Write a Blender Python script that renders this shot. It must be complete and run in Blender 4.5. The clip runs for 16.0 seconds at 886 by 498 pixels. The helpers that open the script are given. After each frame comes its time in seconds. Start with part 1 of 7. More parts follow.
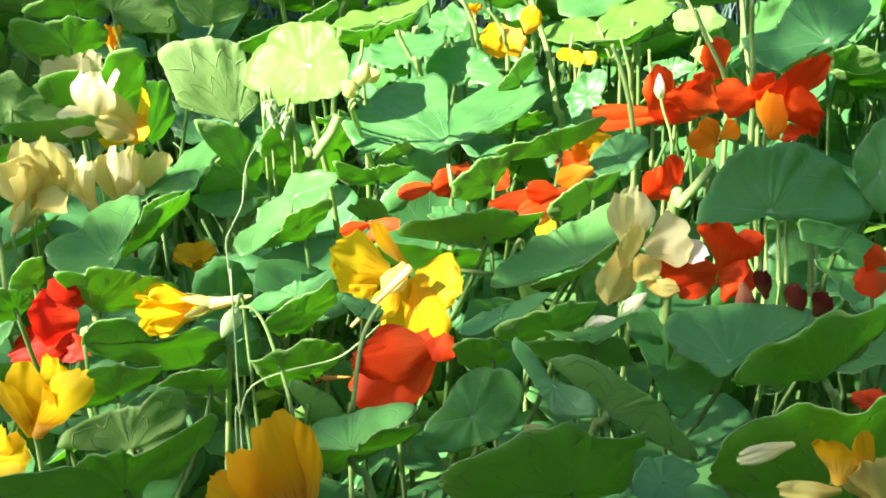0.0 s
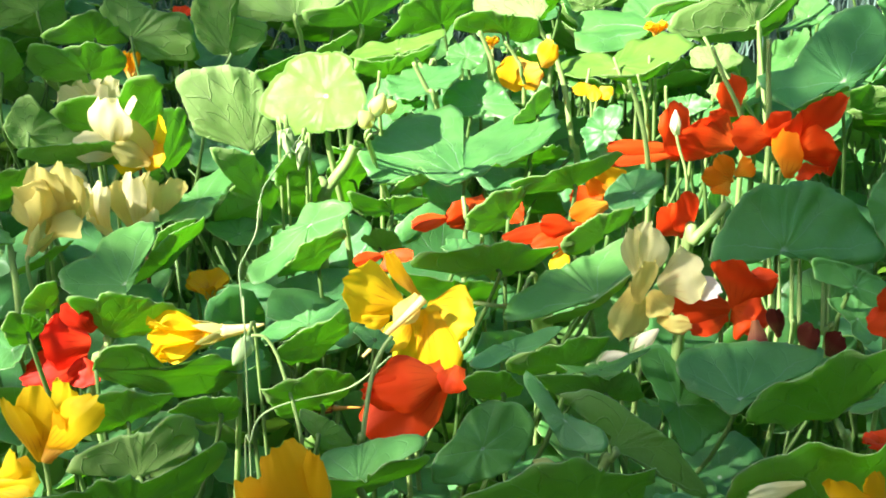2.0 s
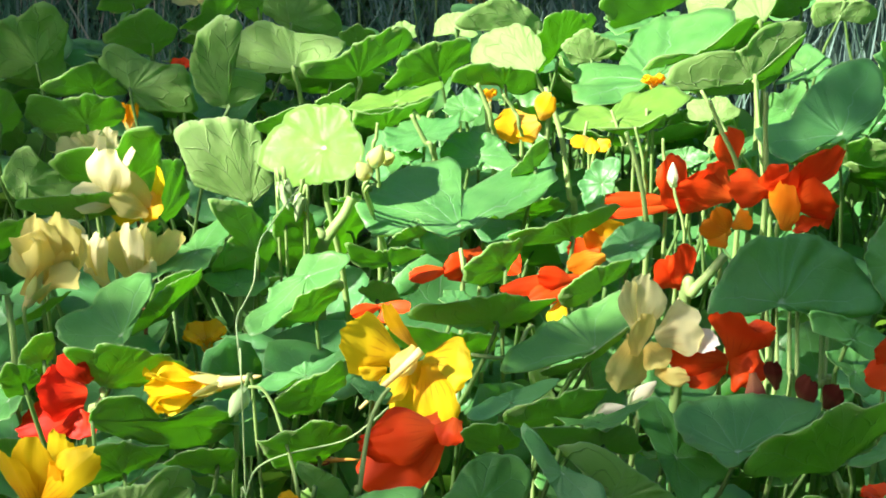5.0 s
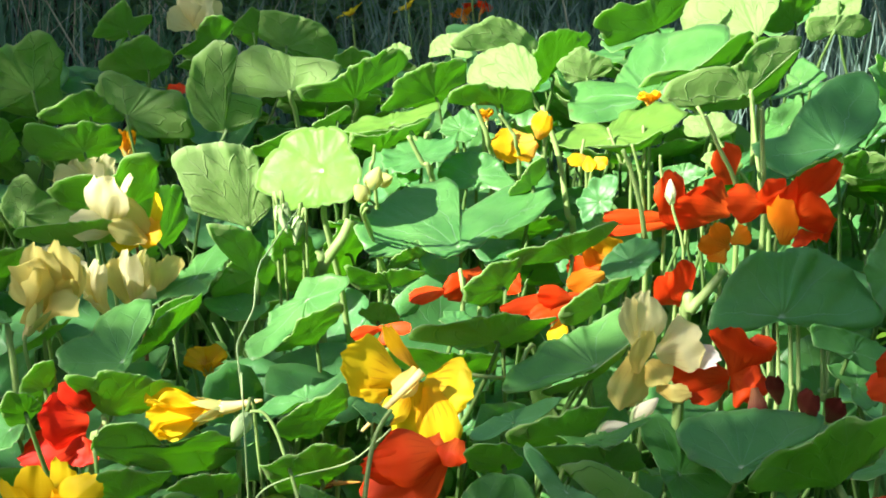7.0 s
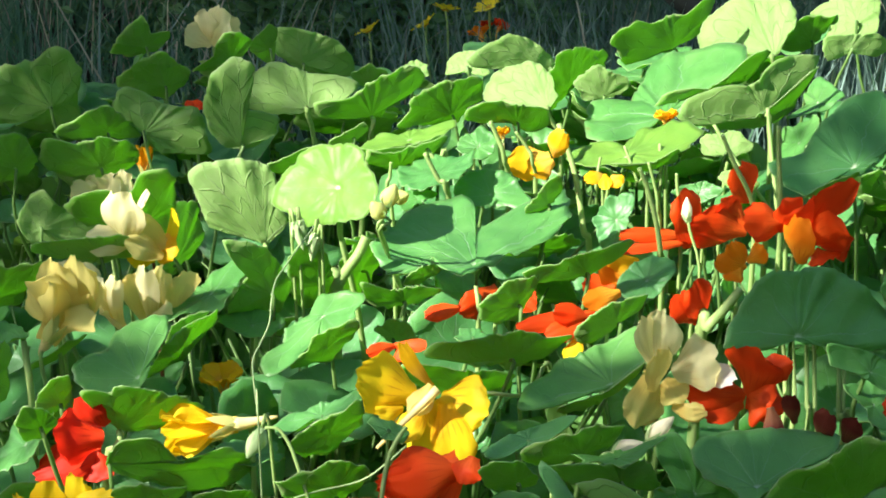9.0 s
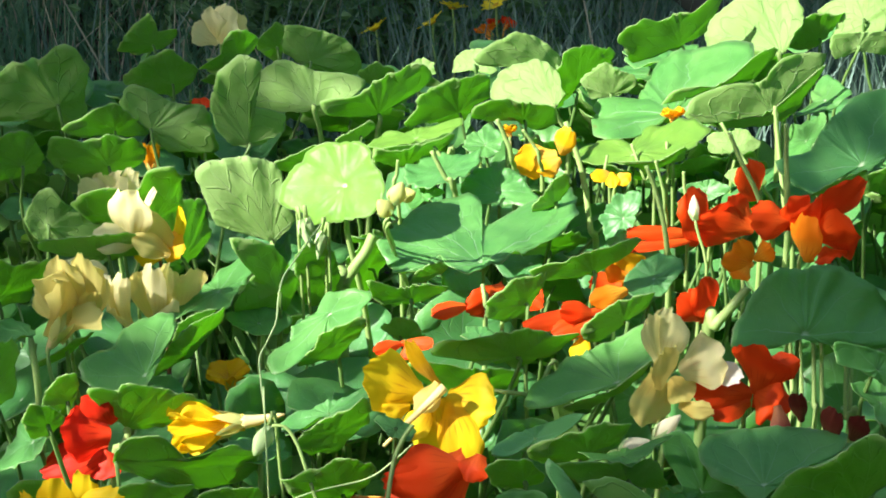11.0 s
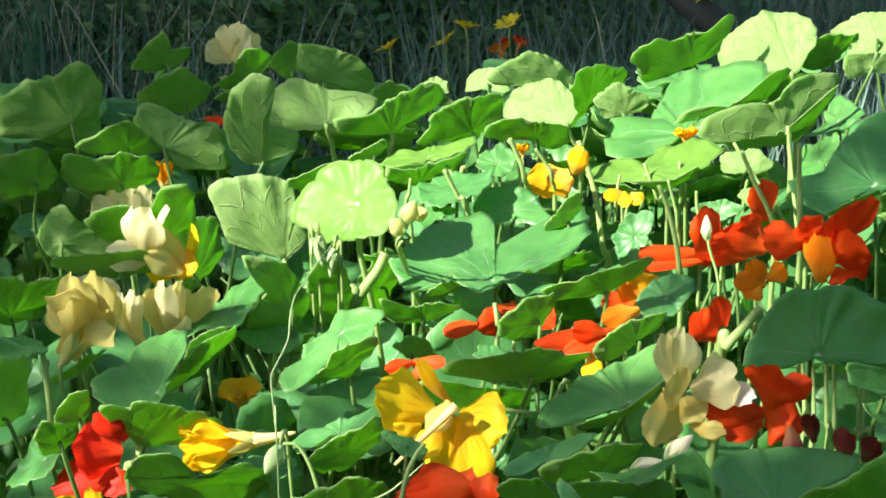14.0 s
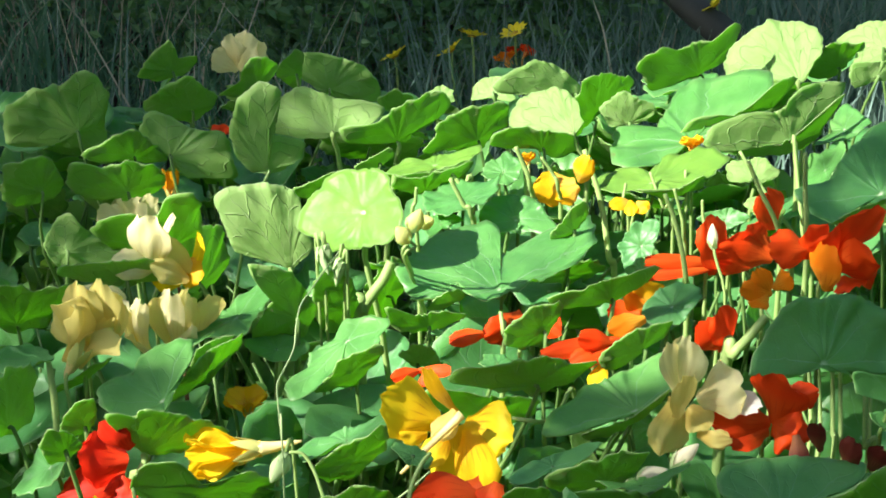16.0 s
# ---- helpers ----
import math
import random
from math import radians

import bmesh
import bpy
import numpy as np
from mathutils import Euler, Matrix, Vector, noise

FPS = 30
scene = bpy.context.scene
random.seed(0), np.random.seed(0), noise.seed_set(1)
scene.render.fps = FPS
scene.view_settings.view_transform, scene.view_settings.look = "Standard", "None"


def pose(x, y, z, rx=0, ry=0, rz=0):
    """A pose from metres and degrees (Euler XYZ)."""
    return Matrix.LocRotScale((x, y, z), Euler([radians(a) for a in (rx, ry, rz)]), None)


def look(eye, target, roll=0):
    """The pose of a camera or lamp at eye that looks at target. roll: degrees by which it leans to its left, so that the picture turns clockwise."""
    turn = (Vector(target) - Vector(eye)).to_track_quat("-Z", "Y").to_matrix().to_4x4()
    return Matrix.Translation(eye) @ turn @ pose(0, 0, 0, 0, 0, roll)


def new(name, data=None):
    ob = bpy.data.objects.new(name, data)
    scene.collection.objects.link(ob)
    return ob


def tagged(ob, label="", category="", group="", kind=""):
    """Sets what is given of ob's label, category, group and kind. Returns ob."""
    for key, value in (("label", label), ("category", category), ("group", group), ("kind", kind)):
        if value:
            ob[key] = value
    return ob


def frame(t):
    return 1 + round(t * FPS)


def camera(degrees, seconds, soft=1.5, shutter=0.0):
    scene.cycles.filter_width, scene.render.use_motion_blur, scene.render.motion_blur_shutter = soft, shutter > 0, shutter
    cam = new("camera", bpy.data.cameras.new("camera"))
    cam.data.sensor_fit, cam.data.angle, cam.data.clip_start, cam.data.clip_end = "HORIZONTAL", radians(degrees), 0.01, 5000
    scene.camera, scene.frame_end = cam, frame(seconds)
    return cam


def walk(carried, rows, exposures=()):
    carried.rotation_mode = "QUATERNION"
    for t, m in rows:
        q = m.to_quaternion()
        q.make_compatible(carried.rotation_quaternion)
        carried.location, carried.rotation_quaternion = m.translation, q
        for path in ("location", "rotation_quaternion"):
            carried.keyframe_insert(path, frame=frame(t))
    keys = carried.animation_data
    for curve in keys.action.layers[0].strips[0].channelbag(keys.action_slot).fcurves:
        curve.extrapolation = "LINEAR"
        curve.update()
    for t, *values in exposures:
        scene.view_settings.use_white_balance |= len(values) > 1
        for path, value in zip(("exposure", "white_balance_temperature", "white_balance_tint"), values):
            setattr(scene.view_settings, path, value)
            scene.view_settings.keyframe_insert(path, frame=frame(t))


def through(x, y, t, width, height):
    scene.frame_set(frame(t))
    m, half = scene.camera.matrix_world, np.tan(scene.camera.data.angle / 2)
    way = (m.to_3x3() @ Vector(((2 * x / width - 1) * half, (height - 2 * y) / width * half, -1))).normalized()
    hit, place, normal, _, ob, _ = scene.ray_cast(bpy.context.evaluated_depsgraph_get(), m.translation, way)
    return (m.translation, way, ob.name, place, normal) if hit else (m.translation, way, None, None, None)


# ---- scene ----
# The camera stands in one place before the flower bed and tilts slowly upwards.
EYE = (0.0, 0.0, 0.76)
cam = camera(28.0, 16.0, soft=1.8)
ROWS = [
    (0, 65.262, -0.012, -0.392),
    (0.5, 65.459, -0.151, -0.143),
    (1, 65.685, -0.484, 0.205),
    (1.5, 65.943, -0.588, 0.307),
    (2, 66.288, -0.828, 0.443),
    (2.5, 66.63, -0.957, 0.506),
    (3, 67.013, -1.155, 0.6),
    (3.5, 67.281, -1.175, 0.475),
    (4, 67.519, -1.261, 0.633),
    (6.5, 68.478, -0.222, -0.01),
    (7, 68.628, 0, -0),
    (7.5, 68.811, 0.259, -0.024),
    (8, 69.007, 0.256, 0.221),
    (8.5, 69.143, 0.035, 0.542),
    (9, 69.186, -0.085, 0.583),
    (11.5, 69.112, -0.094, 0.921),
    (12, 69.115, -0.268, 1.038),
    (12.5, 69.229, 0.001, 0.664),
    (13, 69.423, 0.168, 0.743),
    (13.5, 69.564, 0.007, 1.065),
    (14, 69.722, -0.117, 1.253),
    (14.5, 69.857, -0.085, 1.275),
    (15, 69.975, -0.096, 1.286),
    (15.5, 70.034, -0.07, 1.362),
    (16, 70, -0.079, 1.441),
]
walk(cam, [(t, pose(*EYE, rx, ry, rz)) for t, rx, ry, rz in ROWS], [(0.0, 2.12), (2.0, 2.09), (4.0, 1.9), (6.5, 1.79), (9.0, 1.71), (16.0, 1.70)])

# ---- light: a sun from the left behind the camera, and the open sky ----
TO_SUN = Vector((-0.72, -0.36, 0.62)).normalized()
elev = math.asin(TO_SUN.z)
world = bpy.data.worlds.new("sky")
scene.world = world
world.use_nodes = True
wn = world.node_tree
sky = wn.nodes.new("ShaderNodeTexSky")
sky.sky_type, sky.sun_disc = "NISHITA", False
sky.sun_elevation, sky.sun_rotation = elev, math.atan2(TO_SUN.x, TO_SUN.y)
sky.dust_density = 1.6
wn.links.new(sky.outputs[0], wn.nodes["Background"].inputs[0])
wn.nodes["Background"].inputs[1].default_value = 0.086
sun = new("sun", bpy.data.lights.new("sun", "SUN"))
sun.data.energy, sun.data.angle, sun.data.color = 5.0, radians(0.5), (1.0, 0.95, 0.85)
sun.matrix_world = look(TO_SUN * 20, (0, 0, 0))


# ---- materials ----
class Nodes:
    """A small helper to write node trees."""

    def __init__(self, name):
        self.mat = bpy.data.materials.new(name)
        self.mat.use_nodes = True
        self.tree = self.mat.node_tree
        self.tree.nodes.clear()
        self.out = self.tree.nodes.new("ShaderNodeOutputMaterial")

    def node(self, kind, **inputs):
        n = self.tree.nodes.new("ShaderNode" + kind)
        for k, v in inputs.items():
            self.put(n.inputs[k.replace("_", " ")], v)
        return n

    def put(self, socket, v):
        if isinstance(v, bpy.types.NodeSocket):
            self.tree.links.new(v, socket)
        else:
            socket.default_value = v

    def math(self, op, a, b=0.0, c=0.0, clamp=False):
        n = self.tree.nodes.new("ShaderNodeMath")
        n.operation, n.use_clamp = op, clamp
        for i, v in enumerate((a, b, c)):
            self.put(n.inputs[i], v)
        return n.outputs[0]

    def mix(self, fac, a, b, how="MIX"):
        n = self.tree.nodes.new("ShaderNodeMix")
        n.data_type, n.blend_type = "RGBA", how
        self.put(n.inputs[0], fac)
        self.put(n.inputs[6], a)
        self.put(n.inputs[7], b)
        return n.outputs[2]

    def noise(self, scale, detail=3.0, rough=0.55, coord=None):
        n = self.node("TexNoise", Scale=scale, Detail=detail, Roughness=rough)
        self.put(n.inputs["Vector"], coord or self.node("NewGeometry").outputs["Position"])
        return n.outputs[0]

    def ramp(self, v, lo, hi, a=0.0, b=1.0):
        n = self.node("MapRange")
        n.interpolation_type = "SMOOTHSTEP"
        for i, w in enumerate((v, lo, hi, a, b)):
            self.put(n.inputs[i], w)
        return n.outputs[0]

    def leafy(self, colour, through, share, rough, spec, bump=None, strength=0.3, distance=0.002):
        p = self.node("BsdfPrincipled", Base_Color=colour, Roughness=rough)
        p.inputs["Specular IOR Level"].default_value = spec
        t = self.node("BsdfTranslucent", Color=through)
        if bump is not None:
            b = self.node("Bump", Strength=strength, Distance=distance, Height=bump)
            self.tree.links.new(b.outputs[0], p.inputs["Normal"])
            self.tree.links.new(b.outputs[0], t.inputs["Normal"])
        m = self.node("MixShader")
        m.inputs[0].default_value = share
        self.tree.links.new(p.outputs[0], m.inputs[1])
        self.tree.links.new(t.outputs[0], m.inputs[2])
        self.tree.links.new(m.outputs[0], self.out.inputs[0])
        return self.mat


def rgb(r, g, b):
    return (r, g, b, 1.0)


def vein_pattern(n):
    """Nine ribs that fan out from the navel, and side veins between them; UV is (turn, way out)."""
    uv = n.node("SeparateXYZ")
    n.tree.links.new(n.node("TexCoord").outputs["UV"], uv.inputs[0])
    wob = n.math("ADD", n.math("MULTIPLY", n.math("SUBTRACT", n.noise(24.0, 2.0), 0.5), 0.075), n.math("MULTIPLY", n.math("SUBTRACT", n.noise(90.0, 3.0), 0.5), 0.03))
    u = n.math("ADD", uv.outputs[0], wob)
    v = uv.outputs[1]
    sector = n.math("SUBTRACT", n.math("FRACT", n.math("MULTIPLY", u, 9.0)), 0.5)
    off = n.math("ABSOLUTE", sector)
    rib_w = n.math("DIVIDE", 0.017, n.math("ADD", v, 0.12))
    rib = n.ramp(off, n.math("MULTIPLY", rib_w, 0.3), rib_w, 1.0, 0.0)
    rib = n.math("MULTIPLY", rib, n.ramp(v, 0.75, 1.0, 1.0, 0.15))
    drift = n.math("MULTIPLY", n.noise(60.0, 2.0), 0.9)
    side = n.math("FRACT", n.math("ADD", drift, n.math("ADD", n.math("MULTIPLY", v, 3.1), n.math("MULTIPLY", off, -1.5))))
    side = n.ramp(n.math("ABSOLUTE", n.math("SUBTRACT", side, 0.5)), 0.0, 0.07, 1.0, 0.0)
    side = n.math("MULTIPLY", side, n.ramp(v, 0.25, 0.45))
    eye = n.ramp(v, 0.015, 0.07, 1.0, 0.0)
    return rib, side, eye, v


def blade_top_material(name="leaf_top", young=0.0):
    n = Nodes(name)
    rib, side, eye, v = vein_pattern(n)
    rnd = n.node("ObjectInfo").outputs["Random"]
    blotch = n.ramp(n.noise(28.0, 4.0), 0.3, 0.75)
    base = n.mix(blotch, rgb(0.088, 0.270, 0.066), rgb(0.180, 0.420, 0.115))
    base = n.mix(n.math("MULTIPLY", rnd, 0.6), base, rgb(0.056, 0.220, 0.105))
    base = n.mix(n.ramp(n.noise(9.0, 3.0), 0.55, 0.8, 0.0, 0.5), base, rgb(0.13, 0.22, 0.045))
    base = n.mix(n.math("MULTIPLY", n.ramp(n.noise(120.0, 2.0), 0.70, 0.74), n.ramp(n.noise(14.0, 2.0), 0.52, 0.62)), base, rgb(0.16, 0.14, 0.06))
    base = n.mix(n.math("MULTIPLY", n.ramp(n.noise(260.0, 3.0), 0.62, 0.75), 0.25), base, rgb(0.16, 0.27, 0.13))
    base = n.mix(young, base, rgb(0.19, 0.33, 0.05))
    base = n.mix(n.math("MULTIPLY", side, 0.13 * (1 - young)), base, rgb(0.20, 0.36, 0.20))
    base = n.mix(n.math("MULTIPLY", rib, n.ramp(v, 0.1, 0.85, 0.8 * (1 - young), 0.30 * (1 - young))), base, rgb(0.30, 0.45, 0.30))
    base = n.mix(n.math("MULTIPLY", n.ramp(n.noise(420.0, 1.0), 0.74, 0.78), n.ramp(n.noise(20.0, 2.0), 0.45, 0.6, 0.0, 0.7)), base, rgb(0.42, 0.50, 0.36))
    base = n.mix(n.ramp(n.noise(75.0, 5.0, 0.7), 0.35, 0.68, 0.0, 0.30), base, rgb(0.060, 0.17, 0.045))
    base = n.mix(eye, base, rgb(0.60, 0.68, 0.48))
    base = n.mix(n.math("MULTIPLY", n.ramp(v, 0.975, 0.997), n.ramp(n.noise(35.0, 2.0), 0.35, 0.6, 0.1, 0.6)), base, rgb(0.36, 0.46, 0.26))
    h = n.math("ADD", n.math("MULTIPLY", rib, -0.5 * (1 - young)), n.math("MULTIPLY", side, -0.25 * (1 - young)))
    h = n.math("ADD", h, n.math("ADD", n.math("MULTIPLY", n.noise(60.0, 4.0), 0.9), n.math("MULTIPLY", n.noise(260.0, 2.0), 0.25)))
    return n.leafy(base, rgb(0.34, 0.70, 0.07), 0.42, 0.42, 0.50 - 0.3 * young, h, 0.36, 0.0018)


def blade_under_material():
    n = Nodes("leaf_underside")
    rib, side, eye, v = vein_pattern(n)
    rnd = n.node("ObjectInfo").outputs["Random"]
    blotch = n.ramp(n.noise(24.0, 4.0), 0.3, 0.75)
    base = n.mix(blotch, rgb(0.25, 0.42, 0.11), rgb(0.37, 0.53, 0.20))
    base = n.mix(n.math("MULTIPLY", rnd, 0.4), base, rgb(0.29, 0.45, 0.15))
    base = n.mix(n.math("MULTIPLY", side, 0.38), base, rgb(0.36, 0.46, 0.22))
    base = n.mix(n.math("MULTIPLY", rib, 0.5), base, rgb(0.46, 0.55, 0.32))
    base = n.mix(eye, base, rgb(0.5, 0.6, 0.35))
    base = n.mix(n.math("MULTIPLY", n.ramp(v, 0.975, 0.997), 0.5), base, rgb(0.42, 0.50, 0.30))
    h = n.math("ADD", n.math("MULTIPLY", rib, 1.5), n.math("MULTIPLY", side, 0.8))
    h = n.math("ADD", h, n.math("MULTIPLY", n.noise(70.0, 4.0), 0.9))
    return n.leafy(base, rgb(0.34, 0.72, 0.05), 0.54, 0.60, 0.3, h, 0.52, 0.003)


def plain_leafy(name, a, b, through, share=0.3, rough=0.55, scale=40.0, spec=0.3):
    n = Nodes(name)
    rnd = n.node("ObjectInfo").outputs["Random"]
    isl = n.node("NewGeometry").outputs["Random Per Island"]
    f = n.math("ADD", n.math("MULTIPLY", n.noise(scale, 4.0), 0.7), n.math("MULTIPLY", n.math("ADD", rnd, isl), 0.25), clamp=True)
    return n.leafy(n.mix(f, a, b), through, share, rough, spec, n.noise(scale * 4, 3.0), 0.2, 0.001)


def petal_material(name, a, b, throat, stripe, through, share=0.42, marks=0.75):
    """Petal colour a to b, paler or darker throat, and thin guide lines on the lower half."""
    n = Nodes(name)
    uv = n.node("SeparateXYZ")
    n.tree.links.new(n.node("TexCoord").outputs["UV"], uv.inputs[0])
    u, v = uv.outputs[0], uv.outputs[1]
    rnd = n.node("ObjectInfo").outputs["Random"]
    f = n.math("ADD", n.math("MULTIPLY", n.noise(55.0, 4.0), 0.8), n.math("MULTIPLY", rnd, 0.35), clamp=True)
    base = n.mix(f, a, b)
    base = n.mix(n.ramp(v, 0.30, 0.62, 0.85, 0.0), base, throat)
    lines = n.math("ABSOLUTE", n.math("SUBTRACT", n.math("FRACT", n.math("MULTIPLY", u, 7.0)), 0.5))
    lines = n.ramp(lines, 0.03, 0.14, 1.0, 0.0)
    lines = n.math("MULTIPLY", lines, n.ramp(v, 0.34, 0.54, 1.0, 0.0))
    lines = n.math("MULTIPLY", lines, n.ramp(v, 0.15, 0.3))
    base = n.mix(n.math("MULTIPLY", lines, marks), base, stripe)
    ridges = n.math("SINE", n.math("MULTIPLY", u, 60.0))
    h = n.math("ADD", n.math("MULTIPLY", ridges, 0.035), n.noise(120.0, 3.0))
    return n.leafy(base, through, share, 0.55, 0.2, h, 0.3, 0.0012)


LEAF_TOP = blade_top_material()
# lime colour of one young leaf; on two back leaves it paints strong sunlight
LEAF_YOUNG_SUNLIT = blade_top_material("leaf_top_young_sunlit", 0.8)
LEAF_UNDER = blade_under_material()
LEAF_RIM = plain_leafy("leaf_rim", rgb(0.22, 0.35, 0.13), rgb(0.32, 0.43, 0.20), rgb(0.5, 0.8, 0.2), 0.3)
STALK = plain_leafy("green_stalk", rgb(0.20, 0.34, 0.09), rgb(0.36, 0.48, 0.18), rgb(0.4, 0.7, 0.1), 0.25, 0.45, 60.0)
# darker copy of STALK: the shade inside the bed is put into its colour
STALK_SHADED = plain_leafy("shaded_stalk", rgb(0.07, 0.16, 0.04), rgb(0.16, 0.26, 0.08), rgb(0.3, 0.6, 0.08), 0.25, 0.45, 60.0)
STALK_RED = plain_leafy("reddish_stalk", rgb(0.16, 0.05, 0.03), rgb(0.26, 0.13, 0.05), rgb(0.4, 0.1, 0.05), 0.2, 0.5, 60.0)
CALYX = plain_leafy("pale_calyx", rgb(0.44, 0.52, 0.13), rgb(0.58, 0.62, 0.24), rgb(0.7, 0.7, 0.2), 0.35)
SEED = plain_leafy("green_bud", rgb(0.34, 0.48, 0.22), rgb(0.46, 0.58, 0.30), rgb(0.5, 0.8, 0.3), 0.25)
PETALS = {
    "yellow": petal_material("petal_yellow", rgb(0.86, 0.56, 0.006), rgb(0.90, 0.68, 0.02), rgb(0.86, 0.50, 0.01), rgb(0.45, 0.10, 0.01), rgb(0.95, 0.62, 0.01)),
    "amber": petal_material("petal_amber", rgb(0.85, 0.40, 0.006), rgb(0.88, 0.51, 0.01), rgb(0.84, 0.50, 0.08), rgb(0.45, 0.08, 0.01), rgb(0.95, 0.45, 0.01)),
    "orange": petal_material("petal_orange", rgb(0.86, 0.17, 0.005), rgb(0.88, 0.31, 0.012), rgb(0.88, 0.45, 0.04), rgb(0.5, 0.03, 0.005), rgb(0.95, 0.25, 0.01)),
    "red": petal_material("petal_red", rgb(0.80, 0.036, 0.004), rgb(0.88, 0.090, 0.007), rgb(0.78, 0.12, 0.015), rgb(0.40, 0.010, 0.004), rgb(0.95, 0.06, 0.01), marks=0.4),
    "flame": petal_material("petal_flame", rgb(0.78, 0.034, 0.004), rgb(0.86, 0.080, 0.007), rgb(0.80, 0.34, 0.08), rgb(0.45, 0.02, 0.004), rgb(0.95, 0.06, 0.01)),
    "scarlet": petal_material("petal_scarlet", rgb(0.64, 0.014, 0.006), rgb(0.72, 0.030, 0.008), rgb(0.72, 0.05, 0.010), rgb(0.28, 0.004, 0.004), rgb(0.9, 0.03, 0.01)),
    "cream": petal_material("petal_cream", rgb(0.82, 0.76, 0.36), rgb(0.86, 0.82, 0.50), rgb(0.84, 0.74, 0.34), rgb(0.55, 0.28, 0.08), rgb(0.9, 0.8, 0.35), marks=0.4),
    "white": petal_material("petal_white", rgb(0.86, 0.83, 0.74), rgb(0.90, 0.87, 0.80), rgb(0.80, 0.74, 0.50), rgb(0.40, 0.10, 0.12), rgb(0.9, 0.85, 0.7)),
    "buff": petal_material("petal_buff", rgb(0.68, 0.58, 0.14), rgb(0.78, 0.70, 0.26), rgb(0.78, 0.56, 0.14), rgb(0.45, 0.20, 0.06), rgb(0.9, 0.75, 0.25), marks=0.3),
    "wilted": petal_material("petal_wilted", rgb(0.12, 0.012, 0.012), rgb(0.20, 0.04, 0.025), rgb(0.30, 0.12, 0.05), rgb(0.1, 0.01, 0.01), rgb(0.10, 0.015, 0.01)),
}
SPUR = {
    "yellow": plain_leafy("spur_yellow", rgb(0.78, 0.62, 0.22), rgb(0.84, 0.74, 0.40), rgb(0.9, 0.75, 0.2), 0.35),
    "red": plain_leafy("spur_red", rgb(0.70, 0.30, 0.03), rgb(0.76, 0.42, 0.10), rgb(0.9, 0.4, 0.05), 0.35),
    "cream": plain_leafy("spur_cream", rgb(0.66, 0.58, 0.22), rgb(0.74, 0.66, 0.30), rgb(0.9, 0.8, 0.3), 0.35),
}


def soil_material():
    n = Nodes("soil")
    f = n.ramp(n.noise(30.0, 8.0, 0.7), 0.35, 0.7)
    base = n.mix(f, rgb(0.018, 0.014, 0.009), rgb(0.050, 0.038, 0.022))
    base = n.mix(n.ramp(n.noise(3.0, 4.0), 0.5, 0.7, 0.0, 0.6), base, rgb(0.045, 0.070, 0.022))
    p = n.node("BsdfPrincipled", Base_Color=base, Roughness=0.95)
    b = n.node("Bump", Strength=0.8, Distance=0.02, Height=n.noise(60.0, 8.0, 0.7))
    n.tree.links.new(b.outputs[0], p.inputs["Normal"])
    n.tree.links.new(p.outputs[0], n.out.inputs[0])
    return n.mat


def bark_material():
    n = Nodes("bark")
    g = n.node("Mapping")
    n.tree.links.new(n.node("NewGeometry").outputs["Position"], g.inputs[0])
    g.inputs["Scale"].default_value = (1.0, 1.0, 0.2)
    f = n.noise(40.0, 6.0, 0.65, g.outputs[0])
    p = n.node("BsdfPrincipled", Base_Color=n.mix(f, rgb(0.05, 0.04, 0.03), rgb(0.20, 0.16, 0.12)), Roughness=0.9)
    b = n.node("Bump", Strength=0.8, Distance=0.01, Height=f)
    n.tree.links.new(b.outputs[0], p.inputs["Normal"])
    n.tree.links.new(p.outputs[0], n.out.inputs[0])
    return n.mat


SOIL = soil_material()
BARK = bark_material()
GRASS = plain_leafy("grass_blades", rgb(0.030, 0.098, 0.056), rgb(0.090, 0.190, 0.112), rgb(0.08, 0.25, 0.08), 0.25, 0.6, 8.0)
GREY_GRASS = plain_leafy("grey_green_blades", rgb(0.075, 0.150, 0.128), rgb(0.200, 0.300, 0.255), rgb(0.2, 0.3, 0.15), 0.2, 0.6, 8.0)
STRAW = plain_leafy("dry_straw", rgb(0.22, 0.22, 0.16), rgb(0.42, 0.40, 0.31), rgb(0.4, 0.35, 0.2), 0.2, 0.7, 20.0)
SHRUB = plain_leafy("shrub_leaves", rgb(0.045, 0.125, 0.050), rgb(0.105, 0.200, 0.085), rgb(0.12, 0.3, 0.05), 0.3, 0.5, 6.0)
LOW_LEAF = plain_leafy("low_leaves_green", rgb(0.070, 0.190, 0.040), rgb(0.140, 0.300, 0.080), rgb(0.3, 0.6, 0.06), 0.35, 0.5, 20.0)
DARK_WOOD = plain_leafy("dark_board_wood", rgb(0.014, 0.017, 0.015), rgb(0.040, 0.045, 0.038), rgb(0.02, 0.02, 0.02), 0.02, 0.7, 30.0)
DAISY = plain_leafy("daisy_petals", rgb(0.80, 0.62, 0.01), rgb(0.85, 0.72, 0.03), rgb(0.9, 0.7, 0.02), 0.35)
DAISY_EYE = plain_leafy("daisy_centre", rgb(0.50, 0.28, 0.01), rgb(0.62, 0.36, 0.02), rgb(0.5, 0.3, 0.02), 0.1)


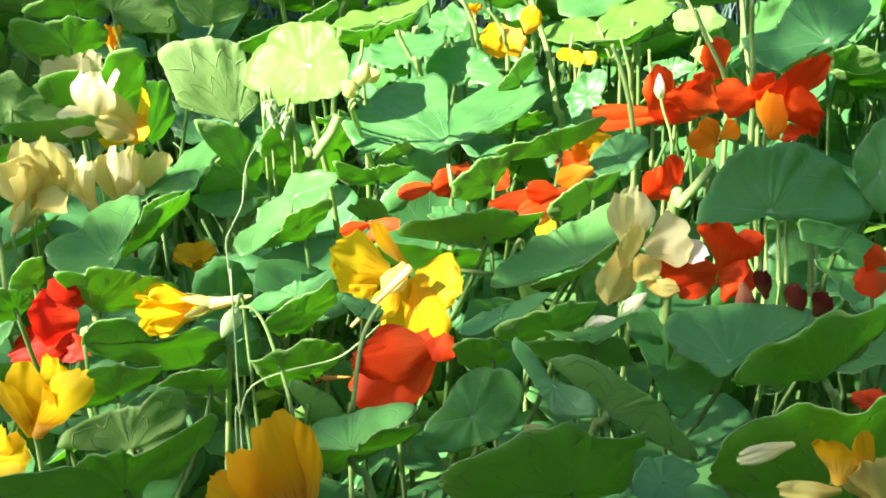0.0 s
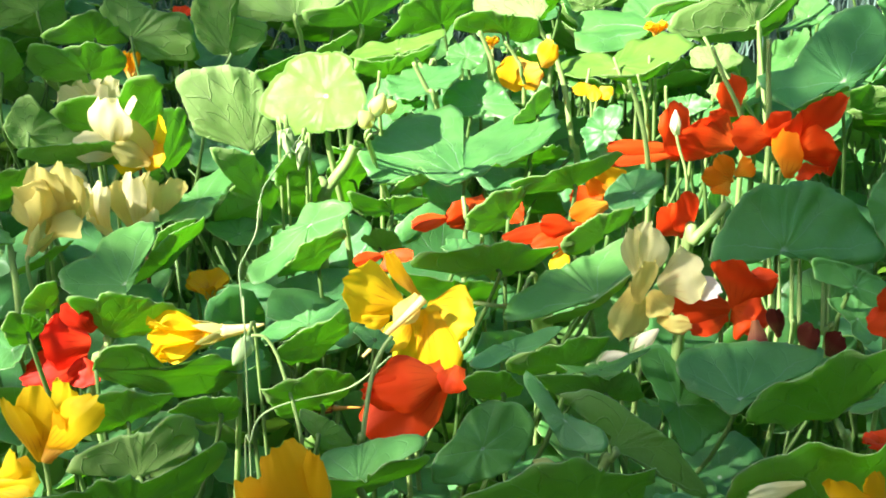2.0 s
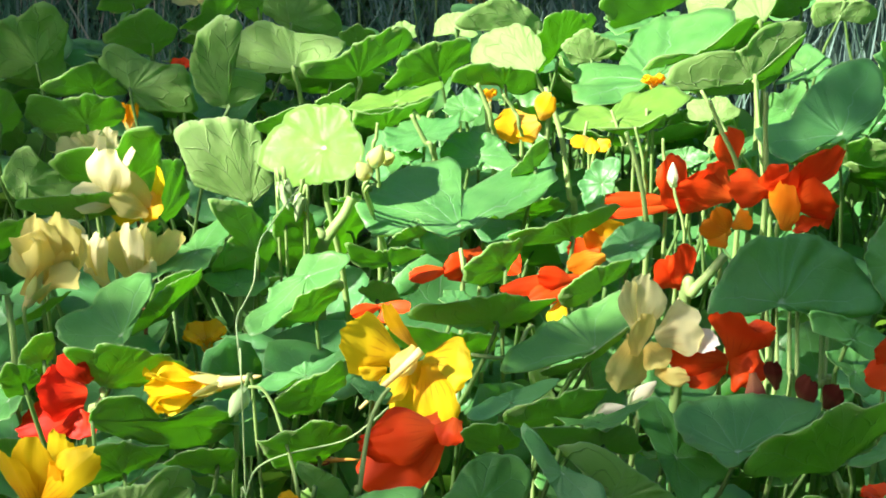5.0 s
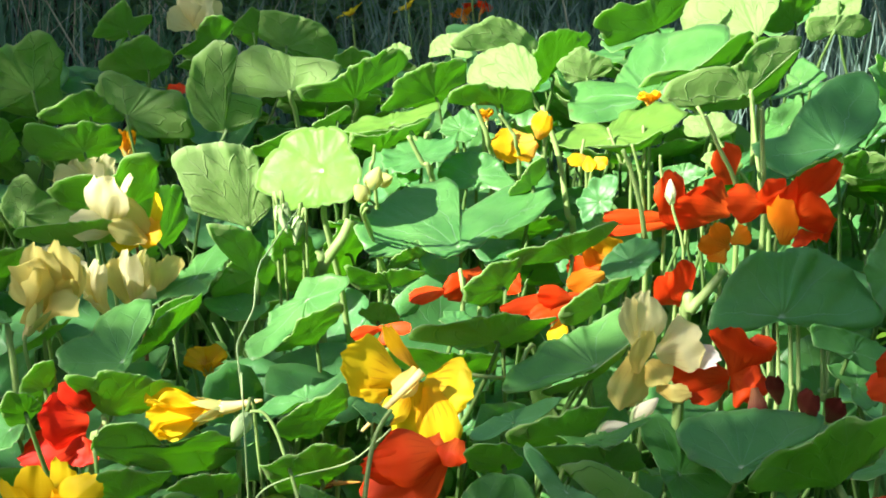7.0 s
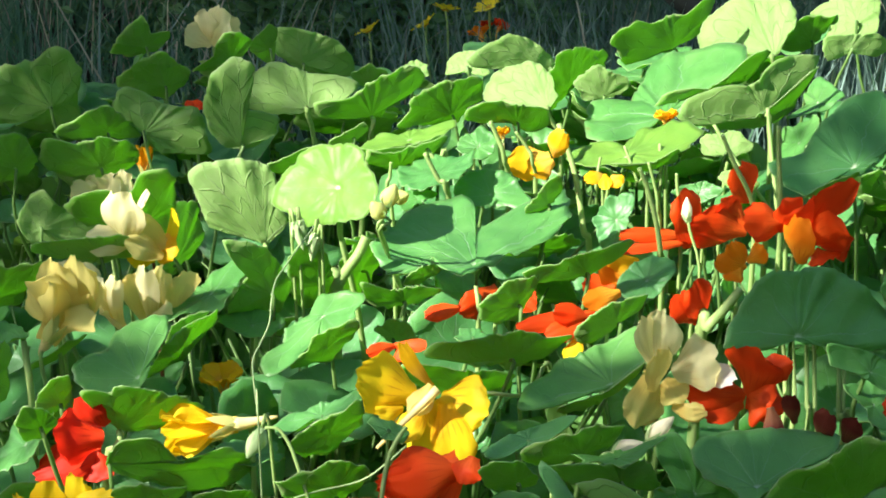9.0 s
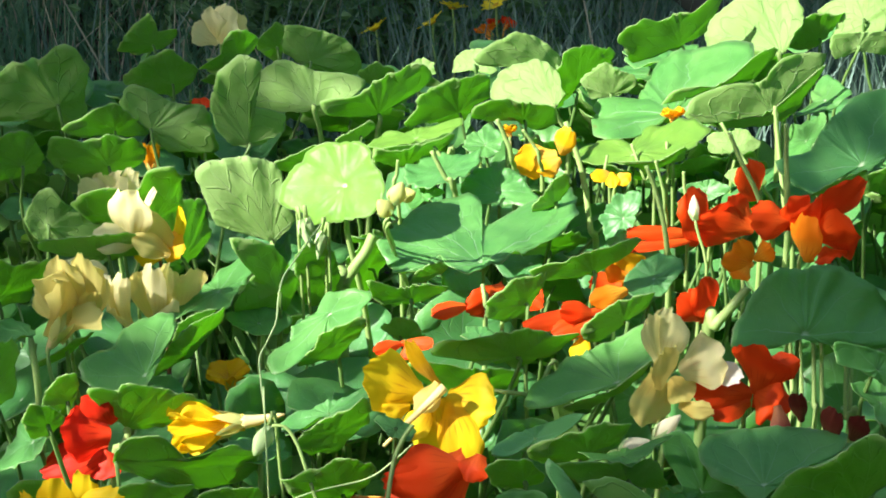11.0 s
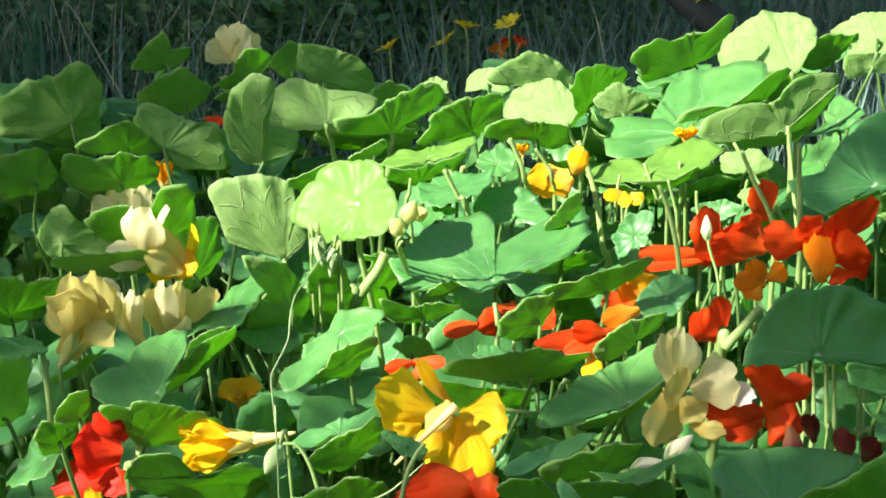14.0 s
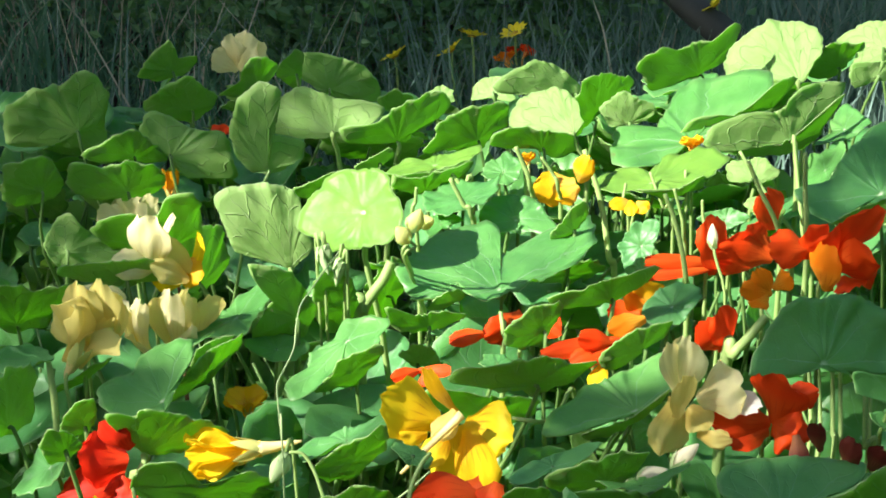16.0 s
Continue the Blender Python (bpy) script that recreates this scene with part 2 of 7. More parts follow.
# ---- builders ----
def mesh_part(name, verts, faces, mats, parent=None, at=None, uvs=None, slots=None, smooth=True, label=""):
    """One mesh object; uvs and slots go face by face."""
    me = bpy.data.meshes.new(name)
    me.from_pydata(verts, [], faces)
    for m in mats if isinstance(mats, (list, tuple)) else [mats]:
        me.materials.append(m)
    if uvs:
        layer = me.uv_layers.new(name="UVMap")
        layer.data.foreach_set("uv", [c for face in uvs for p in face for c in p])
    if slots:
        me.polygons.foreach_set("material_index", slots)
    me.polygons.foreach_set("use_smooth", [smooth and not (slots and k == 2) for k in (slots or [0] * len(faces))])
    me.update()
    ob = new(name, me)
    if parent:
        ob.parent = parent
    if at is not None:
        ob.matrix_basis = at
    if label:
        ob["label"] = label
    return ob


def ease(x):
    x = max(0.0, min(1.0, x))
    return x * x * (3 - 2 * x)


def tube(points, radii, sides=6):
    """Verts and faces of a closed round tube through the points."""
    verts, faces = [], []
    for i, p in enumerate(points):
        d = (points[min(i + 1, len(points) - 1)] - points[max(i - 1, 0)]).normalized()
        a = d.cross(Vector((0.31, 0.92, 0.23))).normalized()
        b = d.cross(a)
        for k in range(sides):
            w = 2 * math.pi * k / sides
            verts.append(p + (a * math.cos(w) + b * math.sin(w)) * radii[i])
    for i in range(len(points) - 1):
        for k in range(sides):
            j = (k + 1) % sides
            faces.append((i * sides + k, i * sides + j, (i + 1) * sides + j, (i + 1) * sides + k))
    faces.append(tuple(range(sides))[::-1])
    faces.append(tuple((len(points) - 1) * sides + k for k in range(sides)))
    return verts, faces


def glide(p, n):
    """n + 1 points on a smooth line through the points p."""
    p = [p[0] * 2 - p[1], *p, p[-1] * 2 - p[-2]]
    out = []
    spans = len(p) - 3
    for i in range(n + 1):
        x = i / n * spans
        k = min(int(x), spans - 1)
        t = x - k
        a, b, c, d = p[k:k + 4]
        out.append(0.5 * (2 * b + (c - a) * t + (2 * a - 5 * b + 4 * c - d) * t * t + (3 * b - a - 3 * c + d) * t ** 3))
    return out


def ring_value(values, turn):
    """A closed curve with blunt corners through equally spaced values; turn from 0 to 1."""
    n = len(values)
    x = (turn % 1.0) * n
    k = int(x) % n
    t = x - int(x)
    a, b, c, d = (values[(k + j) % n] for j in (-1, 0, 1, 2))
    round_part = 0.5 * (2 * b + (c - a) * t + (2 * a - 5 * b + 4 * c - d) * t * t + (3 * b - a - 3 * c + d) * t ** 3)
    return 0.3 * round_part + 0.7 * (b + (c - b) * t)


def blade_shape(size, lobes, navel, cup, wave, rnd, rings=11, turns=96, thick=0.0004, rough=1.0):
    """Two skins and a rim of a shield-shaped leaf blade: verts, faces, uvs and material slots."""
    ph = [rnd.uniform(0, 6.28) for _ in range(6)]
    nav = Vector((navel[0] * size, navel[1] * size, 0))

    def spot(i, k):
        turn = k / turns
        w = 2 * math.pi * turn
        r = size * ring_value(lobes, turn)
        q = 0.028 * math.sin(9 * w + ph[0]) + 0.018 * math.sin(17 * w + ph[1]) + 0.009 * math.sin(29 * w + ph[4]) + 0.03 * math.sin(5 * w + ph[2])
        q += (0.035 + 0.035 * math.sin(2 * w + ph[5])) * (abs(math.cos(4.5 * w + ph[3] + 0.4 * math.sin(w + ph[0]))) - 0.64)
        q += 0.030 * noise.noise(Vector((math.cos(w) * 5, math.sin(w) * 5, ph[1]))) - 0.05 * max(0.0, noise.noise(Vector((math.cos(w) * 3.2, math.sin(w) * 3.2, ph[0]))) - 0.25)
        r *= 1 + rough * q + 0.035 * noise.noise(Vector((math.cos(w) * 8, math.sin(w) * 8, ph[4]))) + 0.022 * noise.noise(Vector((math.cos(w) * 21, math.sin(w) * 21, ph[2])))
        s = i / rings
        p = nav.lerp(Vector((r * math.cos(w), r * math.sin(w), 0)), s)
        q = p.length / size
        p.z = cup * size * (q * q - 0.4)
        p.z += 0.65 * wave * size * s ** 2 * (math.sin(3 * w + ph[2]) + 0.7 * math.sin(5 * w + ph[3]) + 0.45 * math.sin(9 * w + ph[4]) * s)
        calm = min(1.0, wave / 0.03)
        pleat = abs(((turn * 9 + 0.25 * math.sin(w + ph[1])) % 1.0) - 0.5) * 2
        p.z += 0.06 * size * s ** 3 * noise.noise(Vector((math.cos(w) * 5.5, math.sin(w) * 5.5, ph[4])))
        p.z += calm * 0.075 * size * s * (pleat - 0.5) * (0.5 + noise.noise(Vector((math.cos(w) * 1.6, math.sin(w) * 1.6, ph[0]))))
        p.z += calm * 0.075 * size * noise.noise(Vector((p.x / size * 1.7, p.y / size * 1.7, ph[3])))
        p.z += 0.036 * size * s * noise.noise(Vector((p.x * 38, p.y * 38, ph[5]))) + 0.020 * size * noise.noise(Vector((p.x * 110, p.y * 110, ph[5])))
        p.z -= 0.05 * size * max(0.0, 1 - s * 5) ** 2
        p.z += 0.11 * size * ease((s - 0.72) / 0.28) * noise.noise(Vector((math.cos(w) * 2.6, math.sin(w) * 2.6, ph[2])))
        return p

    top = [spot(0, 0)] + [spot(i, k) for i in range(1, rings + 1) for k in range(turns)]
    n = len(top)
    verts = [p + Vector((0, 0, thick / 2)) for p in top] + [p - Vector((0, 0, thick / 2)) for p in top]
    faces, uvs, slots = [], [], []

    def at(i, k):
        return 0 if i == 0 else 1 + (i - 1) * turns + k % turns

    for i in range(rings):
        for k in range(turns):
            a, b = k / turns, (k + 1) / turns
            s, t = i / rings, (i + 1) / rings
            if i == 0:
                f, uv = (0, at(1, k), at(1, k + 1)), ((0.5 * (a + b), 0), (a, t), (b, t))
            else:
                f, uv = (at(i, k), at(i + 1, k), at(i + 1, k + 1), at(i, k + 1)), ((a, s), (a, t), (b, t), (b, s))
            for pick in ((0, 1, 2), (0, 2, 3))[:len(f) - 2]:
                faces += [tuple(f[j] for j in pick), tuple(f[j] + n for j in reversed(pick))]
                uvs += [tuple(uv[j] for j in pick), tuple(uv[j] for j in reversed(pick))]
                slots += [0, 1]
    for k in range(turns):
        a, b = at(rings, k), at(rings, k + 1)
        faces.append((a, a + n, b + n, b))
        uvs.append(((0, 1),) * 4)
        slots.append(2)
    return verts, faces, uvs, slots, top[0]


KNOWN = {
    "green": "round blue-green nasturtium leaf on a pale stalk",
    "pale": "nasturtium leaf showing its pale ribbed underside",
    "young": "pale lime-green nasturtium leaf, young or painted to look sunlit",
    "small": "small young nasturtium leaf low in the bed",
}
COUNT = [0]


def leaf(at, turn, size, lobes, navel=(0.0, -0.12), cup=0.10, wave=0.06, foot=None, via=None, thick=None, look_kind="green", rough=1.0, flap=None):
    """A nasturtium leaf: its blade at a pose, a rim that is turned up (flap), and its stalk down to the soil."""
    COUNT[0] += 1
    rnd = random.Random(COUNT[0])
    m = pose(*at, *turn)
    verts, faces, uvs, slots, nav = blade_shape(size, lobes, navel, cup, wave, rnd, rough=rough)
    start = m @ nav
    down = -(m.to_3x3() @ Vector((0, 0, 1)))
    if foot is None:
        foot = (start.x + rnd.gauss(0, 0.06), start.y + rnd.uniform(-0.02, 0.10))
    thick = thick or (0.0024 if via else 0.0015)
    base = Vector((foot[0], foot[1], -0.004))
    thing = tagged(new("nasturtium_leaf"), KNOWN[look_kind], "leaf", "nasturtium leaves")
    thing.location = base
    mesh_part("blade", verts, faces, [LEAF_YOUNG_SUNLIT if look_kind == "young" else LEAF_TOP, LEAF_UNDER, LEAF_RIM], thing, Matrix.Translation(-base) @ m, uvs, slots)
    if flap:
        place, lean, rim_size, rim_lobes = flap
        v, f, uv, sl, _ = blade_shape(rim_size, rim_lobes, (0.0, 0.0), 0.05, 0.03, rnd, 8, 64, rough=0.25)
        mesh_part("turned_rim", v, f, [LEAF_TOP, LEAF_UNDER, LEAF_RIM], thing, Matrix.Translation(-base) @ pose(*place, *lean), uv, sl, label="turned-up rim of the leaf")
    line = [start + down * 0.0004, start + down * min(0.009, size * 0.2)]
    if via:
        line += [line[-1].lerp(Vector(via), 0.3), Vector(via)]
    last = line[-1]
    if not via:
        line.append(last.lerp(base, 0.12) + Vector((rnd.gauss(0, 0.003), 0, 0)))
    line.append(last.lerp(base, 0.35) + Vector((rnd.gauss(0, 0.012), rnd.uniform(-0.01, 0.02), 0)))
    line.append(last.lerp(base, 0.7) + Vector((rnd.gauss(0, 0.018), rnd.uniform(-0.01, 0.03), 0)))
    line.append(base)
    line = [p - base for p in glide(line, 12)]
    v, f = tube(line, [thick * (0.75 + 0.5 * i / 12) for i in range(13)])
    # stalks without a via get the copy with shade in its colour
    mesh_part("stalk", v, f, STALK if via else STALK_SHADED, thing)
    return thing


def petal_shape(length, width, flare, rnd, frill=0.05, curl=0.0, start=12.0, claw=0.34, steps=12, across=12):
    """A clawed petal that rises along z and flares outward along x."""
    verts, faces, uvs = [], [], []
    rho, z = 0.05 * length, 0.0
    ph, ph2 = rnd.uniform(0, 6.28), rnd.uniform(0, 6.28)
    spine = []
    for i in range(steps + 1):
        s = i / steps
        a = radians(start + (flare - start) * ease((s - claw * 0.6) / 0.5) + curl * ease((s - 0.7) / 0.3))
        spine.append((rho, z, a, s))
        rho += length / steps * math.sin(a)
        z += length / steps * math.cos(a)
    for rho, z, a, s in spine:
        half = width * (0.13 + 0.87 * ease((s - claw * 0.55) / 0.45)) * (1 - 0.52 * ease((s - 0.72) / 0.28) ** 1.6)
        for j in range(across + 1):
            c = j / across * 2 - 1
            lift = -0.16 * width * c * c * (1 - 0.3 * s)
            lift += frill * length * s ** 2 * (math.sin(5.2 * c + ph) * 0.7 + math.sin(11 * c + ph2) * 0.35)
            lift += 0.055 * length * s * noise.noise(Vector((c * 1.7, s * 3.1, ph))) + 0.03 * length * s * noise.noise(Vector((c * 4.5, s * 6.0, ph2)))
            end = -0.10 * length * c * c * ease((s - 0.6) / 0.4) + 0.06 * length * ease((s - 0.7) / 0.3) * noise.noise(Vector((c * 4.0, ph, ph2)))
            x = rho - lift * math.cos(a) + end * math.sin(a)
            zz = z + lift * math.sin(a) + end * math.cos(a)
            verts.append(Vector((x, c * half, zz)))
    n = across + 1
    for i in range(steps):
        for j in range(across):
            faces.append((i * n + j, i * n + j + 1, (i + 1) * n + j + 1, (i + 1) * n + j))
            uvs.append(tuple(((jj / across), ii / steps) for ii, jj in ((i, j), (i, j + 1), (i + 1, j + 1), (i + 1, j))))
    return verts, faces, uvs


FLOWERS = {
    "yellow": "open bright yellow nasturtium flower with red guide lines",
    "amber": "open amber yellow nasturtium flower among the leaves",
    "orange": "open orange nasturtium flower among the leaves",
    "red": "open orange-red nasturtium flower among the leaves",
    "flame": "orange-red nasturtium flower with an ochre striped throat",
    "scarlet": "open scarlet nasturtium flower among the leaves",
    "cream": "open cream-coloured nasturtium flower on a green stalk",
    "buff": "buff yellow nasturtium flower past its best",
    "wilted": "withered dark red nasturtium flower hanging low",
}


def flower(at, turn, size, colour, flare=80.0, petals=(0, 72, 144, 216, 288), curl=0.0, frill=0.05, wide=0.52, spur=1.0, foot=None, via=None, red_stalk=False, start=12.0, claw=0.34):
    """A nasturtium flower: petals round a throat, spur and calyx behind, and its stalk; z is the way it faces."""
    COUNT[0] += 1
    rnd = random.Random(COUNT[0])
    m = pose(*at, *turn)
    here = m.translation
    tone = {"yellow": "yellow", "amber": "yellow", "cream": "cream", "buff": "cream"}.get(colour, "red")
    if foot is None:
        foot = (here.x + rnd.uniform(-0.03, 0.03), here.y + rnd.uniform(0.0, 0.05))
    base = Vector((foot[0], foot[1], -0.004))
    thing = tagged(new("nasturtium_flower"), FLOWERS[colour], "flower", "nasturtium flowers")
    thing.location = base
    home = Matrix.Translation(-base) @ m
    for p in petals:
        p, more, part_size = p if isinstance(p, tuple) else (p, 0.0, 1.0)
        long = size * part_size * rnd.uniform(0.95, 1.05)
        v, f, uv = petal_shape(long, long * wide * rnd.uniform(0.92, 1.08), flare + more + rnd.uniform(-6, 6), rnd, frill, curl, start, claw)
        spin = pose(0, 0, 0, 0, 0, p + rnd.uniform(-6, 6))
        mesh_part("petal", v, f, PETALS[colour], thing, home @ spin, uv)
    # calyx: five pointed sepals that hug the throat
    v, f = [], []
    for k in range(5):
        w = radians(72 * k + 36)
        out = Vector((math.cos(w), math.sin(w), 0))
        side = Vector((-math.sin(w), math.cos(w), 0))
        b = len(v)
        for i in range(5):
            s = i / 4
            r = size * (0.05 + 0.16 * s)
            half = size * 0.11 * (1 - s ** 1.7) * (0.65 + 0.7 * s)
            c = out * r + Vector((0, 0, size * (0.42 if start < 30 else -0.08) * s - 0.02 * size))
            v += [c - side * half, c + out * half * 0.5, c + side * half]
        for i in range(4):
            for j in range(2):
                a = b + i * 3 + j
                f.append((a, a + 1, a + 4, a + 3))
    mesh_part("calyx", v, f, CALYX if tone != "red" else SPUR["red"], thing, home)
    line = glide([Vector((0, 0, 0.04)) * size, Vector((0.02, 0, -0.25 * spur)) * size, Vector((0.10 * spur, 0.02, -0.55 * spur)) * size, Vector((0.24 * spur, 0.03, -0.85 * spur)) * size], 8)
    v, f = tube(line, [size * (0.105 - 0.011 * i) for i in range(9)], 8)
    mesh_part("spur", v, f, SPUR[tone], thing, home)
    back = -(m.to_3x3() @ Vector((0, 0, 1)))
    line = [here, here + back * size * 0.2 + Vector((0, 0.0, -0.1 * size))]
    if via:
        line.append(Vector(via))
    line += [line[-1].lerp(base, 0.1), line[-1].lerp(base, 0.5) + Vector((rnd.uniform(-0.01, 0.01), 0.01, 0)), base]
    line = [p - base for p in glide(line, 15)]
    v, f = tube(line, [0.0011 + 0.00006 * i for i in range(16)])
    mesh_part("stalk", v, f, STALK_RED if red_stalk else STALK, thing)
    return thing


def free_petal(base, tip, width, bow, rnd, facing, ruffle=1.0, steps=14, across=14):
    """A petal from base to tip that faces one way: narrow at its claw, broad and frilled at its end."""
    base, tip = Vector(base), Vector(tip)
    along = tip - base
    length = along.length
    side = along.cross(facing).normalized()
    out = side.cross(along).normalized()
    ph, ph2 = rnd.uniform(0, 6.28), rnd.uniform(0, 6.28)
    verts, faces, uvs = [], [], []
    for i in range(steps + 1):
        s = i / steps
        half = 0.56 * width * (0.38 + 0.62 * ease(s / 0.5)) * (1 - 0.30 * ease((s - 0.78) / 0.22) ** 1.5)
        for j in range(across + 1):
            c = j / across * 2 - 1
            lift = bow * length * 4 * s * (1 - s) - 0.22 * width * c * c * (1 - 0.6 * s)
            lift += ruffle * 0.06 * width * s ** 2 * (math.sin(4.6 * c + ph) + 0.6 * math.sin(9.5 * c + ph2))
            lift += ruffle * 0.13 * width * s * noise.noise(Vector((c * 1.9, s * 3.0, ph)))
            lift += ruffle * 0.035 * width * abs(noise.noise(Vector((c * 6.5, s * 1.6, ph2))))
            end = ease((s - 0.45) / 0.55) * (-0.24 * min(length, width) * c * c + length * (0.06 * noise.noise(Vector((c * 3.2, ph, ph2))) + 0.03 * noise.noise(Vector((c * 9.0, ph2, ph)))))
            verts.append(base + along * s + along / length * end + side * c * half * (1 + 0.10 * noise.noise(Vector((s * 3.5, c, ph)))) + out * lift)
    n = across + 1
    for i in range(steps):
        for j in range(across):
            faces.append((i * n + j, i * n + j + 1, (i + 1) * n + j + 1, (i + 1) * n + j))
            uvs.append(tuple((jj / across, ii / steps) for ii, jj in ((i, j), (i, j + 1), (i + 1, j + 1), (i + 1, j))))
    return verts, faces, uvs


def posed_flower(colour, heart, petals, spur=None, spur_thick=0.003, via=None, red_stalk=False):
    """A nasturtium flower whose petals (base, tip, width, bow and perhaps a colour) each take their own way."""
    COUNT[0] += 1
    rnd = random.Random(COUNT[0])
    heart = Vector(heart)
    tone = {"yellow": "yellow", "amber": "yellow", "cream": "cream", "buff": "cream"}.get(colour, "red")
    base = Vector((heart.x + rnd.uniform(-0.02, 0.02), heart.y + rnd.uniform(0.01, 0.05), -0.004))
    thing = tagged(new("nasturtium_flower"), FLOWERS[colour], "flower", "nasturtium flowers")
    thing.location = base
    home = Matrix.Translation(-base)
    for start, tip, width, bow, *own in petals:
        tint = own[0] if own else colour
        facing = Vector((rnd.uniform(-0.6, -0.1), -0.75, rnd.uniform(0.25, 0.65)))
        if "away" in own:
            facing = Vector((rnd.uniform(0.35, 0.6), -0.8, rnd.uniform(-0.2, 0.1)))
        v, f, uv = free_petal(start, tip, width, bow, rnd, facing, 1.0 if tint in ("buff", "cream") else 0.65)
        mesh_part("petal", v, f, PETALS[tint], thing, home, uv)
    if spur:
        line = glide([Vector(p) for p in spur], 10)
        v, f = tube(line, [spur_thick * (1.25 - 0.085 * i) for i in range(11)], 8)
        mesh_part("spur", v, f, SPUR[tone], thing, home)
    line = [heart, heart + Vector((0, 0.006, -0.01))]
    if via:
        line.append(Vector(via))
    line += [line[-1].lerp(base, 0.1), line[-1].lerp(base, 0.5) + Vector((rnd.uniform(-0.01, 0.01), 0.01, 0)), base]
    v, f = tube([p - base for p in glide(line, 15)], [0.0011 + 0.00006 * i for i in range(16)])
    mesh_part("stalk", v, f, STALK_RED if red_stalk else STALK, thing)
    return thing


def stem(points, thick, material, name="stem", label="pale green nasturtium stem among the leaves", taper=0.7):
    """A free stem or tendril through the points; its last point is in the soil."""
    pts = [Vector(p) for p in points]
    base = pts[-1]
    line = [p - base for p in glide(pts, 8 * (len(pts) - 1))]
    n = len(line)
    v, f = tube(line, [thick * (taper + (1 - taper) * i / n) for i in range(n)], 8)
    ob = tagged(mesh_part(name, v, f, material), label, name)
    ob.location = base
    return ob


def bud(at, turn, length, colour, via=None, foot=None, fat=0.36, label="closed nasturtium bud on a thin stalk"):
    """A closed bud: a tapering body with a seam, small sepals at its base, and a stalk."""
    COUNT[0] += 1
    rnd = random.Random(COUNT[0])
    m = pose(*at, *turn)
    foot = foot or (at[0] + 0.02, at[1] + 0.03)
    base = Vector((foot[0], foot[1], -0.004))
    thing = tagged(new("flower_bud"), label, "bud", "flower buds")
    thing.location = base
    home = Matrix.Translation(-base) @ m
    v, f = [], []
    rows, n = 8, 12
    for i in range(rows + 1):
        s = i / rows
        r = length * fat * math.sin(math.pi * (0.06 + 0.9 * s) ** 0.8) ** 0.9
        for k in range(n):
            w = 2 * math.pi * k / n
            q = r * (1 - 0.16 * max(0, math.cos(2.5 * w + 2 * s)) ** 6)
            v.append(Vector((q * math.cos(w) + 0.1 * length * s * s, q * math.sin(w) * 0.85, length * s)))
    for i in range(rows):
        for k in range(n):
            j = (k + 1) % n
            f.append((i * n + k, i * n + j, (i + 1) * n + j, (i + 1) * n + k))
    f += [tuple(range(n))[::-1], tuple(rows * n + k for k in range(n))]
    mesh_part("body", v, f, colour, thing, home)
    v, f = [], []
    for k in range(5):
        w = radians(72 * k)
        out, side = Vector((math.cos(w), math.sin(w), 0)), Vector((-math.sin(w), math.cos(w), 0))
        b = len(v)
        for i in range(4):
            s = i / 3
            c = out * length * (0.06 + fat * 1.05 * math.sin(1.6 * s)) + Vector((0, 0, length * (0.55 * s - 0.05)))
            half = length * 0.12 * (1 - s ** 1.5)
            v += [c - side * half, c + side * half]
        f += [(b + i * 2, b + i * 2 + 1, b + i * 2 + 3, b + i * 2 + 2) for i in range(3)]
    mesh_part("calyx", v, f, SEED, thing, home)
    here = m.translation
    line = [here + (m.to_3x3() @ Vector((0, 0, 1))) * 0.05 * length, here - (m.to_3x3() @ Vector((0, 0, 1))) * 0.5 * length]
    if via:
        line.append(Vector(via))
    line += [line[-1].lerp(base, 0.1), line[-1].lerp(base, 0.5), base]
    v, f = tube([p - base for p in glide(line, 12)], [0.0011] * 13)
    mesh_part("stalk", v, f, STALK, thing)
    return thing


# ---- the ground, and what grows behind the bed ----
def ground_sheet():
    """One sheet of soil, fine near the bed and coarse out to the horizon."""
    xs = sorted({*[-400, -100, -30, -12, -6, -4, -3], *[-2 + 0.2 * i for i in range(21)], *[3, 4, 6, 12, 30, 100, 400]})
    ys = sorted({*[-400, -100, -30, -10, -4, -2], *[-1 + 0.2 * i for i in range(36)], *[8, 12, 30, 100, 400]})
    verts = [Vector((x, y, 0.02 * noise.noise(Vector((x * 2.1, y * 2.1, 0))) - 0.012 if abs(x) < 8 and -3 < y < 9 else -0.01)) for y in ys for x in xs]
    n = len(xs)
    faces = [(j * n + i, j * n + i + 1, (j + 1) * n + i + 1, (j + 1) * n + i) for j in range(len(ys) - 1) for i in range(n - 1)]
    return tagged(mesh_part("ground", verts, faces, SOIL), "dark crumbly garden soil under the plants", "ground", kind="structure")


def blades(name, spots, height, width, lean, material, rnd, label, category):
    """Grass-like blades, each a bent tapering strip, in one mesh."""
    verts, faces = [], []
    for x, y in spots:
        h = height * rnd.uniform(0.45, 1.1)
        w = rnd.uniform(0, 6.28)
        side = Vector((math.cos(w), math.sin(w), 0))
        bend = Vector((rnd.gauss(0, 1), rnd.gauss(0, 1), 0)) * lean * h
        b = len(verts)
        for i in range(4):
            s = i / 3
            c = Vector((x, y, -0.01)) + bend * s * s + Vector((0, 0, h * (s - 0.18 * s * s * min(1, lean * 2))))
            half = width * (1 - 0.9 * s) * 0.5
            verts += [c - side * half, c + side * half]
        for i in range(3):
            a = b + i * 2
            faces.append((a, a + 1, a + 3, a + 2))
    return tagged(mesh_part(name, verts, faces, material), label, category, kind="stuff")


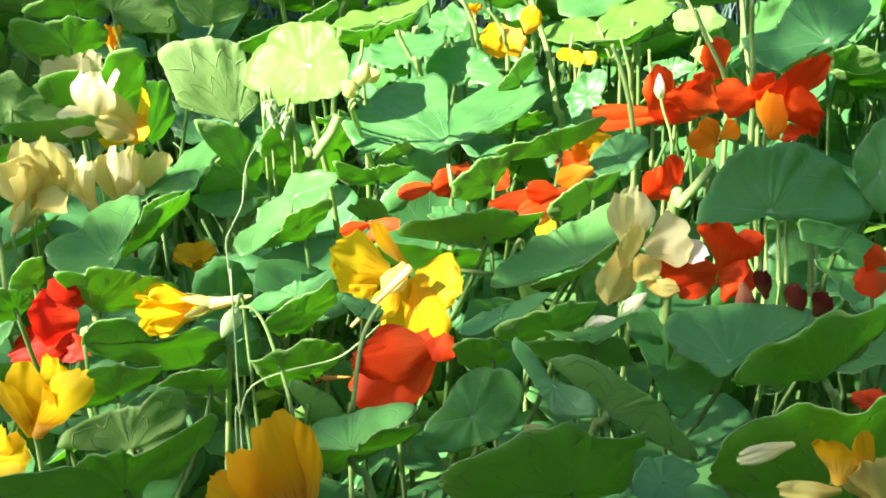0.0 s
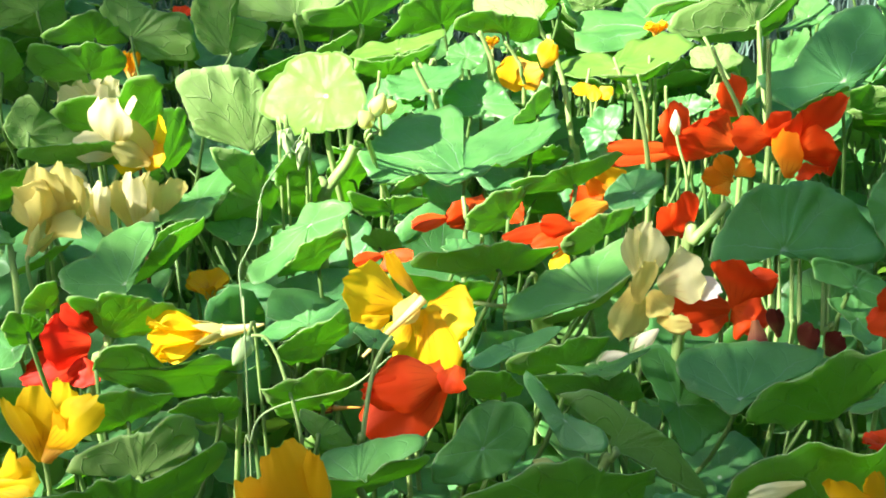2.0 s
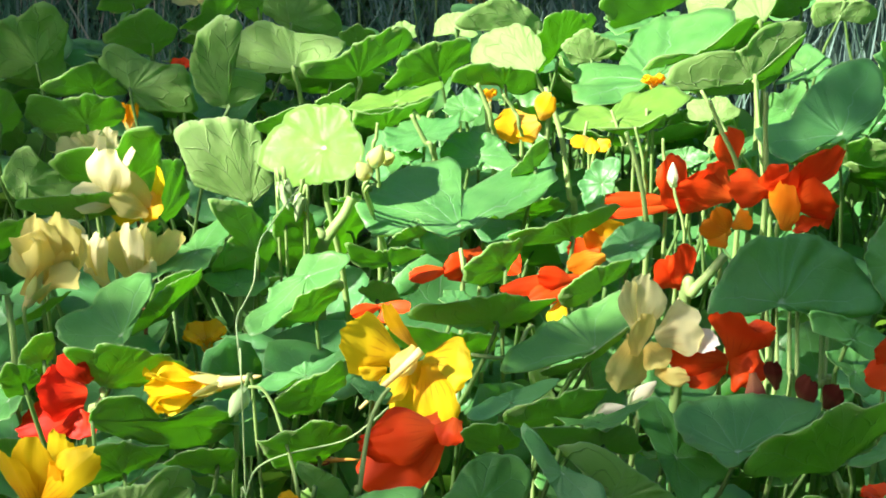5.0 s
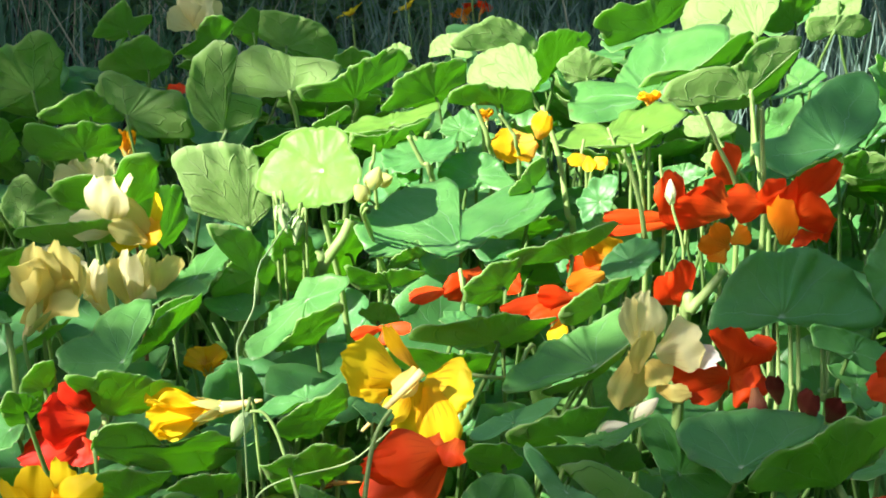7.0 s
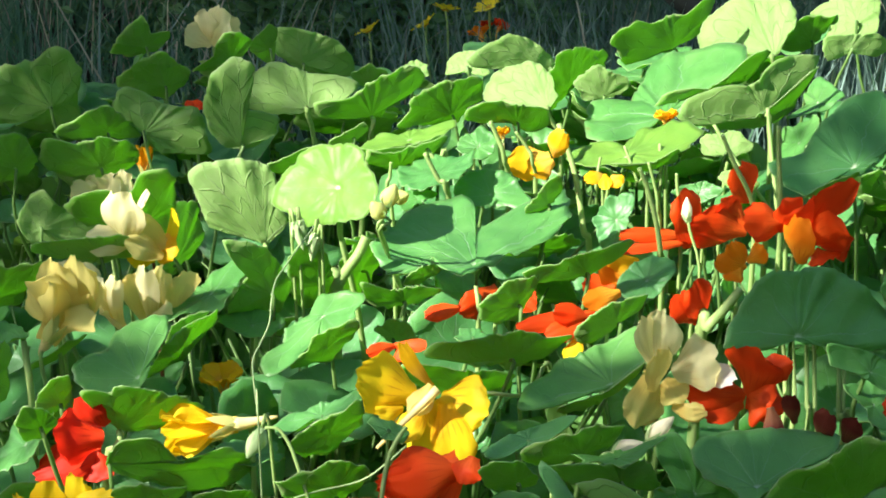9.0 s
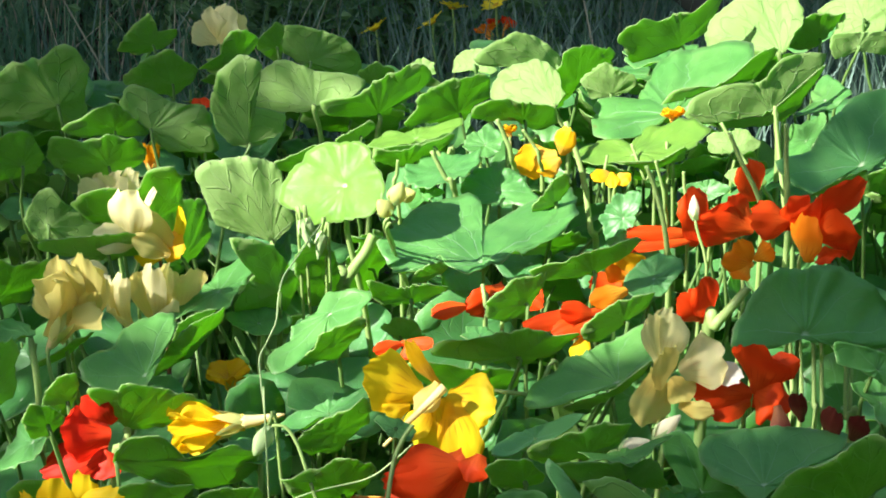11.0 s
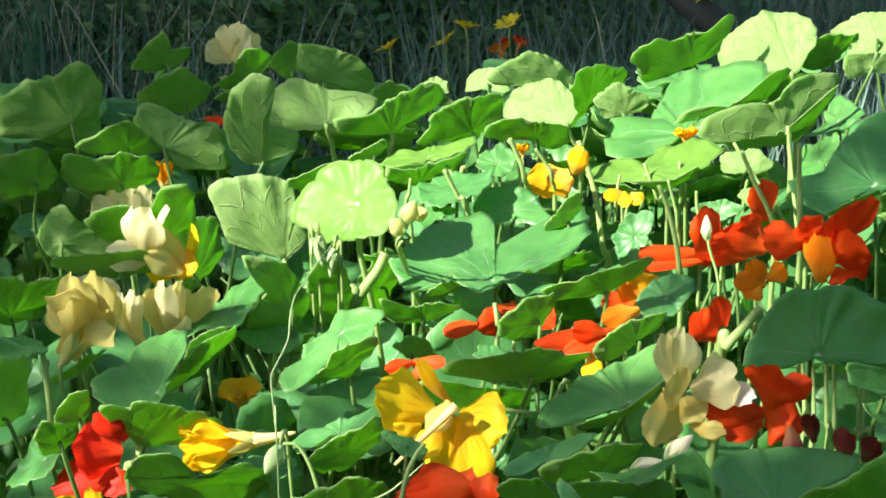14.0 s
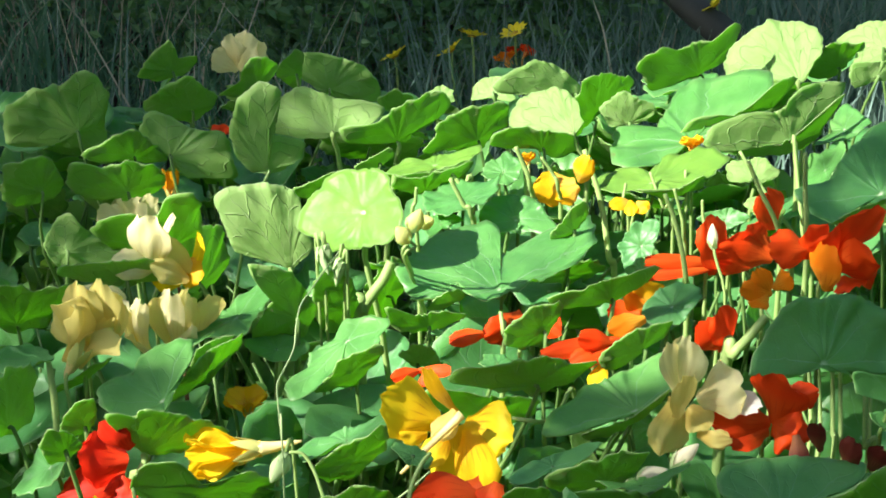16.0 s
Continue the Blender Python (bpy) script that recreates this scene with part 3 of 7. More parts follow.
def bush(name, centre, reach, count, leaf_size, rnd, label, category, trunk_from=None):
    """A shrub or small tree: limbs and a crown of many single leaves with gaps."""
    cx, cy, cz = centre
    thing = tagged(new(name), label, category)
    base = Vector((trunk_from or (cx, cy, 0)))
    thing.location = base
    heads = []
    v, f = [], []
    for k in range(9):
        w = 2 * math.pi * k / 9 + rnd.uniform(-0.3, 0.3)
        r = rnd.uniform(0.3, 0.75)
        tip = Vector((cx + reach[0] * r * math.cos(w), cy + reach[1] * r * math.sin(w), cz + reach[2] * rnd.uniform(-0.5, 0.6)))
        heads.append(tip)
        mid = base.lerp(tip, 0.5) + Vector((rnd.uniform(-0.1, 0.1), rnd.uniform(-0.1, 0.1), 0.15)) * reach[2]
        line = [p - base for p in glide([base - Vector((0, 0, 0.02)), mid, tip], 6)]
        thick = 0.018 * reach[2] * 2
        a, b = tube(line, [thick * (1 - 0.13 * i) for i in range(7)])
        o = len(v)
        v += a
        f += [tuple(q + o for q in face) for face in b]
    mesh_part("trunk", v, f, BARK, thing)
    v, f = [], []
    for _ in range(count):
        h = rnd.choice(heads)
        d = Vector((rnd.gauss(0, 1), rnd.gauss(0, 1), rnd.gauss(0, 1))) * 0.26
        p = h + Vector((d.x * reach[0], d.y * reach[1], d.z * reach[2])) - base
        if p.z + base.z < 0.03:
            continue
        a = Vector((rnd.gauss(0, 1), rnd.gauss(0, 1), rnd.gauss(0, 0.6))).normalized()
        b = a.cross(Vector((rnd.gauss(0, 1), rnd.gauss(0, 1), rnd.gauss(0, 1)))).normalized()
        s = leaf_size * rnd.uniform(0.6, 1.3)
        c = a.cross(b) * s * 0.14
        o = len(v)
        v += [p, p + a * s * 0.5 + b * s * 0.28 + c, p + a * s, p + a * s * 0.5 - b * s * 0.28 + c]
        f += [(o, o + 1, o + 2), (o, o + 2, o + 3)]
    mesh_part("crown", v, f, SHRUB, thing, smooth=False)
    return thing


def daisy(x, y, z, size, tilt, heading):
    """A small yellow daisy on a thin stalk."""
    COUNT[0] += 1
    rnd = random.Random(COUNT[0])
    base = Vector((x + rnd.uniform(-0.03, 0.03), y + 0.03, -0.01))
    head = Vector((x, y, z))
    thing = tagged(new("daisy"), "small yellow daisy on a thin stalk in the grass", "flower", "yellow daisies")
    thing.location = base
    m = Matrix.Translation(-base) @ pose(x, y, z, tilt, 0, heading)
    for k in range(11):
        v, f, _ = petal_shape(size, size * 0.19, 78, rnd, 0.04, 0.0, 60.0, 0.2, 4, 2)
        mesh_part("petal", v, f, DAISY, thing, m @ pose(0, 0, 0, 0, 0, 360 * k / 11))
    v = [Vector((0, 0, 0.16 * size))]
    for r, h in ((0.14, 0.14), (0.24, 0.08), (0.26, 0.0)):
        v += [Vector((r * size * math.cos(w), r * size * math.sin(w), h * size)) for w in (k * math.pi / 5 for k in range(10))]
    f = [(0, 1 + k, 1 + (k + 1) % 10) for k in range(10)]
    f += [(1 + i * 10 + k, 11 + i * 10 + k, 11 + i * 10 + (k + 1) % 10, 1 + i * 10 + (k + 1) % 10) for i in range(2) for k in range(10)]
    mesh_part("flower_centre", v, f, DAISY_EYE, thing, m)
    line = [p - base for p in glide([head, head + Vector((0.003, 0.004, -0.05)), base], 8)]
    v, f = tube(line, [0.0016] * 9, 5)
    mesh_part("stalk", v, f, STALK, thing)
    return thing


ground_sheet()
rng = random.Random(5)
blades("grass", [(rng.uniform(-2.2, 2.4), rng.uniform(1.95, 5.2)) for _ in range(17000)], 0.30, 0.006, 0.4, GRASS, rng, "dark green shaded grass behind the flower bed", "grass")
blades("grey_grass", [(rng.gauss(0.45, 0.36), rng.uniform(2.0, 3.1)) for _ in range(5200)], 0.27, 0.008, 0.16, GREY_GRASS, rng, "grey-green upright blades in the shade behind the bed", "grass")
blades("dry_grass", [(rng.gauss(0.62, 0.22), rng.uniform(2.1, 3.0)) for _ in range(130)], 0.40, 0.0042, 0.30, STRAW, rng, "dry straw-coloured grass stalks beside the dark board", "grass")
blades("dry_grass", [(rng.gauss(-0.55, 0.28), rng.uniform(2.0, 3.2)) for _ in range(190)], 0.44, 0.0042, 0.34, STRAW, rng, "dry straw-coloured grass stalks behind the bed", "grass")
bush("shrub", (-0.12, 2.75, 0.22), (0.42, 0.35, 0.32), 15000, 0.022, random.Random(3), "low dark green shrub in the shade behind the bed", "shrub")
bush("shrub", (-0.75, 3.3, 0.3), (0.6, 0.4, 0.42), 15000, 0.024, random.Random(13), "dark green shrub in the shade behind the bed", "shrub")
bush("shrub", (1.5, 4.6, 0.5), (1.4, 0.7, 0.8), 16000, 0.035, random.Random(4), "dark shaded garden shrub at the back", "shrub")
bush("shrub", (-1.5, 4.8, 0.5), (1.4, 0.7, 0.8), 16000, 0.035, random.Random(6), "dark shaded garden shrub at the back", "shrub")


def tree(foot, clusters, leaf_size, density, rnd, label):
    """A tree: a tapered trunk, limbs out to clusters (x, y, z, radius) and leaves round each."""
    thing = tagged(new("tree"), label, "tree")
    base = Vector((*foot, -0.02))
    thing.location = base
    top = Vector((foot[0], foot[1], min(c[2] for c in clusters) * 0.75))
    line = glide([base, base.lerp(top, 0.5) + Vector((0.05, 0.03, 0)), top], 8)
    v, f = tube([p - base for p in line], [0.11 - 0.006 * i for i in range(9)], 10)
    mesh_part("trunk", v, f, BARK, thing)
    lv, lf = [], []
    for x, y, z, r in clusters:
        tip = Vector((x, y, z))
        start = line[5 + rnd.randrange(3)]
        pts = glide([start, start.lerp(tip, 0.5) + Vector((0, 0, 0.12)), tip], 6)
        v, f = tube([p - base for p in pts], [(0.004 + 0.16 * min(r, 0.2)) * (1 - 0.12 * i) for i in range(7)])
        mesh_part("limb", v, f, BARK, thing)
        for _ in range(int(density * r * r * 100)):
            d = Vector((rnd.gauss(0, 1), rnd.gauss(0, 1), rnd.gauss(0, 1))).normalized() * r * rnd.random() ** 0.45
            p = tip + d - base
            a = Vector((rnd.gauss(0, 1), rnd.gauss(0, 1), rnd.gauss(0, 0.5))).normalized()
            b = a.cross(Vector((rnd.gauss(0, 1), rnd.gauss(0, 1), rnd.gauss(0, 1)))).normalized()
            s = leaf_size * rnd.uniform(0.6, 1.3)
            c = a.cross(b) * s * 0.14
            o = len(lv)
            lv += [p, p + a * s * 0.5 + b * s * 0.3 + c, p + a * s, p + a * s * 0.5 - b * s * 0.3 + c]
            lf += [(o, o + 1, o + 2), (o, o + 2, o + 3)]
    mesh_part("crown", lv, lf, SHRUB, thing, smooth=False)
    return thing


def hedge(start, end, height, depth, rnd):
    """A clipped hedge: a woody core and a skin of many leaves."""
    a, b = Vector((*start, 0)), Vector((*end, 0))
    along = (b - a).normalized()
    side = Vector((-along.y, along.x, 0))
    thing = tagged(new("hedge"), "unseen dense green hedge added to close the garden and block sky light", "hedge")
    thing.location = a
    length = (b - a).length
    n = int(length / 0.25)
    v, f = [], []
    for i in range(n + 1):
        c = along * (length * i / n)
        w = depth * 0.5 * (0.9 + 0.2 * rnd.random())
        h = height * (0.94 + 0.06 * rnd.random())
        v += [c - side * w, c - side * w + Vector((0, 0, h)), c + side * w + Vector((0, 0, h)), c + side * w]
    for i in range(n):
        for k in range(4):
            f.append((i * 4 + k, i * 4 + (k + 1) % 4, i * 4 + 4 + (k + 1) % 4, i * 4 + 4 + k))
    f += [(3, 2, 1, 0), tuple(n * 4 + k for k in range(4))]
    mesh_part("core", v, f, SHRUB, thing, smooth=False)
    v, f = [], []
    for _ in range(int(length * height * 900)):
        p = along * rnd.uniform(0, length) + side * (rnd.choice((-1, 1)) * depth * rnd.uniform(0.46, 0.6)) + Vector((0, 0, rnd.uniform(0.02, height)))
        d = Vector((rnd.gauss(0, 1), rnd.gauss(0, 1), rnd.gauss(0, 1))).normalized()
        e = d.cross(Vector((rnd.gauss(0, 1), rnd.gauss(0, 1), rnd.gauss(0, 1)))).normalized()
        s = rnd.uniform(0.03, 0.06)
        o = len(v)
        v += [p, p + d * s * 0.5 + e * s * 0.3, p + d * s, p + d * s * 0.5 - e * s * 0.3]
        f.append((o, o + 1, o + 2, o + 3))
    mesh_part("foliage", v, f, SHRUB, thing, smooth=False)
    return thing


# unseen hedges added to close the garden and block sky light behind the camera and beside the bed
hedge((-3.5, -1.5), (2.6, -1.5), 1.9, 0.5, random.Random(21))
hedge((2.4, -1.2), (2.4, 4.8), 1.9, 0.5, random.Random(22))
hedge((2.4, 5.6), (-5.0, 5.6), 2.1, 0.5, random.Random(23))
# unseen trees beside the bed, added to shade the back of the garden and dapple its near edge
# the small leaf clusters are aimed so their shadows fall on single leaves
tree((-2.5, -1.0), [(-1.70, -0.17, 1.9, 0.10), (-1.55, -0.11, 1.92, 0.12), (-1.57, 0.09, 1.9, 0.075), (-1.755, -0.005, 1.9, 0.025), (-1.90, -0.31, 1.9, 0.15), (-2.14, -0.28, 1.9, 0.16), (-1.4, -0.35, 1.95, 0.2), (-1.7, -0.42, 1.9, 0.18), (-1.44, 0.10, 1.9, 0.12), (-1.59, 0.15, 1.9, 0.06), (-1.45, 0.30, 1.9, 0.09), (-1.49, 0.39, 1.9, 0.06), (-2.4, -0.7, 2.2, 0.3), (-1.775, -0.07, 1.9, 0.02), (-1.70, -0.095, 1.9, 0.045), (-1.70, -0.095, 1.93, 0.045), (-1.645, -0.09, 1.9, 0.045), (-1.645, -0.09, 1.93, 0.045), (-1.765, 0.005, 1.9, 0.025), (-1.745, -0.005, 1.92, 0.025), (-1.605, 0.125, 1.93, 0.055), (-1.545, 0.13, 1.93, 0.04), (-1.725, -0.115, 1.9, 0.035), (-1.725, -0.115, 1.93, 0.035), (-1.53, 0.31, 1.9, 0.05), (-1.58, -0.045, 1.9, 0.05), (-1.56, -0.03, 1.94, 0.05)], 0.05, 100, random.Random(7), "unseen leafy tree added to shade the near edge")
tree((-2.9, 0.9), [(-2.24, 0.56, 1.9, 0.2), (-2.05, 0.56, 1.92, 0.12), (-2.30, 0.28, 1.9, 0.16), (-2.17, 0.10, 1.9, 0.09), (-2.20, -0.02, 1.9, 0.1), (-2.06, 0.00, 1.9, 0.05), (-2.08, 0.20, 1.9, 0.03), (-2.12, 0.32, 1.9, 0.04), (-2.05, 0.10, 1.9, 0.025), (-2.00, 0.46, 1.9, 0.05), (-2.1, 0.8, 1.95, 0.15), (-2.5, 0.6, 2.1, 0.25), (-2.3, 1.0, 2.1, 0.3), (-2.06, 0.022, 1.93, 0.035), (-1.99, 0.028, 1.9, 0.025), (-2.09, 0.05, 1.92, 0.04)], 0.05, 90, random.Random(8), "unseen leafy tree added to shade one end of the bed")
tree((-2.4, 3.6), [(-2.3, 1.75, 2.1, 0.5), (-1.7, 1.5, 2.1, 0.4), (-1.6, 2.2, 2.3, 0.55), (-1.0, 1.7, 2.1, 0.4), (-0.9, 2.5, 2.3, 0.6), (-2.4, 2.7, 2.4, 0.7), (-1.5, 3.3, 2.5, 0.7), (-0.4, 3.2, 2.5, 0.7), (-3.2, 3.2, 2.5, 0.8), (-1.9, 1.25, 2.2, 0.3), (-1.3, 1.35, 2.2, 0.3), (-0.6, 1.5, 2.2, 0.35), (-2.8, 1.2, 2.1, 0.42), (-3.0, 1.7, 2.2, 0.5), (-3.2, 2.3, 2.3, 0.55)], 0.10, 70, random.Random(9), "unseen broad tree added to shade the grass behind the bed")


# ---- the flower bed, leaf by leaf ----

# the bright leaves of the middle
# the near edge of the bed
leaf((-0.168, 0.99, 0.322), (-50.4, -35.2, 27.6), 0.0183, (1.6, 1.55, 1.28, 0.61, 0.43, 0.36, 0.43, 0.67, 1.33, 1.8, 1.29, 1.07, 1, 1.03, 1.07, 0.87, 0.8, 0.82, 0.9, 1.09), navel=(-0.39, 1.37), cup=0.049, wave=0.036, look_kind="pale")
leaf((0.243, 0.849, 0.305), (-8.2, -29, 0.6), 0.0164, (0.87, 0.98, 1.01, 1.15, 1.4, 0.99, 0.83, 0.78, 0.84, 1.03, 1.51, 1.07, 0.84, 0.76, 0.8, 0.94, 1.28, 1.14, 0.93, 0.85), cup=0.052, wave=0.038)
leaf((0.246, 0.949, 0.304), (10.4, 31.1, -30.8), 0.0167, (0.9, 0.84, 0.87, 1, 1.34, 1.11, 0.97, 0.94, 0.98, 0.93, 0.98, 1.15, 1.42, 0.83, 0.63, 0.67, 0.93, 1.35, 1.12, 1.05), cup=0.071, wave=0.049)
leaf((0.083, 0.835, 0.326), (-6.7, -9.9, -0.5), 0.0140, (1.24, 2.22, 0.95, 0.65, 0.55, 0.51, 0.53, 0.62, 0.83, 1.78, 1.36, 1.2, 0.96, 0.84, 0.82, 0.89, 1.08, 0.97, 0.95, 1.02), cup=0.049, wave=0.036)
leaf((-0.039, 1.024, 0.315), (-55.6, 10.4, -2.4), 0.0125, (1.04, 1.18, 0.99, 0.93, 0.96, 1.11, 0.98, 0.95, 1.03, 1.2, 0.97, 0.88, 0.89, 0.99, 1.07, 1.03, 1.1, 0.94, 0.87, 0.9), navel=(-0.03, 0.81), cup=0.062, wave=0.044, look_kind="pale")
leaf((0.009, 1.016, 0.315), (-0.4, 3.6, -2.1), 0.0113, (1.24, 1, 0.91, 0.92, 1.03, 1, 1.05, 1.14, 0.96, 0.9, 0.94, 1.09, 1.01, 0.94, 0.98, 1.13, 0.97, 0.88, 0.89, 1), cup=0.052, wave=0.038)
leaf((-0.116, 0.881, 0.303), (-6.2, 3.8, 5.5), 0.0190, (0.95, 0.92, 1, 1.21, 1.02, 0.95, 0.98, 0.96, 1.04, 1.13, 0.97, 0.92, 0.97, 0.97, 0.97, 1.07, 0.98, 0.93, 0.98, 1.07), cup=0.049, wave=0.036)
# the left side, half in shade
leaf((-0.202, 1.187, 0.317), (-83, -57, 44.1), 0.0263, (1.01, 1.09, 0.99, 0.98, 1.02, 0.98, 1.04, 1, 0.99, 1.09, 1.02, 0.91, 0.9, 0.98, 1.2, 0.97, 0.89, 0.91, 1.02, 1.02), navel=(-0.76, 0.37), cup=0.075, wave=0.051, look_kind="pale")
leaf((-0.3, 1.066, 0.328), (-47, -7.9, 18.8), 0.0323, (1.09, 0.87, 0.83, 0.89, 1.06, 1.27, 1.12, 1.02, 0.91, 0.9, 0.99, 1.05, 0.99, 1.03, 1.19, 0.93, 0.74, 0.79, 1.11, 1.24), navel=(-0.18, 0.8), cup=0.054, wave=0.039, look_kind="pale")
leaf((-0.286, 0.995, 0.322), (-2, -6, 18.6), 0.0211, (1.01, 1, 0.91, 0.93, 1.05, 1.09, 1.16, 0.98, 0.88, 0.88, 0.98, 1.16, 1.04, 1.04, 0.93, 0.85, 0.87, 0.97, 1.2, 1.06), navel=(0.85, -0.61), cup=0.049, wave=0.036, via=(-0.261, 0.981, 0.288), foot=(-0.259, 0.977))
leaf((-0.278, 0.942, 0.318), (-71.2, -46.7, 45), 0.0254, (1.09, 1, 0.97, 0.94, 1.01, 1.21, 1.03, 0.99, 0.93, 0.96, 1.1, 1.03, 0.9, 0.88, 0.95, 1.11, 0.98, 0.96, 0.97, 0.99), navel=(-0.48, 0.41), cup=0.065, wave=0.045, look_kind="pale")
leaf((-0.237, 0.865, 0.317), (-13.3, -39.3, 39.2), 0.0220, (0.91, 0.9, 0.97, 1.19, 1.15, 0.93, 0.86, 0.9, 1.06, 1.15, 0.98, 0.94, 0.99, 0.95, 0.98, 1.02, 1.02, 1.04, 1.01, 1.04), cup=0.049, wave=0.037)
# the back of the bed, undersides to the sun
leaf((-0.079, 1.511, 0.347), (-51, 0.2, 2.9), 0.0155, (0.97, 0.92, 0.96, 1.12, 1.04, 0.94, 0.95, 1.06, 0.99, 0.97, 1.06, 1.05, 0.92, 0.9, 0.97, 1.15, 0.98, 0.93, 0.98, 1.15), navel=(-0, 0.73), cup=0.067, wave=0.046, look_kind="pale")
leaf((-0.038, 1.532, 0.349), (-118.2, 8.9, -26), 0.0089, (1.2, 1.54, 1.02, 0.81, 0.73, 0.74, 0.82, 0.97, 0.99, 1.13, 1.46, 1.14, 1.01, 1, 0.87, 0.78, 0.78, 0.87, 1.06, 1.07), navel=(0.1, 0.46), cup=0.06, wave=0.06, look_kind="pale")
leaf((-0.042, 1.287, 0.346), (-39.4, -13.1, 6.2), 0.0226, (1.27, 1.13, 1.03, 0.86, 0.81, 0.84, 0.98, 1.04, 1.02, 1.12, 1.21, 1.3, 1.36, 0.84, 0.65, 0.58, 0.6, 0.71, 0.99, 1.65), navel=(-0.21, 0.79), cup=0.049, wave=0.036, look_kind="pale")
leaf((0.014, 1.31, 0.348), (29.9, -9.3, 2.3), 0.0154, (0.95, 1.04, 0.99, 1.03, 1.16, 0.97, 0.91, 0.94, 1.03, 1.02, 1.13, 1.01, 0.9, 0.9, 0.99, 1.05, 1, 1.06, 0.99, 0.92), cup=0.079, wave=0.053)
leaf((-0.018, 1.257, 0.344), (2.8, -13.5, 5.4), 0.0287, (1.04, 1.19, 0.96, 0.69, 0.82, 1.15, 1.13, 1.05, 1.08, 0.99, 0.97, 1, 0.96, 1.01, 1.07, 1.02, 1.05, 0.93, 0.91, 0.99), cup=0.05, wave=0.037)
leaf((0.096, 1.516, 0.351), (-49, -40.3, 9.6), 0.0293, (0.92, 1.04, 1.13, 1.15, 0.95, 0.84, 0.83, 1.23, 1.11, 0.97, 0.94, 1.01, 1.01, 0.93, 0.94, 1.06, 1.08, 0.97, 0.97, 0.91), navel=(-0.5, 1.01), cup=0.059, wave=0.042, look_kind="pale")
leaf((0.121, 1.475, 0.351), (-79.6, -2, -4.1), 0.0183, (1.44, 1.23, 1.01, 0.82, 0.75, 0.75, 0.84, 1.07, 1.13, 1.14, 1.28, 1.07, 0.96, 0.95, 1.05, 0.92, 0.82, 0.81, 0.89, 1.05), navel=(0.13, 0.65), cup=0.092, wave=0.06, look_kind="pale")
leaf((0.267, 1.348, 0.34), (-2.3, -53.2, 12.9), 0.0230, (1.19, 0.95, 0.86, 0.87, 0.97, 1.23, 1.1, 0.97, 0.95, 1.03, 0.93, 0.94, 1.05, 1.19, 0.97, 0.89, 0.9, 0.96, 0.97, 1.07), cup=0.056, wave=0.04)
leaf((0.113, 1.222, 0.32), (31.2, -56.5, 32.4), 0.0159, (1.32, 1.11, 1.05, 0.91, 0.82, 0.82, 0.91, 0.98, 0.97, 1.06, 1.31, 1.4, 1.02, 0.87, 0.82, 0.74, 0.73, 0.79, 0.96, 1.42), cup=0.092, wave=0.06)
leaf((0.214, 1.371, 0.33), (-117.7, -11.1, -20.6), 0.0149, (1.44, 1.36, 1, 0.86, 0.83, 0.78, 0.75, 0.79, 0.93, 1.28, 1.42, 1.48, 1.07, 0.81, 0.7, 0.68, 0.73, 0.87, 1.07, 1.16), navel=(0.1, 0.6), cup=0.092, wave=0.06, look_kind="pale")
leaf((0.215, 1.3, 0.324), (-117.9, -0.6, -26.5), 0.0118, (1.42, 1.24, 0.97, 0.86, 0.85, 0.92, 0.91, 0.86, 0.9, 1.05, 1.44, 1.28, 0.96, 0.83, 0.8, 0.86, 0.97, 0.9, 0.93, 1.07), navel=(0.04, 0.69), cup=0.092, wave=0.06, look_kind="pale")
leaf((0.183, 1.288, 0.318), (63.7, -8.2, -17.1), 0.0112, (1.87, 1.23, 0.99, 0.9, 0.75, 0.67, 0.66, 0.72, 0.88, 1.31, 1.85, 1.12, 0.86, 0.76, 0.75, 0.81, 0.81, 0.84, 0.96, 1.27), cup=0.092, wave=0.06)
leaf((0.114, 1.198, 0.309), (59.6, -18.2, -11.4), 0.0096, (1.2, 1, 0.94, 0.98, 1.02, 0.86, 0.81, 0.85, 0.99, 1.35, 1.2, 1, 0.94, 0.98, 1.02, 0.86, 0.81, 0.85, 0.99, 1.35), cup=0.092, wave=0.06)

# the large leaves of the bed
leaf((0.267, 1.616, 0.369), (-135.3, -45, -0), 0.0375, (1.04, 1.11, 1.17, 1.23, 1.25, 1.2, 1.12, 1.08, 1.12, 1.13, 1, 0.86, 0.77, 0.72, 0.7, 0.7, 0.72, 0.77, 0.9, 1.13, 1.4, 1.37, 1.32, 1.23, 1.13, 1.01, 0.94, 0.89, 0.85, 0.84, 0.86, 0.84, 0.83, 0.85, 0.9, 0.99), navel=(-0.03, 1.15), cup=0.054, wave=0.039, rough=0.35, via=(0.295, 1.590, 0.320), foot=(0.295, 1.600), look_kind="pale")
leaf((0.322, 1.615, 0.362), (-53.9, -31, -0), 0.0235, (1.42, 1.19, 1, 0.9, 0.85, 0.83, 0.83, 0.86, 0.87, 0.88, 0.91, 0.98, 1.1, 1.07, 1.08, 1.11, 1.19, 1.23, 1.23, 1.05, 0.93, 0.87, 0.83, 0.82, 0.84, 0.89, 0.97, 1.1, 1.09, 1, 0.95, 0.93, 0.94, 0.99, 1.07, 1.2), navel=(0, 0.5), cup=0.025, wave=0.041, rough=0.35, look_kind="pale")
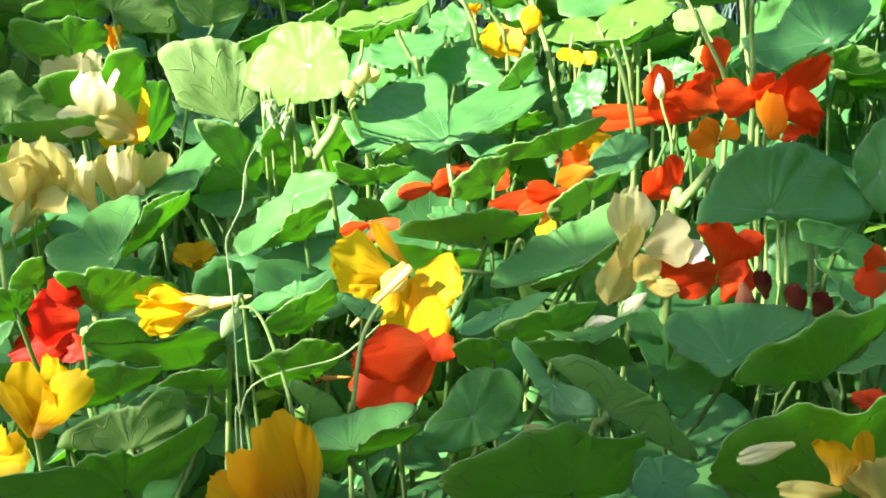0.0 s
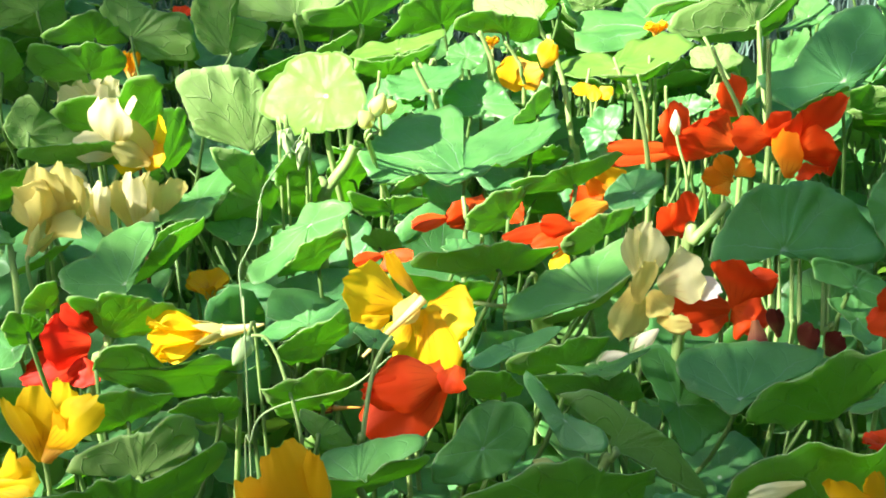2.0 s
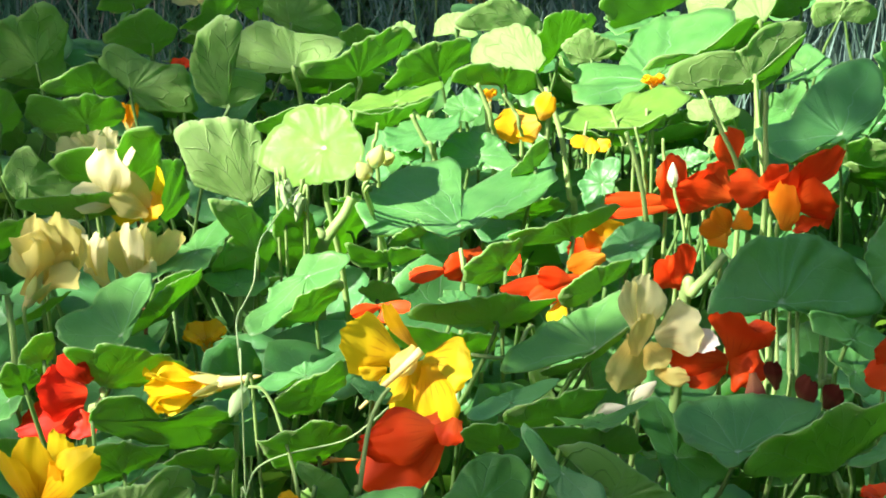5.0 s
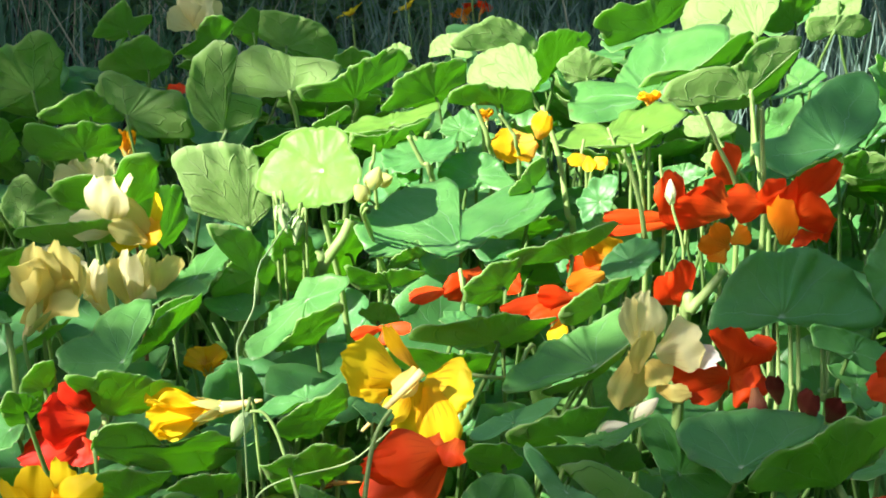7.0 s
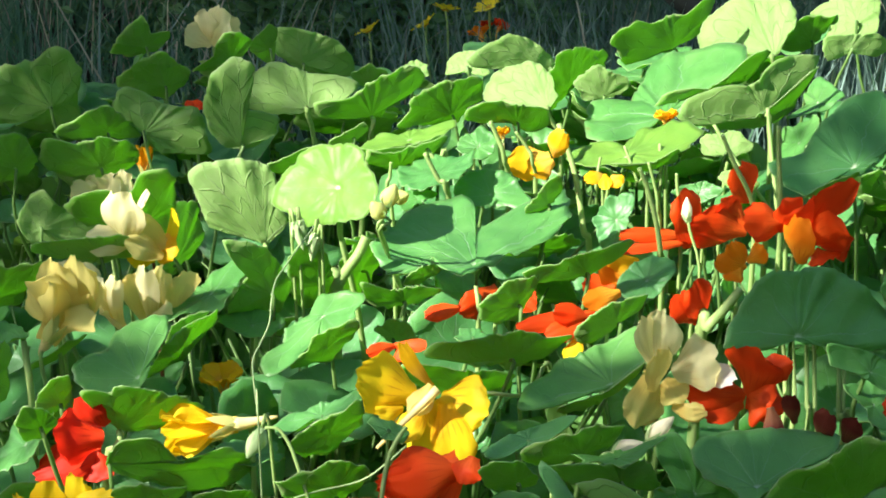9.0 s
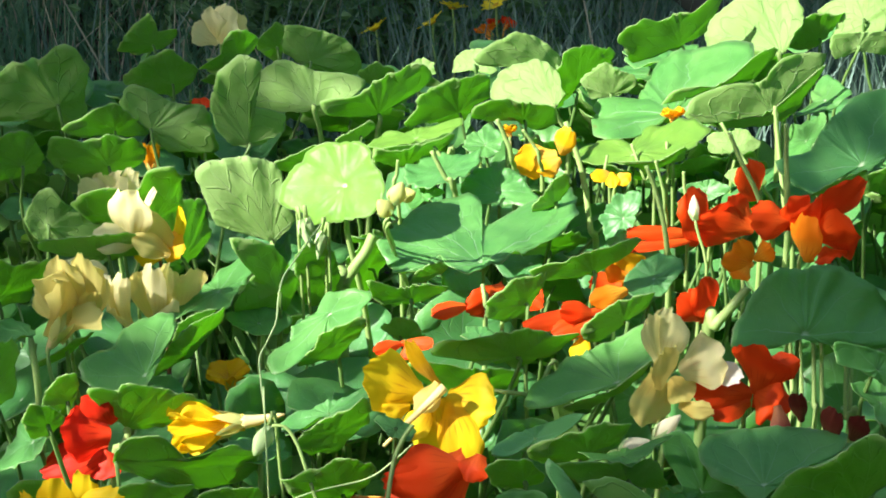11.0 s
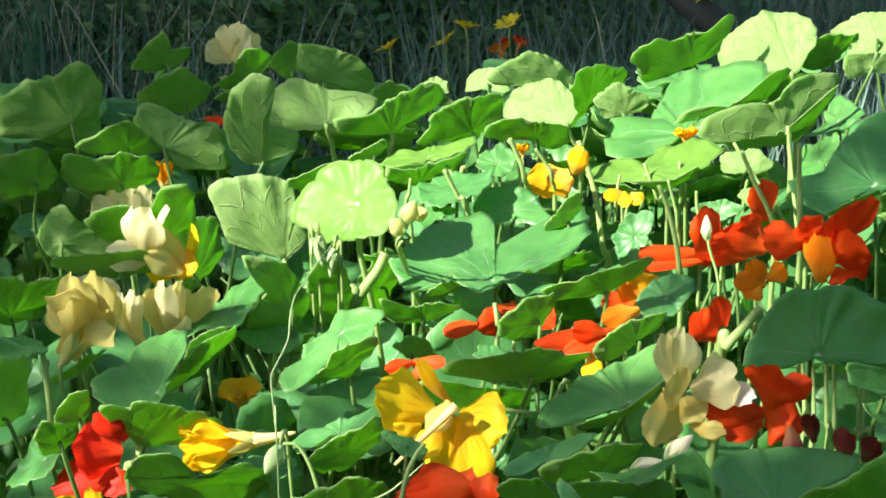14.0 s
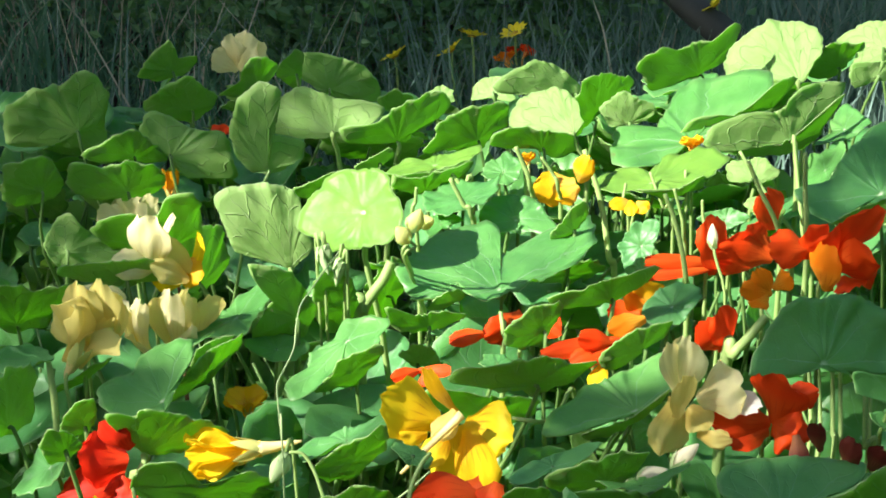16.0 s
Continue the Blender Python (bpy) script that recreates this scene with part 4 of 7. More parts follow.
leaf((0.171, 1.448, 0.349), (11.5, -14.7, -0), 0.0526, (1.22, 1.39, 1.63, 1.68, 1.5, 1.4, 1.27, 1.14, 1.08, 1.07, 0.89, 0.71, 0.61, 0.57, 0.56, 0.56, 0.57, 1.2, 1.24, 1.29, 1.38, 1.51, 1.7, 1.78, 1.5, 1.01, 0.78, 0.64, 0.56, 0.47, 0.41, 0.37, 0.35, 0.35, 0.6, 1), navel=(-0.05, -0.66), cup=0.058, wave=0.044, rough=0.35, flap=((0.211, 1.438, 0.358), (-49, -32.5, -0), 0.0180, (2.71, 3.21, 2.65, 2.22, 1.95, 1.01, 0.67, 0.52, 0.43, 0.38, 0.35, 0.33, 0.32, 0.33, 0.34, 0.37, 0.41, 0.51, 3.68, 3, 2.6, 2.35, 1.77, 0.36, 0.3, 0.3, 0.3, 0.3, 0.3, 0.3, 0.3, 0.3, 0.3, 0.3, 0.3, 2.4)))
# the young look puts the glaring sunlight into this leaf's colour
leaf((0.140, 1.324, 0.342), (11.5, -14.7, -0), 0.0348, (1.51, 1.38, 1.29, 1.19, 1.14, 1, 0.9, 0.85, 0.77, 0.67, 0.61, 0.58, 0.56, 0.56, 0.76, 1.19, 1.33, 1.57, 1.59, 1.43, 1.14, 0.95, 0.88, 0.84, 0.82, 0.84, 0.79, 0.77, 0.76, 0.79, 0.84, 0.95, 1.13, 1.15, 1.19, 1.29), navel=(-0.33, -0.25), cup=0.030, wave=0.034, rough=0.35, look_kind="young", flap=((0.150, 1.296, 0.338), (-49, -32.5, -0), 0.0115, (1.7, 1.87, 1.81, 1.8, 1.85, 1.87, 1.19, 0.9, 0.74, 0.65, 0.61, 0.6, 0.6, 0.62, 0.66, 0.74, 0.86, 1.07, 1.19, 1.36, 1.64, 2.14, 3.14, 0.76, 0.55, 0.44, 0.37, 0.35, 0.34, 0.34, 0.36, 0.38, 0.43, 0.51, 0.65, 0.92)))
leaf((0.241, 1.402, 0.364), (-112.9, 66.8, 0), 0.0305, (0.72, 0.67, 0.64, 0.65, 0.67, 0.72, 0.81, 0.95, 1.25, 1.95, 2.31, 2.12, 1.42, 0.89, 0.58, 0.37, 0.31, 0.3, 0.3, 0.31, 0.33, 0.38, 0.5, 0.74, 1.09, 1.33, 1.69, 2.22, 1.98, 1.6, 1.37, 1.19, 1.04, 0.92, 0.85, 0.8), navel=(0.66, -0.02), cup=0.029, wave=0.023, rough=0.35, via=(0.258, 1.406, 0.303), foot=(0.258, 1.416), look_kind="pale", flap=((0.246, 1.401, 0.345), (-49, -32.5, -0), 0.0189, (3.01, 2.31, 1.93, 1.79, 1.71, 1.69, 1.72, 1.51, 1.2, 1.03, 0.92, 0.86, 0.83, 0.82, 0.83, 0.87, 0.94, 1.07, 1.27, 1.63, 2.09, 2.81, 0.3, 0.3, 0.3, 0.3, 0.3, 0.3, 0.3, 0.3, 0.3, 0.3, 0.3, 0.3, 0.3, 3.16)))
leaf((0.299, 1.438, 0.348), (11.5, -14.7, -0), 0.0200, (1.13, 1.1, 1.09, 1.13, 1.19, 1.28, 1.41, 1.64, 1.64, 1.24, 1.02, 0.89, 0.81, 0.68, 0.58, 0.53, 0.5, 0.48, 0.48, 0.5, 0.53, 0.65, 2.09, 1.71, 1.34, 1.13, 0.98, 0.89, 0.84, 0.82, 0.82, 0.85, 0.88, 0.93, 1.02, 1.16), navel=(0, -0.12), cup=0.045, wave=0.039, rough=0.35)
leaf((0.283, 1.256, 0.366), (33, 6.8, 0), 0.0380, (0.87, 1.03, 1.16, 1.28, 1.48, 1.63, 1.69, 1.43, 1.21, 1.03, 0.83, 0.72, 0.65, 0.61, 0.59, 0.59, 0.6, 0.63, 0.67, 0.73, 0.84, 1.77, 1.86, 1.82, 1.78, 1, 0.87, 0.8, 0.76, 0.74, 0.73, 0.7, 0.69, 0.7, 0.73, 0.78), navel=(0.21, -0.5), cup=0.052, wave=0.041, rough=0.35, flap=((0.270, 1.215, 0.348), (-49, -32.5, -0), 0.0112, (1.35, 1.88, 1.93, 1.76, 1.13, 0.86, 0.7, 0.61, 0.56, 0.53, 0.52, 0.52, 0.55, 0.59, 0.67, 0.79, 1.02, 1.36, 1.65, 2.12, 1.64, 1.36, 1.16, 0.97, 0.86, 0.79, 0.75, 0.74, 0.75, 0.76, 0.74, 0.75, 0.78, 0.83, 0.93, 1.08)))
leaf((0.183, 1.581, 0.369), (-54.7, -45, -0), 0.0335, (0.88, 1.61, 1.74, 1.46, 1.33, 1.29, 1.28, 1.15, 0.97, 0.86, 0.77, 0.71, 0.67, 0.66, 0.66, 0.69, 0.81, 1.17, 1.27, 1.29, 1.28, 1.31, 1.45, 1.53, 1.44, 1.3, 1.16, 0.62, 0.56, 0.53, 0.52, 0.53, 0.55, 0.59, 0.64, 0.73), navel=(-0.07, 0.74), cup=0.033, wave=0.024, rough=0.35, look_kind="pale")
leaf((0.359, 1.609, 0.380), (-135.3, -45, -0), 0.0258, (1.11, 1.2, 1.11, 1.06, 1.05, 1.07, 1.13, 1.23, 1.23, 1.03, 0.91, 0.84, 0.8, 0.8, 0.82, 0.88, 0.97, 1.13, 1.42, 0.94, 0.74, 0.64, 0.57, 1.62, 1.39, 1.21, 1.07, 1, 0.96, 0.92, 0.85, 0.82, 0.82, 0.84, 0.88, 0.97), navel=(0, 0.5), cup=0.029, wave=0.044, rough=0.35, look_kind="pale")
leaf((0.352, 1.541, 0.369), (-112.9, 66.8, 0), 0.0177, (0.49, 0.44, 0.42, 0.41, 0.41, 0.42, 0.45, 0.58, 0.92, 1.77, 1.82, 1.93, 1.87, 1.87, 1.28, 0.96, 0.79, 0.69, 0.63, 0.59, 0.57, 0.57, 0.59, 0.63, 0.7, 0.81, 1.01, 1.37, 1.61, 2.01, 2.09, 1.69, 1.45, 0.91, 0.68, 0.56), navel=(0, 0.5), cup=0.039, wave=0.029, rough=0.35, look_kind="pale")
leaf((0.005, 1.570, 0.343), (-135.3, -45, -0), 0.0151, (0.96, 0.91, 0.9, 0.92, 1.08, 1.35, 1.84, 1.66, 1.18, 0.89, 0.73, 0.64, 0.58, 0.55, 0.54, 0.54, 0.58, 0.68, 0.83, 1.12, 1.48, 1.4, 1.37, 1.36, 1.27, 1.22, 1.22, 1.04, 0.93, 0.86, 0.83, 0.82, 0.83, 0.88, 0.96, 1.03), navel=(0, 0.5), cup=0.043, wave=0.031, rough=0.35, look_kind="pale")
leaf((0.048, 1.547, 0.358), (-112.9, 66.8, 0), 0.0221, (0.47, 0.45, 0.44, 0.44, 0.46, 0.51, 0.58, 0.7, 0.92, 1.28, 1.75, 1.99, 1.74, 1.37, 1.16, 1.02, 0.94, 0.89, 0.87, 0.88, 0.82, 0.79, 0.79, 0.81, 0.86, 0.92, 0.97, 1.06, 1.21, 1.39, 1.76, 2.11, 1.82, 0.72, 0.59, 0.52), navel=(1.27, -1.17), cup=0.038, wave=0.034, rough=0.35, look_kind="pale")
leaf((0.051, 1.442, 0.358), (-135.3, -45, -0), 0.0258, (0.98, 1.01, 1.06, 1.14, 1.2, 1.29, 1.47, 1.33, 1.4, 1.04, 0.85, 0.74, 0.67, 0.64, 0.63, 0.63, 0.66, 0.71, 0.8, 0.97, 1.27, 1.46, 1.42, 1.37, 1.28, 1.12, 1.01, 0.95, 0.88, 0.83, 0.81, 0.82, 0.85, 0.89, 0.89, 0.92), navel=(0.29, 1.35), cup=0.039, wave=0.036, rough=0.35, via=(0.086, 1.422, 0.308), foot=(0.086, 1.432), look_kind="pale")
leaf((0.042, 1.374, 0.352), (-53.9, -31, -0), 0.0206, (0.8, 0.93, 1.13, 1.51, 1.63, 1.78, 2.04, 1.82, 1.57, 1.08, 0.71, 0.54, 0.45, 0.39, 0.36, 0.34, 0.33, 0.34, 0.35, 0.38, 0.42, 1.69, 2.02, 1.98, 1.8, 1.69, 1.27, 1, 0.84, 0.74, 0.69, 0.66, 0.65, 0.66, 0.69, 0.73), navel=(0, 0.5), cup=0.030, wave=0.037, rough=0.35, look_kind="pale")
leaf((-0.013, 1.385, 0.359), (-53.9, -31, -0), 0.0299, (1.25, 1.18, 1.12, 1.1, 1.12, 0.92, 0.85, 0.86, 0.9, 0.97, 1, 0.95, 0.93, 0.9, 0.88, 0.89, 0.93, 1, 1.31, 1.42, 1.15, 1, 0.96, 1.07, 1, 0.88, 0.82, 0.81, 0.81, 0.85, 0.9, 0.91, 0.95, 1.02, 1.15, 1.26), navel=(0, 0.5), cup=0.024, wave=0.038, rough=0.35, look_kind="pale")
leaf((-0.068, 1.385, 0.364), (-53.9, -31, -0), 0.0287, (1.47, 1.52, 1.51, 1.32, 1.06, 0.89, 0.79, 0.71, 0.66, 0.73, 0.88, 0.94, 0.89, 0.86, 0.86, 0.89, 0.99, 1.14, 1.35, 1.57, 1.72, 1.75, 0.9, 0.64, 0.61, 0.6, 0.61, 0.64, 0.66, 0.68, 0.72, 0.8, 0.89, 1.01, 1.22, 1.47), navel=(-0.45, 0.6), cup=0.059, wave=0.020, rough=0.35, via=(-0.074, 1.399, 0.320), foot=(-0.074, 1.409), look_kind="pale")
leaf((-0.139, 1.421, 0.360), (-112, -15.9, -0), 0.0292, (1.48, 1.91, 1.67, 1.34, 1.08, 0.88, 0.75, 0.77, 0.74, 0.7, 0.69, 0.69, 0.72, 0.75, 0.82, 0.93, 1.1, 1.33, 1.55, 1.38, 1.62, 1.36, 1.19, 1.09, 1.04, 0.97, 0.89, 0.79, 0.69, 0.64, 0.62, 0.62, 0.65, 0.69, 0.81, 1.02), navel=(0.31, 0.64), cup=0.034, wave=0.032, rough=0.35, via=(-0.121, 1.418, 0.314), foot=(-0.121, 1.428), look_kind="pale")
leaf((-0.135, 1.600, 0.345), (-76.7, -63.5, -0), 0.0275, (0.69, 0.71, 0.76, 0.83, 0.93, 1, 1.12, 1.25, 1.39, 1.52, 1.59, 1.26, 1.07, 0.91, 0.8, 0.74, 0.71, 0.7, 0.71, 0.73, 0.75, 0.8, 0.89, 1.01, 1.17, 1.31, 1.37, 1.48, 1.51, 1.31, 1.09, 0.92, 0.81, 0.74, 0.71, 0.69), navel=(-0.52, -0.18), cup=0.041, wave=0.040, rough=0.35, look_kind="pale")
leaf((-0.178, 1.583, 0.357), (-53.9, -31, -0), 0.0163, (0.78, 0.7, 0.66, 0.64, 0.64, 0.66, 0.7, 0.77, 0.89, 1.08, 1.37, 1.65, 1.42, 1.22, 1.05, 0.96, 0.9, 0.88, 0.88, 0.91, 0.91, 0.89, 0.9, 0.94, 0.96, 0.94, 0.95, 0.99, 1.06, 1.14, 1.27, 1.5, 1.41, 1.37, 1.12, 0.9), navel=(0, 0.5), cup=0.027, wave=0.037, rough=0.35, look_kind="pale")
leaf((-0.204, 1.502, 0.370), (-53.9, -31, -0), 0.0197, (1.27, 1.25, 1.25, 1.11, 1.02, 0.92, 0.83, 0.77, 0.74, 0.74, 0.76, 0.8, 0.84, 0.91, 1.03, 1.23, 1.46, 1.58, 1.77, 1.37, 0.72, 0.54, 0.53, 0.53, 0.55, 0.59, 0.66, 0.75, 0.84, 0.97, 1.21, 1.24, 1.31, 1.36, 1.29, 1.26), navel=(0, 0.5), cup=0.047, wave=0.040, rough=0.35, look_kind="pale")
leaf((-0.175, 1.336, 0.368), (-76.7, -63.5, -0), 0.0271, (1.38, 0.3, 0.3, 0.3, 0.3, 0.3, 0.3, 0.3, 1.34, 1.35, 1.4, 1.33, 1.3, 1.29, 1.3, 1.32, 1.25, 1.22, 1.12, 1.06, 1.03, 0.96, 0.93, 0.92, 0.94, 0.92, 0.94, 0.98, 1.04, 1.11, 1.24, 1.31, 1.42, 1.49, 1.55, 1.52), navel=(-1.02, 0.64), cup=0.056, wave=0.037, rough=0.35, look_kind="pale")
leaf((-0.235, 1.354, 0.351), (-100.7, 56.3, 0), 0.0272, (1.15, 1.04, 0.97, 0.94, 0.93, 0.81, 0.74, 0.7, 0.69, 0.69, 0.72, 0.79, 0.91, 1.13, 1.47, 1.58, 1.65, 1.56, 1.19, 0.86, 0.69, 0.59, 0.57, 0.56, 0.58, 0.62, 0.69, 0.85, 1.07, 1.12, 1.19, 1.22, 1.28, 1.44, 1.67, 1.34), navel=(-0.1, 0.64), cup=0.027, wave=0.037, rough=0.35, look_kind="pale")
leaf((-0.259, 1.467, 0.358), (-53.9, -31, -0), 0.0266, (0.89, 0.92, 1, 1.1, 1.08, 1.1, 1.14, 1.1, 1.07, 1.08, 1.12, 1.06, 0.96, 0.9, 0.87, 0.82, 0.78, 0.77, 0.78, 0.86, 1.26, 1.29, 1.18, 1.12, 1.08, 1, 0.95, 0.93, 0.93, 0.95, 1.01, 1.12, 1.05, 0.95, 0.89, 0.88), navel=(0, 0.5), cup=0.058, wave=0.024, rough=0.35, look_kind="pale")
leaf((-0.289, 1.561, 0.366), (-53.9, -31, -0), 0.0222, (0.57, 0.77, 1.24, 1.34, 1.29, 1.15, 1.06, 1.01, 0.99, 0.92, 0.88, 0.87, 0.9, 0.89, 0.9, 0.93, 1, 1.08, 1.18, 1.34, 1.2, 1.08, 1, 0.93, 0.89, 0.88, 0.9, 0.95, 1.02, 1.07, 1.16, 1.3, 1.08, 0.88, 0.72, 0.63), navel=(0, 0.5), cup=0.057, wave=0.044, rough=0.35, look_kind="pale")
leaf((-0.341, 1.368, 0.372), (-73.4, -45, -0), 0.0374, (1.24, 1.21, 1.16, 1.06, 1.01, 0.97, 0.97, 1.02, 1.17, 1.21, 1.07, 0.94, 0.82, 0.76, 0.72, 0.71, 0.76, 0.86, 1.04, 1.23, 1.39, 1.27, 1.21, 1.18, 1.19, 1, 0.89, 0.87, 0.86, 0.78, 0.74, 0.72, 0.72, 0.88, 1.13, 1.24), navel=(0, 0.5), cup=0.048, wave=0.041, rough=0.35, look_kind="pale")
leaf((-0.283, 1.339, 0.353), (-53.9, -31, -0), 0.0217, (0.9, 0.92, 0.96, 1.03, 1.15, 1.34, 1.68, 1.43, 1.21, 0.93, 0.76, 0.66, 0.6, 0.58, 0.6, 0.63, 0.68, 0.78, 0.94, 1.18, 1.35, 1.64, 1.45, 1.07, 0.98, 0.93, 0.92, 0.93, 0.92, 0.92, 0.95, 1.01, 1.12, 1.02, 0.95, 0.91), navel=(0, 0.5), cup=0.035, wave=0.043, rough=0.35, look_kind="pale")
leaf((-0.273, 1.250, 0.355), (-53.9, -31, -0), 0.0281, (1, 1.12, 1.17, 1.26, 1.3, 1.31, 1.37, 1.32, 1.1, 0.97, 0.89, 0.8, 0.75, 0.73, 0.72, 0.74, 0.79, 0.87, 1, 1.04, 1.12, 1.25, 1.31, 1.35, 1.43, 1.46, 1.13, 0.71, 0.64, 0.64, 0.66, 0.71, 0.78, 0.81, 0.84, 0.9), navel=(0, 0.5), cup=0.050, wave=0.025, rough=0.35, look_kind="pale")
leaf((-0.332, 1.232, 0.360), (-53.9, -31, -0), 0.0248, (0.89, 0.86, 0.86, 0.88, 0.94, 1.01, 0.99, 1.01, 1.05, 1.14, 1.08, 1.02, 1, 1.01, 1.05, 1.08, 1.04, 1.04, 1.06, 0.95, 0.88, 0.85, 0.84, 0.86, 0.9, 0.99, 1.13, 1.1, 1.08, 1.08, 1.07, 1.09, 1.15, 1.07, 0.99, 0.94), navel=(0, 0.5), cup=0.046, wave=0.038, rough=0.35, look_kind="pale")
leaf((-0.085, 1.322, 0.351), (-53.9, -31, -0), 0.0108, (1.48, 1.43, 1.43, 1.14, 0.97, 0.87, 0.8, 0.77, 0.77, 0.78, 0.77, 0.76, 0.78, 0.82, 0.9, 1.03, 1.24, 1.37, 1.47, 1.64, 1.55, 1.15, 0.93, 0.8, 0.73, 0.68, 0.64, 0.62, 0.62, 0.64, 0.68, 0.75, 0.87, 1.07, 1.45, 1.58), navel=(0, 0.5), cup=0.025, wave=0.023, rough=0.35, look_kind="pale")
leaf((-0.124, 1.257, 0.351), (-53.9, -31, -0), 0.0131, (1.91, 1.66, 1.45, 1.07, 0.87, 0.75, 0.68, 0.64, 0.63, 0.65, 0.68, 0.75, 0.85, 1.03, 1.18, 1.17, 1.2, 1.26, 1.38, 1.48, 1.44, 1.45, 1.28, 0.97, 0.8, 0.7, 0.64, 0.61, 0.6, 0.61, 0.64, 0.69, 0.78, 0.92, 1.15, 1.43), navel=(0, 0.5), cup=0.042, wave=0.029, rough=0.35, look_kind="pale")
# another back leaf whose sunlit glare is painted with the young look
leaf((-0.040, 1.344, 0.343), (11.5, -14.7, -0), 0.0209, (1.87, 1.88, 1.22, 0.91, 0.74, 0.64, 0.58, 0.55, 0.53, 0.54, 0.55, 0.59, 0.66, 0.8, 1.08, 1.51, 1.58, 1.72, 1.91, 1.61, 1.42, 1.07, 0.83, 0.7, 0.62, 0.57, 0.55, 0.54, 0.55, 0.57, 0.62, 0.7, 0.92, 1.47, 1.62, 1.76), navel=(0, -0.12), cup=0.042, wave=0.027, rough=0.35, look_kind="young", flap=((-0.033, 1.321, 0.342), (-49, -32.5, -0), 0.0120, (0.97, 1.43, 1.81, 2.29, 2.05, 1.62, 1.12, 0.87, 0.74, 0.65, 0.6, 0.58, 0.57, 0.58, 0.61, 0.66, 0.72, 0.8, 0.94, 1.17, 1.62, 2.19, 2.76, 1.38, 0.95, 0.74, 0.62, 0.55, 0.51, 0.49, 0.48, 0.49, 0.51, 0.56, 0.63, 0.75)))
leaf((-0.090, 1.148, 0.369), (40.7, -46.6, -0), 0.0355, (0.99, 0.97, 0.9, 0.86, 0.84, 0.84, 0.87, 0.92, 0.95, 0.98, 1.03, 1.07, 1.15, 1.23, 1.28, 1.37, 1.14, 0.95, 0.87, 0.87, 0.88, 0.8, 0.76, 0.76, 0.78, 0.83, 0.91, 1.01, 1.19, 1.23, 1.31, 1.28, 1.14, 1.06, 1.01, 0.98), navel=(0.16, -0.19), cup=0.020, wave=0.006, rough=0.35, via=(-0.082, 1.147, 0.335), foot=(-0.082, 1.157), look_kind="young")
leaf((0.002, 1.139, 0.336), (6.8, -2.9, -0), 0.0560, (1.2, 1.38, 1.43, 1.52, 1.68, 0.43, 0.41, 0.47, 0.87, 1.06, 1.11, 1.08, 1.02, 1, 0.98, 0.94, 0.92, 0.94, 1, 1.11, 1.16, 1.17, 1.2, 1.36, 0.77, 0.85, 0.97, 1, 0.9, 0.84, 0.83, 0.85, 0.83, 0.84, 0.9, 1), navel=(0.16, -0.72), cup=0.023, wave=0.025, rough=0.35, flap=((-0.024, 1.088, 0.328), (-49, -32.5, -0), 0.0113, (1.02, 1.04, 1.08, 1.18, 1.28, 1.07, 0.95, 0.87, 0.84, 0.82, 0.81, 0.83, 0.87, 0.95, 1, 1.01, 1.06, 1.15, 1.3, 1.33, 1.11, 0.99, 0.91, 0.87, 0.85, 0.86, 0.85, 0.86, 0.91, 0.99, 1.1, 1.05, 1.03, 1.05, 1.09, 1.04)))
leaf((0.023, 1.256, 0.329), (26.8, -12.9, -0), 0.0235, (0.96, 0.89, 0.86, 0.86, 0.89, 0.87, 0.84, 0.84, 0.86, 0.92, 0.98, 1.07, 1.23, 1.24, 1.23, 1.19, 1.14, 1.14, 1.15, 1.11, 1.11, 1.14, 0.94, 0.71, 0.64, 0.63, 0.64, 0.67, 0.73, 0.82, 0.98, 1.53, 1.52, 1.44, 1.19, 1.04), navel=(0, -0.12), cup=0.043, wave=0.036, rough=0.35)
leaf((-0.032, 1.245, 0.327), (11.5, -14.7, -0), 0.0134, (1.15, 1.06, 1.01, 0.99, 1.01, 1.05, 1.08, 1.04, 1.04, 1.07, 1.13, 1, 0.93, 0.89, 0.88, 0.9, 0.94, 1.03, 1, 0.99, 1, 1.04, 1.13, 1.27, 1.51, 1.14, 0.93, 0.81, 0.73, 0.69, 0.67, 0.69, 0.78, 0.94, 1.22, 1.3), navel=(0, -0.12), cup=0.041, wave=0.035, rough=0.35)
leaf((0.059, 1.167, 0.353), (-53.9, -31, -0), 0.0138, (1.12, 0.95, 0.79, 0.7, 0.65, 0.62, 0.61, 0.63, 0.66, 0.72, 0.82, 0.98, 1.26, 1.7, 1.64, 1.52, 1.39, 1.21, 1.1, 0.93, 0.79, 0.71, 0.66, 0.63, 0.63, 0.64, 0.68, 0.74, 0.85, 1.02, 1.34, 1.5, 1.67, 1.6, 1.35, 1.2), navel=(0, 0.5), cup=0.042, wave=0.039, rough=0.35, look_kind="pale")
leaf((0.077, 1.056, 0.348), (-53.9, -31, -0), 0.0201, (1.28, 1.76, 1.86, 1.5, 1.24, 1.08, 0.98, 0.91, 0.8, 0.73, 0.69, 0.67, 0.68, 0.71, 0.76, 0.81, 0.89, 1.03, 1.27, 1.52, 1.84, 1.85, 1.42, 1.04, 0.84, 0.72, 0.65, 0.61, 0.59, 0.59, 0.61, 0.65, 0.72, 0.8, 0.89, 1.03), navel=(0, 0.5), cup=0.033, wave=0.045, rough=0.35, look_kind="pale")
